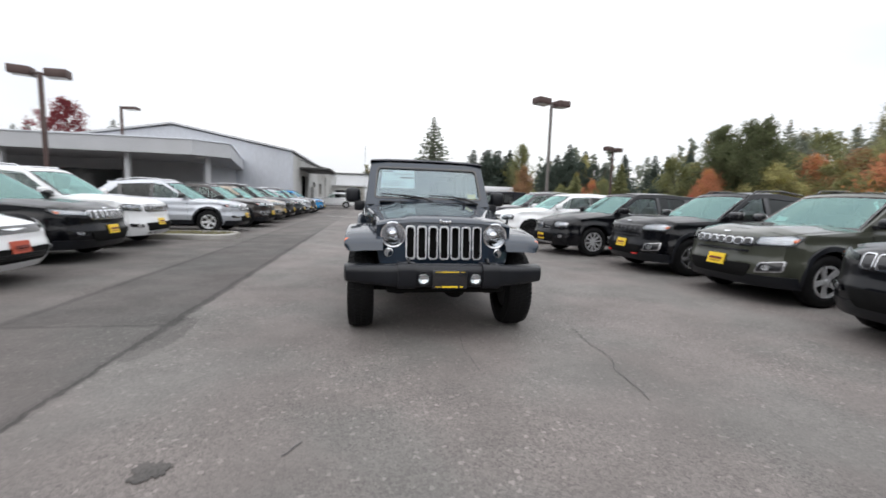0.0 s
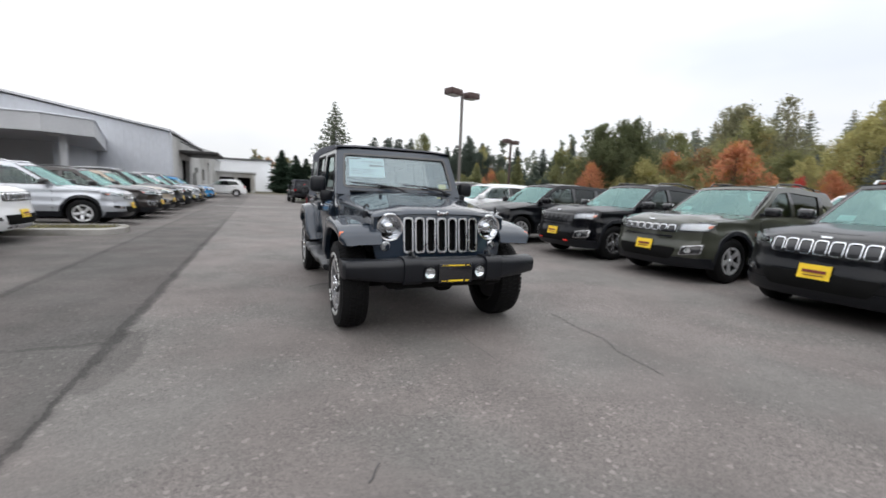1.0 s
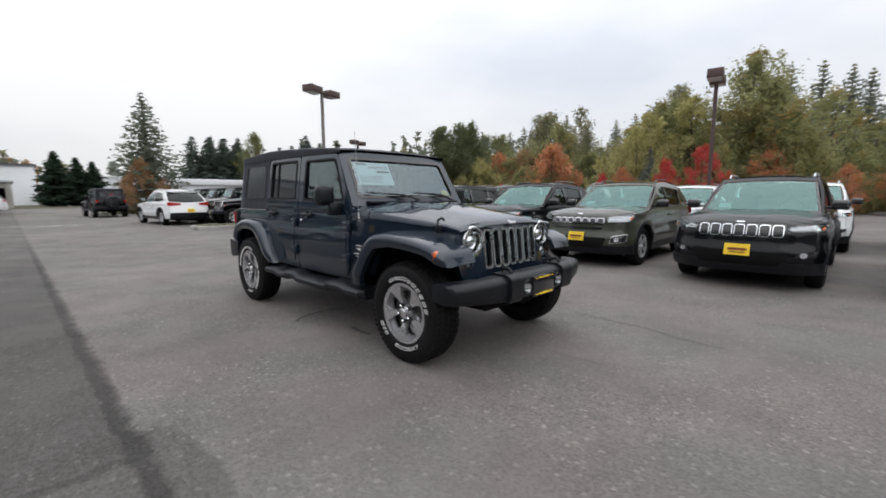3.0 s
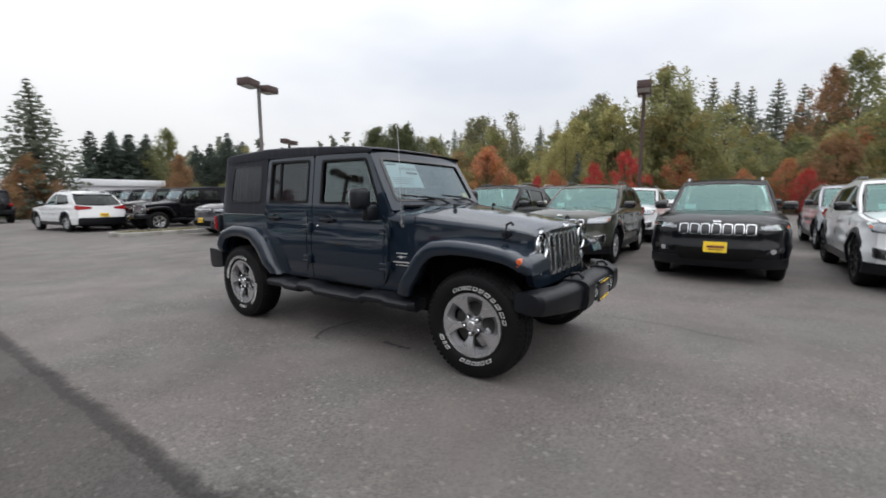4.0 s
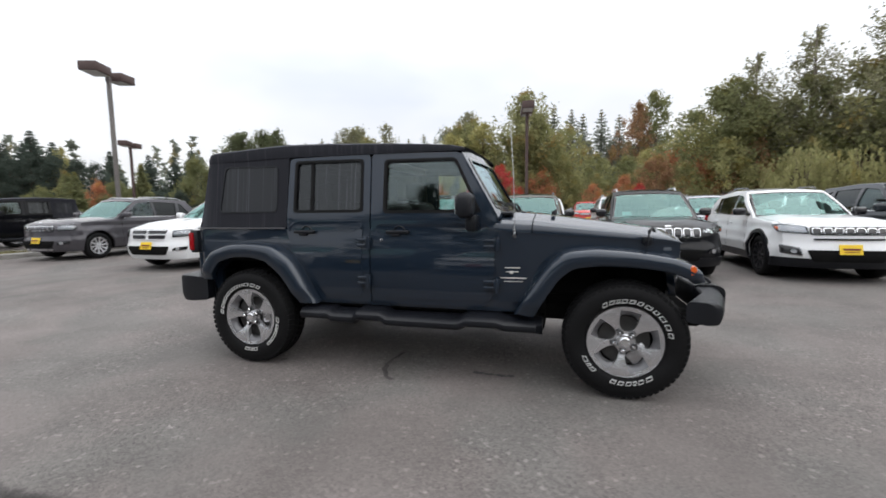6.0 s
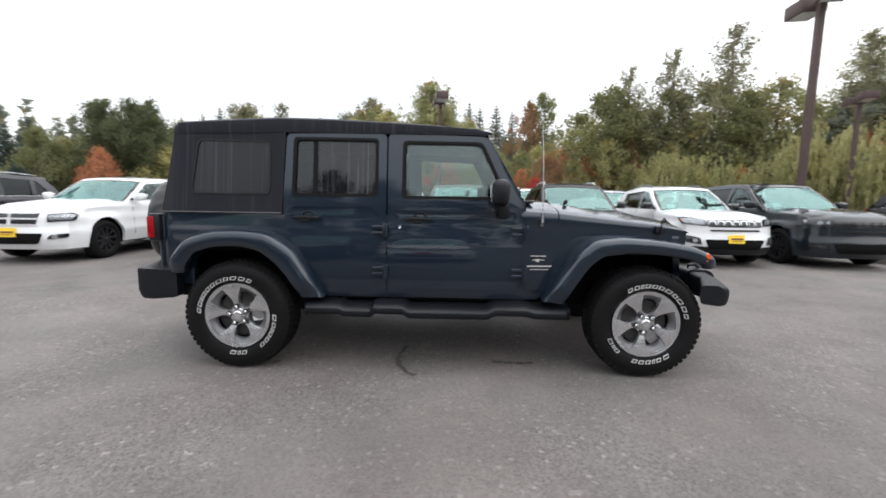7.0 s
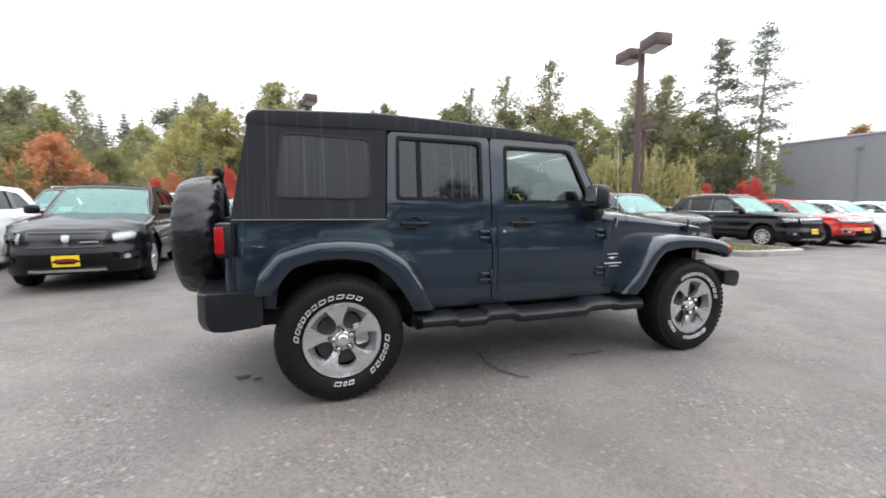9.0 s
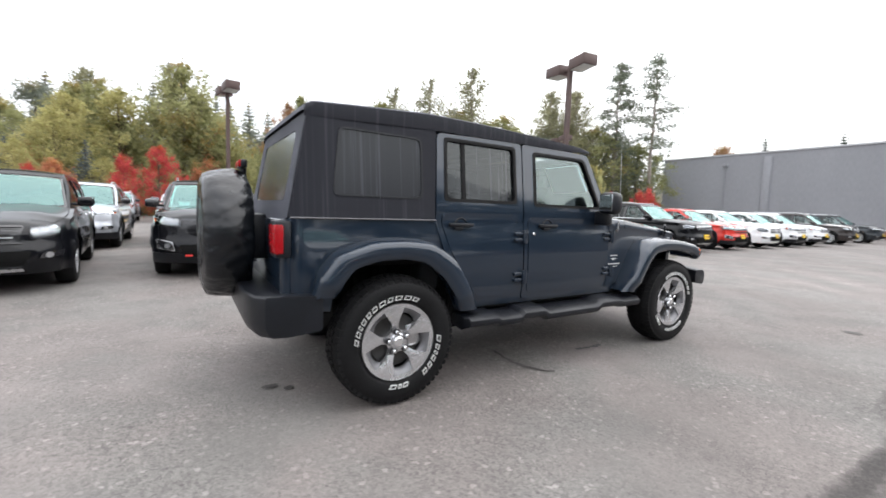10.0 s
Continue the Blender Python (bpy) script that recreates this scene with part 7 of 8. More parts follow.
SUV = {
    "slim": build_suv(4.62, 0.925, 1.67, 2.70, 0.90, 0.97, 1.08, 1.07, 0.80, -0.02, -1.48, -2.02, "five", "seven", "slim", grille_z=0.83, roof_drop=0.10, rails="silver", slot_h=0.082),
    "short": build_suv(4.40, 0.92, 1.64, 2.64, 0.88, 1.00, 1.10, 1.06, 0.72, -0.02, -1.42, -1.92, "five", "seven", "tall", grille_z=0.855, slit="chrome", roof_drop=0.09, slot_h=0.052),
    "short_black": build_suv(4.40, 0.92, 1.64, 2.64, 0.88, 1.00, 1.10, 1.06, 0.72, -0.02, -1.42, -1.92, "black", "seven", "tall", grille_z=0.855, slit="chrome", roof_drop=0.09, slot_h=0.052),
    "short_trail": build_suv(4.40, 0.92, 1.66, 2.64, 0.88, 1.03, 1.11, 1.07, 0.72, -0.02, -1.42, -1.92, "dark", "seven_black", "tall", grille_z=0.865, tow=True, slit="chrome", roof_drop=0.09, slot_h=0.054),
    "large": build_suv(4.82, 0.97, 1.76, 2.915, 0.91, 1.06, 1.17, 1.13, 0.80, 0.05, -1.72, -2.15, "ten", "seven", "block", grille_z=0.885, cladding=False, chrome_sill=True),
    "large_sport": build_suv(4.85, 0.98, 1.74, 2.915, 0.93, 1.06, 1.16, 1.12, 0.80, 0.05, -1.72, -2.15, "black", "seven_black", "block", grille_z=0.875, cladding=False, rails=False, skirt=0.2, smoked=True, slit=True, badge=False, plate=None),
    "long": build_suv(5.08, 0.955, 1.65, 3.04, 0.95, 0.99, 1.14, 1.10, 0.84, 0.12, -2.0, -2.30, "black", "cross", "block", grille_z=0.815, cladding=False, rails=False),
    "crossover": build_suv(4.87, 0.87, 1.65, 2.89, 0.98, 0.92, 1.10, 1.06, 0.86, 0.10, -1.92, -2.22, "ten", "cross", "block", grille_z=0.76, cladding=False, chrome_sill=True, rails=False, badge=False, corner=0.45, lamp_at=0.90),
    "sedan": build_suv(4.88, 0.935, 1.47, 2.74, 1.0, 0.84, 0.98, 0.95, 0.92, 0.05, -1.15, -1.75, "sedan", "wing", "slim", grille_z=0.735, cladding=False, rails=False, badge=False, sill=0.24, arch=0.38, skirt=0.19, plate="plate_red", roof_drop=0.08),
}
CAR_WORDS = {"short_black": "compact utility car on black wheels", "slim": "sport utility car with seven-slot grille", "short": "compact sport utility car", "short_trail": "compact utility car with red hooks",
             "large": "large utility car with chrome trim", "large_sport": "large utility car on black wheels", "long": "long utility car on black wheels", "crossover": "crossover car with crosshair grille", "sedan": "saloon car with winged badge"}
COLOUR_WORDS = {"white": "glossy white", "black": "glossy black", "olive": "olive grey-green", "silver": "metallic silver", "grey": "dark metallic grey", "slate": "dark slate-grey", "red": "bright red", "beige": "metallic beige", "blue": "bright blue", "brown": "dark brown"}


def park(model, colour, x, y, turn, group, where, z=0.0):
    """Parks a car with the middle of its nose at (x, y)."""
    md = SUV[model]
    m = pose(x, y, z, 0, 0, turn) @ pose(-md.xf, 0, 0)
    return md.spawn("parked_car", colour, m, COLOUR_WORDS[colour] + " " + CAR_WORDS[model] + " " + where, "car", group)


random.seed(4)
# row across the aisle, noses towards the off-roader
ROW_A = [("short_black", "white", 4.95, 0.3), ("slim", "black", 4.75, 2.93), ("short", "olive", 5.12, 5.5), ("short_trail", "black", 5.05, 7.85), ("crossover", "black", 4.38, 10.42), ("long", "white", 3.92, 13.4), ("large", "grey", 4.75, 18.25),
         ("large_sport", "slate", 4.9, -2.1)]
for model, colour, x, y in ROW_A:
    park(model, colour, x, y, 180 + random.uniform(-0.8, 0.8) + (5.5 if model == "crossover" else 0), "row across the aisle", "facing the aisle")
# beyond the grassed island of the same row
for model, colour, y in (("large", "black", -7.75), ("short", "red", -10.5), ("long", "white", -13.6), ("short", "white", -16.5), ("slim", "white", -19.4), ("large", "brown", -24.0), ("large", "slate", -29.0)):
    park(model, colour, 5.45, y, 180 + random.uniform(-1, 1), "row beyond the grassed island", "parked in row")
# the row by the workshop, noses to the aisle
for model, colour, x, y in (("sedan", "white", -4.5, 6.2), ("slim", "black", -4.80, 8.75), ("large", "white", -5.08, 11.2), ("slim", "silver", -4.25, 15.3), ("short", "brown", -4.0, 18.0), ("short", "beige", -4.05, 20.6),
                           ("large", "black", -4.1, 23.3), ("slim", "slate", -4.0, 26.0), ("short", "silver", -4.0, 28.6), ("large", "grey", -4.0, 31.2), ("short", "blue", -3.7, 33.8)):
    park(model, colour, x, y, random.uniform(-1, 1), "row by the workshop", "parked in row")
# second row behind the first
for model, colour, x, y in (("slim", "silver", 10.0, 10.6), ("short", "white", 10.0, 5.4), ("slim", "white", 10.2, 2.7), ("large", "grey", 10.1, 8.0), ("short", "silver", 10.1, 0.1), ("long", "white", 10.0, -2.6), ("large", "brown", 10.2, 13.3), ("slim", "black", 10.1, 15.9), ("short", "grey", 10.2, 18.6)):
    park(model, colour, x, y, 180 + random.uniform(-1, 1), "second row", "in second row")
for model, colour, x, y in (("short", "white", 24.0, 8.6), ("slim", "silver", 24.0, 11.4), ("large", "white", 24.2, 5.8), ("short", "red", 24.0, 3.1), ("long", "black", 24.0, 14.0)):
    park(model, colour, x, y, 180, "far row", "at the lot's back")
# at the far end of the aisle
park("slim", "white", 3.2, 28.4, 96, "", "seen from behind")
park("large", "white", -6.9, 51.0, 180, "", "before the annex")
off_roader.spawn("off_road_car", "black", pose(2.35, 38.0, 0, 0, 0, 93), "black four-door off-road car with a spare wheel, far up the aisle", "car", "off-road cars up the aisle", ("sidewall_mark", "lug_nut", "badge_bar"))
for i, y in enumerate((22.9, 25.6, 28.3, 31.0)):
    off_roader.spawn("off_road_car", ("black", "brown", "slate", "black")[i], pose(6.4, y, 0, 0, 0, 180), "dark four-door off-road car parked past the kerb island", "car", "off-road cars past the island", ("sidewall_mark", "tread", "lug_nut", "badge_bar"))


# ---- trees ----
def leaf_cards(vs, fs, rnd, p, size, up=0.0, long=1.0, dirv=None):
    """One small leafy spray: two crossed, bent cards."""
    a = rnd.uniform(0, 6.283)
    d = Vector((math.cos(a), math.sin(a), rnd.uniform(-0.6, 0.6) + up)).normalized() if dirv is None else dirv
    u = d.cross(Vector((rnd.uniform(-1, 1), rnd.uniform(-1, 1), rnd.uniform(-0.3, 1)))).normalized()
    s = size * rnd.uniform(0.6, 1.3)
    k = len(vs)
    n = d.cross(u)
    vs += [(p - u * s * 0.5)[:], (p + d * s * long * 0.5 - u * s * 0.1 + n * s * 0.15)[:], (p + d * s * long)[:], (p + u * s * 0.5 + n * s * 0.1)[:]]
    fs.append((k, k + 1, k + 2, k + 3))


def trunk_mesh(rnd, h, r, limbs, lean=0.0):
    bm = bmesh.new()
    n = 7
    path = [Vector((lean * h * (i / n) ** 2 + rnd.uniform(-1, 1) * r * 0.4, rnd.uniform(-1, 1) * r * 0.4, h * i / n)) for i in range(n + 1)]
    tube(bm, path, [r * (1 - 0.9 * i / n) + 0.01 for i in range(n + 1)], 7)
    for a, b, q in limbs:
        mid = a.lerp(b, 0.5) + Vector((0, 0, 0.06 * (b - a).length))
        tube(bm, [a, mid, b], [q, q * 0.6, q * 0.15], 5)
    return finish(bm, "trunk", 60)


def conifer_meshes(seed, h=10.0, r=2.1, bare=0.08, dense=1.0, droop=0.25, size=0.34):
    rnd = random.Random(seed)
    limbs, vs, fs = [], [], []
    layers = int(h * 3.2)
    for i in range(layers):
        f = i / (layers - 1)
        z = lerp(bare * h, h * 0.985, f)
        rad = r * (1 - f) ** 0.85 * rnd.uniform(0.72, 1.12) + 0.08
        k = rnd.randint(5, 7)
        a0 = rnd.uniform(0, 6.28)
        for j in range(k):
            a = a0 + 6.283 * j / k + rnd.uniform(-0.25, 0.25)
            q = rad * rnd.uniform(0.7, 1.1)
            d = Vector((math.cos(a), math.sin(a), -droop + 0.5 * f))
            base = Vector((0, 0, z))
            if rnd.random() < 0.35:
                limbs.append((base, base + d * q, 0.03))
            m = max(2, int(q * 7 * dense))
            for c in range(m):
                g = (c + rnd.random()) / m
                p = base + d * q * g + Vector((rnd.uniform(-1, 1), rnd.uniform(-1, 1), rnd.uniform(-0.7, 0.5))) * 0.13 * (0.5 + q * 0.4)
                leaf_cards(vs, fs, rnd, p, size * (0.6 + 0.5 * (1 - f)), -0.15, 1.3)
    return trunk_mesh(rnd, h * 0.97, h * 0.016 + 0.03, limbs), raw_mesh("crown", vs, fs)


def broad_meshes(seed, h=9.0, r=3.0, foot=0.12, size=0.36, count=2600, n=95):
    """A leafy tree: limbs to many small clumps on an uneven crown, each a cloud of small sprays."""
    rnd = random.Random(seed)
    limbs, vs, fs = [], [], []
    clumps = []
    lobes = [(rnd.uniform(0, 6.283), rnd.uniform(0.25, 0.8), rnd.uniform(0.6, 1.12)) for _ in range(7)]
    for i in range(n):
        f = (i + rnd.random()) / n
        a = rnd.uniform(0, 6.283)
        bulge = sum(w * max(0, math.cos(a - la)) ** 3 * math.exp(-((f - lf) / 0.22) ** 2) for la, lf, w in lobes)
        wide = math.sin(math.pi * min(1, f * 0.80 + 0.17)) ** 0.8 * (0.70 + 0.42 * min(1.2, bulge))
        z = lerp(foot * h + 0.03 * h, h * 0.95, f)
        q = r * wide * math.sqrt(rnd.uniform(0.10, 1.0))
        c = Vector((q * math.cos(a), q * math.sin(a), z))
        s = r * rnd.uniform(0.12, 0.27) * (1 - 0.40 * f)
        clumps.append((c, s))
        if i % 2 == 0:
            limbs.append((Vector((0, 0, max(foot * h, z - q * rnd.uniform(0.6, 1.3)))), c, 0.02 + 0.006 * h * (1 - f)))
    per = count // n
    for c, s in clumps:
        for j in range(per):
            v = Vector((rnd.gauss(0, 1), rnd.gauss(0, 1), rnd.gauss(0, 0.9))) * s * 0.62
            leaf_cards(vs, fs, rnd, c + v, size, 0.1)
    return trunk_mesh(rnd, h * 0.9, h * 0.014 + 0.05, limbs), raw_mesh("crown", vs, fs)


def poplar_meshes(seed, h=10.0, r=1.9, limbs_n=70, low=0.14, size=0.14, fill=21):
    """A tapering tree of steep limbs and twigs, leafy low down and thin at the top."""
    rnd = random.Random(seed)
    limbs, vs, fs = [], [], []
    for i in range(limbs_n):
        f = ((i + rnd.random()) / limbs_n) ** 1.1
        base = Vector((0, 0, lerp(low, 0.93, f) * h))
        a, steep = rnd.uniform(0, 6.283), rnd.uniform(0.45, 1.0)
        d = Vector((math.cos(a) * math.sin(steep), math.sin(a) * math.sin(steep), math.cos(steep)))
        long = (r * 1.6 * (1 - f) ** 0.75 + 0.40) * rnd.uniform(0.55, 1.1)
        limbs.append((base, base + d * long, 0.024 * (1.2 - f)))
        twigs = [(base, d, long)]
        for k in range(2):
            e = (d + Vector((rnd.uniform(-0.6, 0.6), rnd.uniform(-0.6, 0.6), rnd.uniform(-0.1, 0.5)))).normalized()
            start = base + d * long * rnd.uniform(0.25, 0.6)
            twigs.append((start, e, long * rnd.uniform(0.35, 0.6)))
            limbs.append((start, start + e * twigs[-1][2], 0.011))
        for start, e, reach in twigs:
            for c in range(int(5 + fill * reach * (1.1 - 0.35 * f))):
                g = rnd.uniform(0.2, 1.08)
                p = start + e * reach * g + Vector((rnd.gauss(0, 1), rnd.gauss(0, 1), rnd.gauss(0, 1))) * (0.06 + 0.07 * reach)
                leaf_cards(vs, fs, rnd, p, size, 0.1)
    return trunk_mesh(rnd, h * 0.97, h * 0.011 + 0.03, limbs), raw_mesh("crown", vs, fs)


def willow_meshes(seed, h=7.0, r=3.4):
    rnd = random.Random(seed)
    limbs, vs, fs = [], [], []
    domes = [(0.0, 0.0, 0.55 * r, h)]
    for k in range(6):
        b, e = 6.283 * k / 6 + rnd.uniform(-0.4, 0.4), r * rnd.uniform(0.35, 0.68)
        domes.append((e * math.cos(b), e * math.sin(b), r * rnd.uniform(0.28, 0.45), h * rnd.uniform(0.62, 0.9)))
    for i in range(330):
        cx, cy, rd, hd = domes[i % 7]
        a, q = rnd.uniform(0, 6.283), rd * math.sqrt(rnd.uniform(0.02, 1))
        z = hd * (1 - 0.38 * (q / rd) ** 2) * rnd.uniform(0.90, 1.0)
        p = Vector((cx + q * math.cos(a), cy + q * math.sin(a), z))
        a = math.atan2(p.y, p.x)
        if i % 10 == 0:
            limbs.append((Vector((0, 0, h * 0.3)), p, 0.07))
        length = z * rnd.uniform(0.5, 1.0)
        m = int(length * 4.2)
        sway = Vector((math.cos(a), math.sin(a), 0)) * 0.10
        for c in range(m):
            g = c / m
            w = p + sway * math.sqrt(g) * length * 0.5 + Vector((rnd.uniform(-0.10, 0.10), rnd.uniform(-0.10, 0.10), -length * g))
            leaf_cards(vs, fs, rnd, w, 0.165, 0, 2.6, Vector((rnd.uniform(-0.25, 0.25), rnd.uniform(-0.25, 0.25), -1)).normalized())
    return trunk_mesh(rnd, h * 0.6, 0.22, limbs), raw_mesh("crown", vs, fs)


def pine_meshes(seed, h=20.0):
    """A tall pine: a bare stem, then flat uneven pads of needles on crooked limbs."""
    rnd = random.Random(seed)
    limbs, vs, fs = [], [], []
    low, count = (0.46, 40) if seed == 41 else (0.20, 84)
    for i in range(count):
        f = low + (1.0 - low) * (i + rnd.random()) / count
        a = rnd.uniform(0, 6.283)
        q = 3.0 * min(1.0, (1.08 - f) / 0.45) ** 0.7 * rnd.uniform(0.35, 1.1)
        z = h * f
        c = Vector((q * math.cos(a), q * math.sin(a), z + q * rnd.uniform(-0.15, 0.25)))
        limbs.append((Vector((0, 0, z - 0.3)), c, 0.05))
        pad = 0.45 + 0.32 * q
        for j in range(int(46 + 60 * pad)):
            v = Vector((rnd.gauss(0, 1), rnd.gauss(0, 1), 0)) * pad * 0.5
            p = c.lerp(Vector((0, 0, z - 0.2)), rnd.random() ** 2 * 0.7) + v + Vector((0, 0, rnd.gauss(0, 0.16) - 0.10 * v.length))
            leaf_cards(vs, fs, rnd, p, 0.21, 0.2)
    return trunk_mesh(rnd, h, 0.26, limbs), raw_mesh("crown", vs, fs)


TREES = {
    "fir": [conifer_meshes(s, 10, 3.1, 0.04, 2.3, 0.2, 0.27) for s in (1, 2)],
    "spruce": [conifer_meshes(3, 10, 2.6, 0.02, 1.3, 0.1)],
    "cypress": [conifer_meshes(4, 10, 2.0, 0.01, 3.0, -0.5, 0.46)],
    "dark": [conifer_meshes(s, 10, 2.8, 0.05, 1.5, 0.2, 0.42) for s in (5, 6)],
    "broad": [broad_meshes(s, 10, 3.6, 0.10, 0.215, 6800) for s in (11, 12, 13)],
    "shrub": [broad_meshes(s, 10, 6.0, 0.02, 0.36, 7000) for s in (14, 15, 16)],
    "cottonwood": [poplar_meshes(s, 10.0, 3.0, 86, 0.07, 0.19, 24) for s in (24, 25)],
    "poplar": [poplar_meshes(s) for s in (21, 22, 23)],
    "willow": [willow_meshes(s) for s in (31, 32)],
    "pine": [pine_meshes(s) for s in (41, 42)],
}
BASE_H = {"willow": 7.0, "pine": 20.0}
tree_rnd = random.Random(77)


def tree(kind, leaf_key, x, y, h, label, wide=1.0, bark="bark", group="trees behind the lot"):
    variants = TREES[kind]
    trunk, crown = variants[tree_rnd.randrange(len(variants))]
    s = h / BASE_H.get(kind, 10.0)
    m = Matrix.LocRotScale((x, y, -0.05), Euler((0, 0, tree_rnd.uniform(0, 6.28))), (s * wide, s * wide, s))
    root = thing("tree", m, label, "tree", group)
    place("trunk", trunk, M[bark], root)
    place("crown", crown, M[leaf_key], root)
    return root


tree("fir", "leaf_fir", 5.93, 42.8, 9.6, "tall lone fir with a rusty lower side", 1.2, group="trees up the aisle")
tree("shrub", "leaf_rust", 5.2, 41.4, 4.2, "rust-brown shrub at the foot of the fir", 0.6, group="trees up the aisle")
for tx, ty, th in [(43.3, 29.6, 11.5), (45.3, 25.3, 12.1), (46.1, 15.4, 13.0), (46.8, 9.2, 14.9), (39.6, -11.0, 14.6), (38.1, -14.4, 15.8), (35.9, -18.4, 17.3), (32.1, -26.5, 15.2), (30.2, -28.5, 15.2), (47.0, 15.5, 13.2), (34.3, -28.5, 15.9), (32.2, -30.4, 16.1)]:
    tree("poplar", "leaf_poplar", tx, ty, th, "tall thin poplar with sparse autumn leaves", 1.0, "bark_pale")
tree("broad", "leaf_hazed", 66.0, 22.9, 14.8, "dull green tree on the far slope", 0.9, "bark")
for tx, ty, th in [(40.1, -82.2, 15.9), (-1.1, 121.4, 9.3), (1.2, 121.4, 8.9)]:
    tree("broad", "leaf_rust", tx, ty, th, "broad autumn tree on the far slope", 0.9, "bark")
for tx, ty, th in [(32.2, 35.7, 9.4), (33.6, 33.9, 9.8), (31.2, 34.1, 9.2), (33.0, 31.9, 9.5), (34.5, 33.3, 9.4)]:
    tree("cottonwood", "leaf_deep", tx, ty, th, "deep green tapering tree behind the lot", 0.85, "bark")
tree("broad", "leaf_green", 80.4, -11.2, 22.0, "tall round green tree on the far slope", 0.66, "bark")
tree("broad", "leaf_rust", 79.0, -8.2, 20.0, "rust-brown side of a round far tree", 0.55, "bark")
for tx, ty, th, tl in ((40.7, 8.2, 13.4, "leaf_olive"), (41.4, 6.8, 11.0, "leaf_olive"), (43.7, 14.3, 11.6, "leaf_olive"), (42.7, 27.9, 11.5, "leaf_poplar"), (42.1, 15.6, 10.6, "leaf_olive"), (40.2, 25.4, 9.6, "leaf_olive"), (39.0, -9.6, 12.6, "leaf_green")):
    tree("cottonwood", tl, tx, ty, th, "tapering cottonwood, leafy below and thin on top", 0.95, "bark_pale")
for tx, ty, th in [(41.3, 12.4, 8.2), (39.4, 5.4, 8.0), (57.0, 3.7, 12.4)]:
    tree("broad", "leaf_olive", tx, ty, th, "olive-green autumn tree behind the lot", 0.8, "bark")
for tx, ty, th in [(36.8, 15.8, 7.3), (38.4, 15.3, 9.0), (40.9, 12.6, 10.4)]:
    tree("broad", "leaf_yellow", tx, ty, th, "yellowing autumn tree behind the lot", 0.9, "bark")
for tx, ty, th in [(27.4, -31.7, 17.6), (24.5, -33.7, 17.9)]:
    tree("pine", "leaf_fir", tx, ty, th, "tall pine with a bare lower trunk", 1.0, "bark_pale")
for tx, ty, th in [(38.1, -93.9, 18.1), (26.9, -97.7, 18.2), (-65.4, 94.6, 13.9), (-67.0, 93.4, 13.1), (-51.9, 97.0, 15.5), (18.7, 67.5, 9.9)]:
    tree("fir", "leaf_dark_fir", tx, ty, th, "distant dark fir above the roofs", 1.0, "bark")
for tx, ty, th in [(27.3, -9.3, 5.4), (26.9, -12.0, 4.9), (20.2, -16.1, 6.1), (22.6, -15.1, 6.2)]:
    tree("willow", "leaf_willow", tx, ty, th, "yellow-green weeping willow behind the cars", 1.15, "bark")
for tx, ty, th in [(29.4, 15.6, 4.2), (30.2, 11.4, 5.4), (27.0, 32.5, 3.2), (33.0, 27.6, 3.5), (31.7, -17.4, 5.6), (35.1, 14.0, 3.4), (40.4, -4.4, 4.0)]:
    tree("shrub", "leaf_red", tx, ty, th * 0.72, "bright red maple shrub", 0.45, "bark")
for tx, ty, th in [(31.6, 15.0, 3.9), (28.5, 32.5, 5.2), (36.5, 42.1, 5.9), (33.4, 15.6, 3.4), (22.1, 40.3, 4.2)]:
    tree("shrub", "leaf_orange", tx, ty, th * 0.9, "orange autumn shrub behind the cars", 0.55, "bark")
for tx, ty, th in [(34.2, 13.8, 5.1), (36.3, 18.2, 5.1)]:
    tree("spruce", "leaf_blue", tx, ty, th, "blue-grey spruce behind the lot", 1.1, "bark")
for tx, ty, th in [(39.4, -8.6, 11.9), (36.2, -33.8, 12.7)]:
    tree("broad", "leaf_green", tx, ty, th, "large dark leafy tree behind the lot", 1.0, "bark")
tree("cottonwood", "leaf_rust", 17.2, 47.2, 5.9, "rust-brown small tree behind the lot", 0.75, "bark")
tree("cottonwood", "leaf_green", 20.1, 56.3, 9.7, "tall tapering green tree behind the office", 0.72, "bark")
for tx, ty, th in [(14.0, 59.6, 8.6), (15.6, 59.2, 8.3), (17.0, 58.6, 8.4), (18.3, 58.0, 7.8)]:
    tree("dark", "leaf_dark_fir", tx, ty, th, "dense dark fir behind the office", 1.5, "bark")
for tx, ty, th in [(23.0, 55.1, 6.9), (24.3, 54.4, 6.7), (25.5, 53.7, 7.2), (27.0, 52.9, 7.3), (28.4, 52.0, 6.9), (29.6, 51.2, 6.6)]:
    tree("broad", "leaf_dark_fir", tx, ty, th, "dark evergreen tree behind the lot", 0.8, "bark")
tree("broad", "leaf_yellow", 28.0, 53.6, 8.2, "yellow-green tree behind the evergreens", 0.5, "bark")
tree("cypress", "leaf_olive", 22.2, 44.2, 4.9, "small cone-shaped olive tree", 1.3, "bark")
for tx, ty, th in [(16.7, 62.0, 9.0), (18.4, 61.4, 8.9), (20.4, 62.8, 8.6), (29.6, 60.6, 9.6), (27.7, 61.7, 8.8), (31.2, 59.7, 9.3)]:
    tree("dark", "leaf_dark_fir", tx, ty, th, "dense dark fir behind the office", 1.5, "bark")
for tx, ty, th in [(20.7, 41.5, 4.5), (19.7, 39.3, 4.4), (23.3, 37.3, 5.3)]:
    tree("cypress", "leaf_green", tx, ty, th, "small cone-shaped green tree", 1.2, "bark")
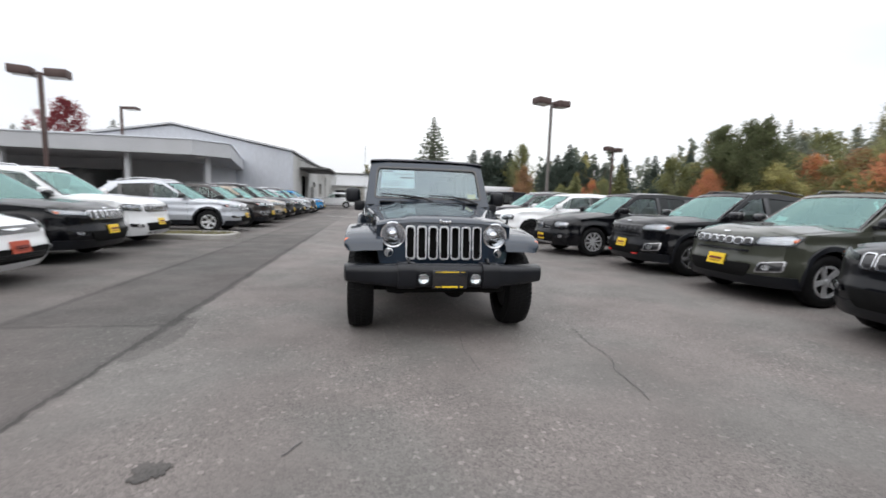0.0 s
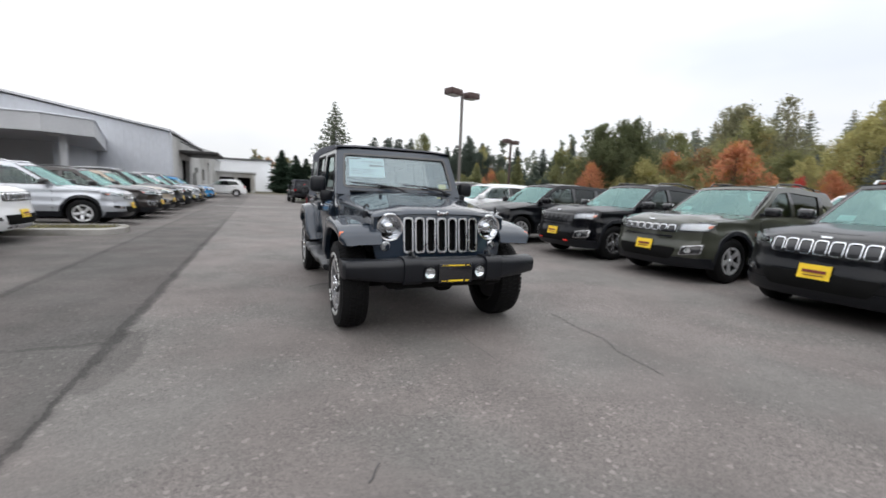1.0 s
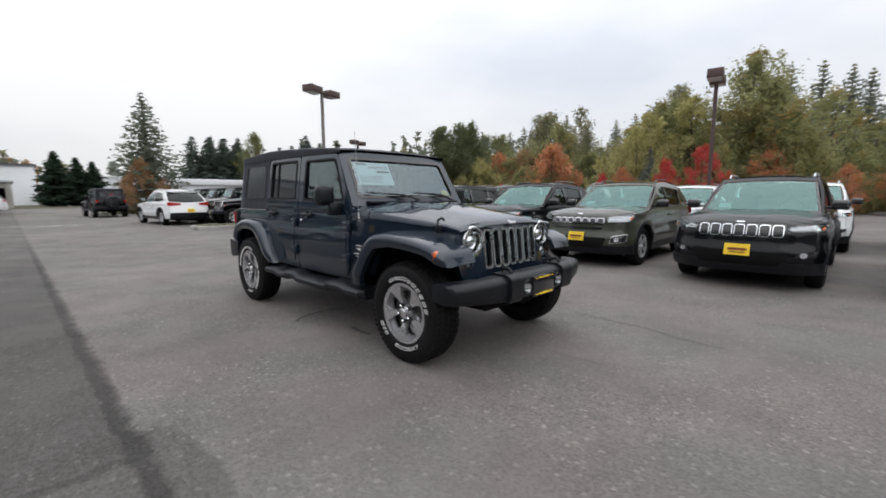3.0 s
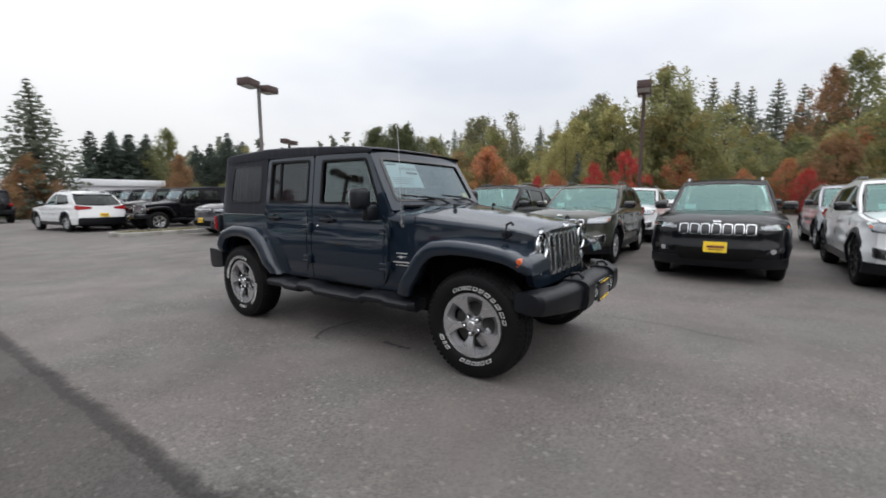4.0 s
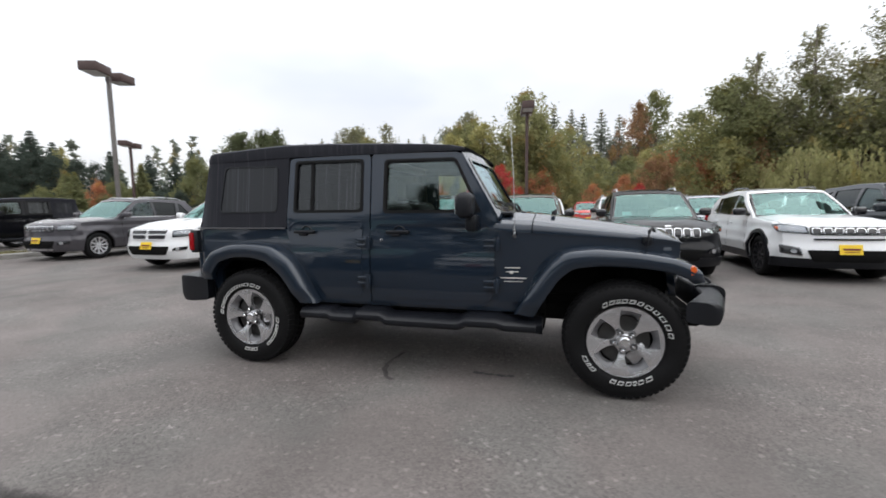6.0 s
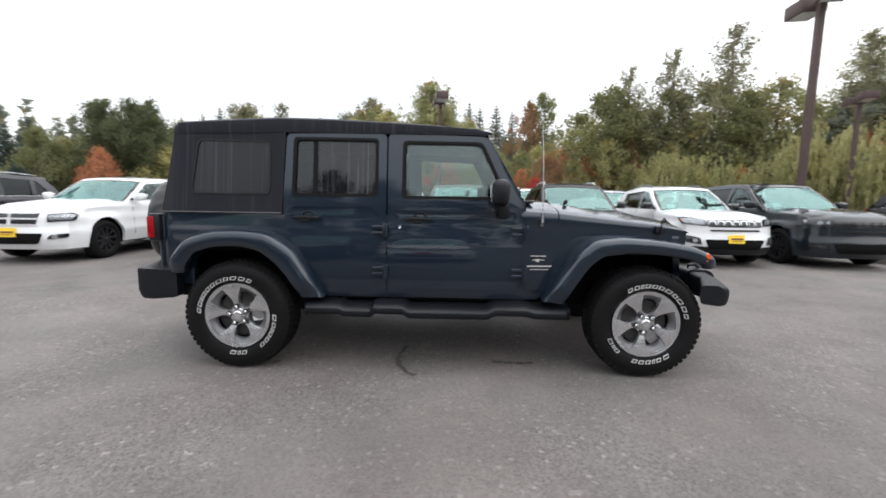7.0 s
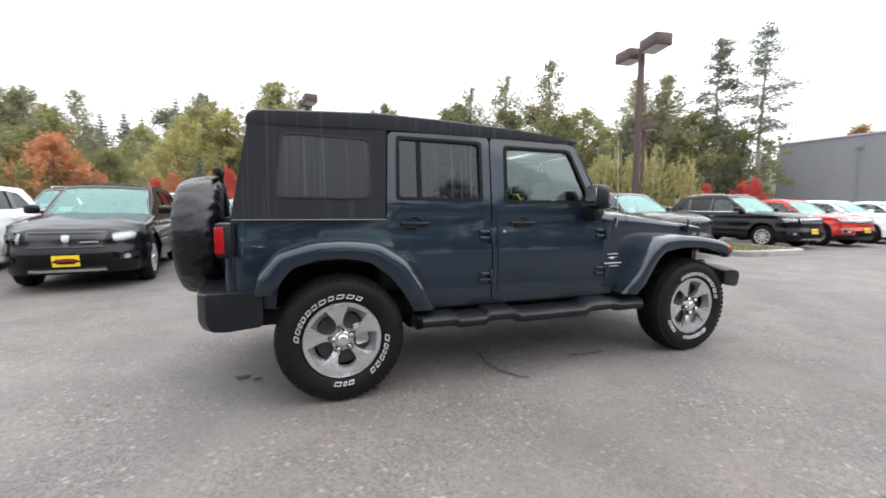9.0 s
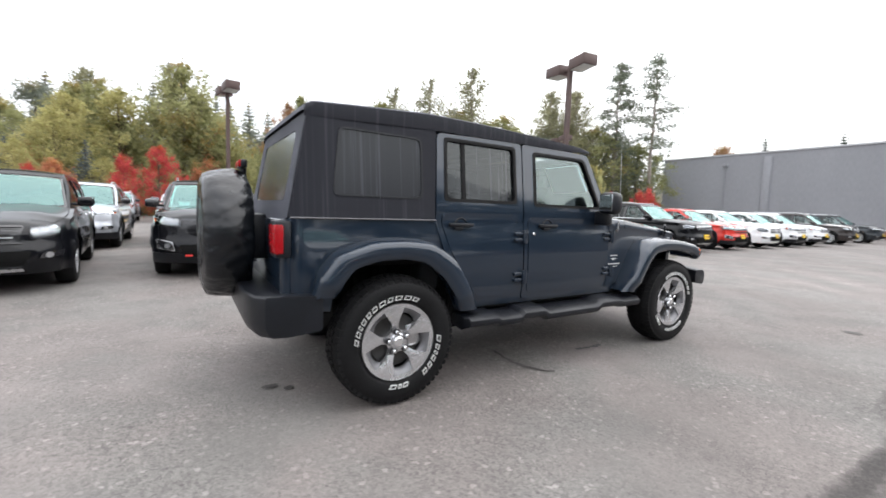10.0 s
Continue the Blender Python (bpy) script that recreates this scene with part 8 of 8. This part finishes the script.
for tx, ty, th in [(2.9, 81.3, 7.7), (5.4, 83.1, 7.1), (7.2, 82.9, 6.6)]:
    tree("cypress", "leaf_cypress", tx, ty, th, "dark dense cone-shaped hedge cypress", 1.75, "bark")
for tx, ty, th in [(-42.2, 67.9, 14.0)]:
    tree("broad", "leaf_maroon", tx, ty, th, "dark red maple behind the canopy", 0.95, "bark")
for tx, ty, th, tl in ((39.9, -10.9, 11.2, "leaf_olive"), (38.3, -14.7, 12.0, "leaf_green"), (36.7, -17.7, 12.2, "leaf_olive"), (33.7, -18.9, 10.8, "leaf_green"), (34.3, -21.5, 12.0, "leaf_olive"), (43.0, -8.0, 10.5, "leaf_yellow")):
    tree("broad", tl, tx, ty, th, "full autumn tree behind the willows", 0.95, "bark")


# far firs in the pale leaf colour that stands in for haze
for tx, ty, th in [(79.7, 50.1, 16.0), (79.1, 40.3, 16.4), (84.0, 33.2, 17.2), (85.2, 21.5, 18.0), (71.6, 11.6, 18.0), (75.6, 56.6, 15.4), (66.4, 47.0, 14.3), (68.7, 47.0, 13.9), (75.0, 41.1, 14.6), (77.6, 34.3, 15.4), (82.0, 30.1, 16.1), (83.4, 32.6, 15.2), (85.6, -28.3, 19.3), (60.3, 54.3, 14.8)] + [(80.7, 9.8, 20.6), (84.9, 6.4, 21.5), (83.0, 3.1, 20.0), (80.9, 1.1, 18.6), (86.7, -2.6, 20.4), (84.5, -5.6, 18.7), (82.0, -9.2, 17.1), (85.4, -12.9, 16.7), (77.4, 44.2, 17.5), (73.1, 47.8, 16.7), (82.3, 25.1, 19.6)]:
    tree("fir", "leaf_hazed", tx, ty, th, "far slim fir standing above the wood", 0.9, "bark")


for i, (tx, ty, th) in enumerate([(35.3, -25.2, 10.0), (31.4, -25.1, 10.1), (33.1, -30.5, 11.3), (29.7, -30.8, 11.1), (30.2, -35.6, 10.8), (27.0, -35.2, 9.6), (39.3, -23.3, 10.6), (39.9, -18.7, 10.4)]):
    tree("broad", ("leaf_olive", "leaf_hazed", "leaf_green")[i % 3], tx, ty, th, "full dull-green tree behind the pines", 1.1, "bark")
for tx, ty, th in [(20.4, -20.4, 4.2), (19.6, -21.0, 3.9), (18.4, -23.2, 4.1), (18.4, -24.4, 4.4)]:
    tree("shrub", "leaf_red", tx, ty, th * 0.8, "bright red maple shrub", 0.42, "bark")


for tx, ty, th in [(32.6, 9.7, 5.1), (35.0, -1.5, 3.3)]:
    tree("broad", "leaf_red", tx, ty, th, "small red autumn tree behind the cars", 0.8, "bark")
for tx, ty, th in [(32.5, 16.9, 4.7), (33.8, 12.9, 4.1)]:
    tree("broad", "leaf_yellow", tx, ty, th, "small yellow autumn tree behind the cars", 0.85, "bark")
for tx, ty, th in [(35.2, 2.1, 3.4), (37.1, -0.5, 4.2)]:
    tree("broad", "leaf_orange", tx, ty, th, "small orange autumn tree behind the cars", 0.85, "bark")


# a belt of mixed shrubs and young trees closes the lot
for i in range(74):
    a = lerp(25, 136, (i + tree_rnd.random()) / 74)
    d = tree_rnd.uniform(39, 50)
    pick = tree_rnd.choice(("leaf_olive", "leaf_olive", "leaf_willow", "leaf_yellow", "leaf_olive", "leaf_rust", "leaf_olive", "leaf_orange", "leaf_green", "leaf_yellow")) if a > 46 else tree_rnd.choice(("leaf_green", "leaf_dark_fir", "leaf_green"))
    tree("shrub", pick, -2 + d * math.sin(radians(a)), 6 + d * math.cos(radians(a)), tree_rnd.uniform(4.0, 6.8) * (0.62 if a < 43 else 1.0), "dense autumn shrub at the edge of the lot", tree_rnd.uniform(0.6, 0.85), group="shrub belt")
for i in range(34):
    a = lerp(20, 132, (i + tree_rnd.random()) / 34)
    d = tree_rnd.uniform(56, 72)
    pick = tree_rnd.choice(("leaf_olive", "leaf_green", "leaf_hazed", "leaf_olive", "leaf_yellow"))
    x, y = -2 + d * math.sin(radians(a)), 6 + d * math.cos(radians(a))
    if a < 44:
        tree("dark", "leaf_dark_fir", x, y, tree_rnd.uniform(7.5, 9.5), "dark fir in the wood behind the lot", 1.3, group="wood behind the lot")
    else:
        tree("broad", pick, x, y, tree_rnd.uniform(8, 11.0), "leafy tree in the wood behind the lot", 0.95, group="wood behind the lot")
# trees on the side of the lot behind the walk, seen in the paint and the windows
for i in range(13):
    tree("broad", tree_rnd.choice(("leaf_green", "leaf_dark_fir", "leaf_dark_fir")), -37 + tree_rnd.uniform(-3, 3), -34 + 4.6 * i + tree_rnd.uniform(-1.5, 1.5), tree_rnd.uniform(10.0, 14.5), "dark leafy tree across the lot", 1.15, group="trees across the lot")


# the far wooded slope, its leaf colour paled to imitate haze
def far_wood():
    rnd = random.Random(9)
    vs, fs = [], []
    for i in range(330):
        a = radians(rnd.uniform(-6, 150))
        d = rnd.uniform(95, 190)
        x, y = -2 + d * math.sin(a), 6 + d * math.cos(a)
        hill = 13.0 * smooth01((d - 90) / 100) * smooth01((math.degrees(a) - 20) / 40)
        h = rnd.uniform(9, 16)
        if math.degrees(a) < 20:
            h *= 0.6
        r = h * rnd.uniform(0.16, 0.28)
        con = rnd.random() < 0.6
        for j in range(120):
            f = rnd.random() ** 1.4
            q = r * ((1 - f) if con else math.sin(math.pi * min(1, 0.15 + f * 0.85))) * math.sqrt(rnd.random())
            b = rnd.uniform(0, 6.283)
            leaf_cards(vs, fs, rnd, Vector((x + q * math.cos(b), y + q * math.sin(b), hill + h * f)), 1.25)
    ob = place("far_wood", raw_mesh("far_wood", vs, fs), M["leaf_hazed"])
    return tagged(ob, "dark wooded slope far behind the lot", "woods", "", "stuff")


far_wood()


def slope():
    bm = bmesh.new()
    rows = []
    for d in (62, 90, 110, 140, 190, 300, 600):
        row = []
        for k in range(40):
            a = radians(lerp(-20, 160, k / 39))
            hill = 13.0 * smooth01((d - 90) / 100) * smooth01((math.degrees(a) - 20) / 40)
            row.append(Vector((-2 + d * math.sin(a), 6 + d * math.cos(a), hill + 0.02)))
        rows.append(row)
    grid(bm, rows)
    return tagged(part("slope", bm, M["island_soil"]), "rough ground rising behind the trees", "ground", "", "structure")


slope()
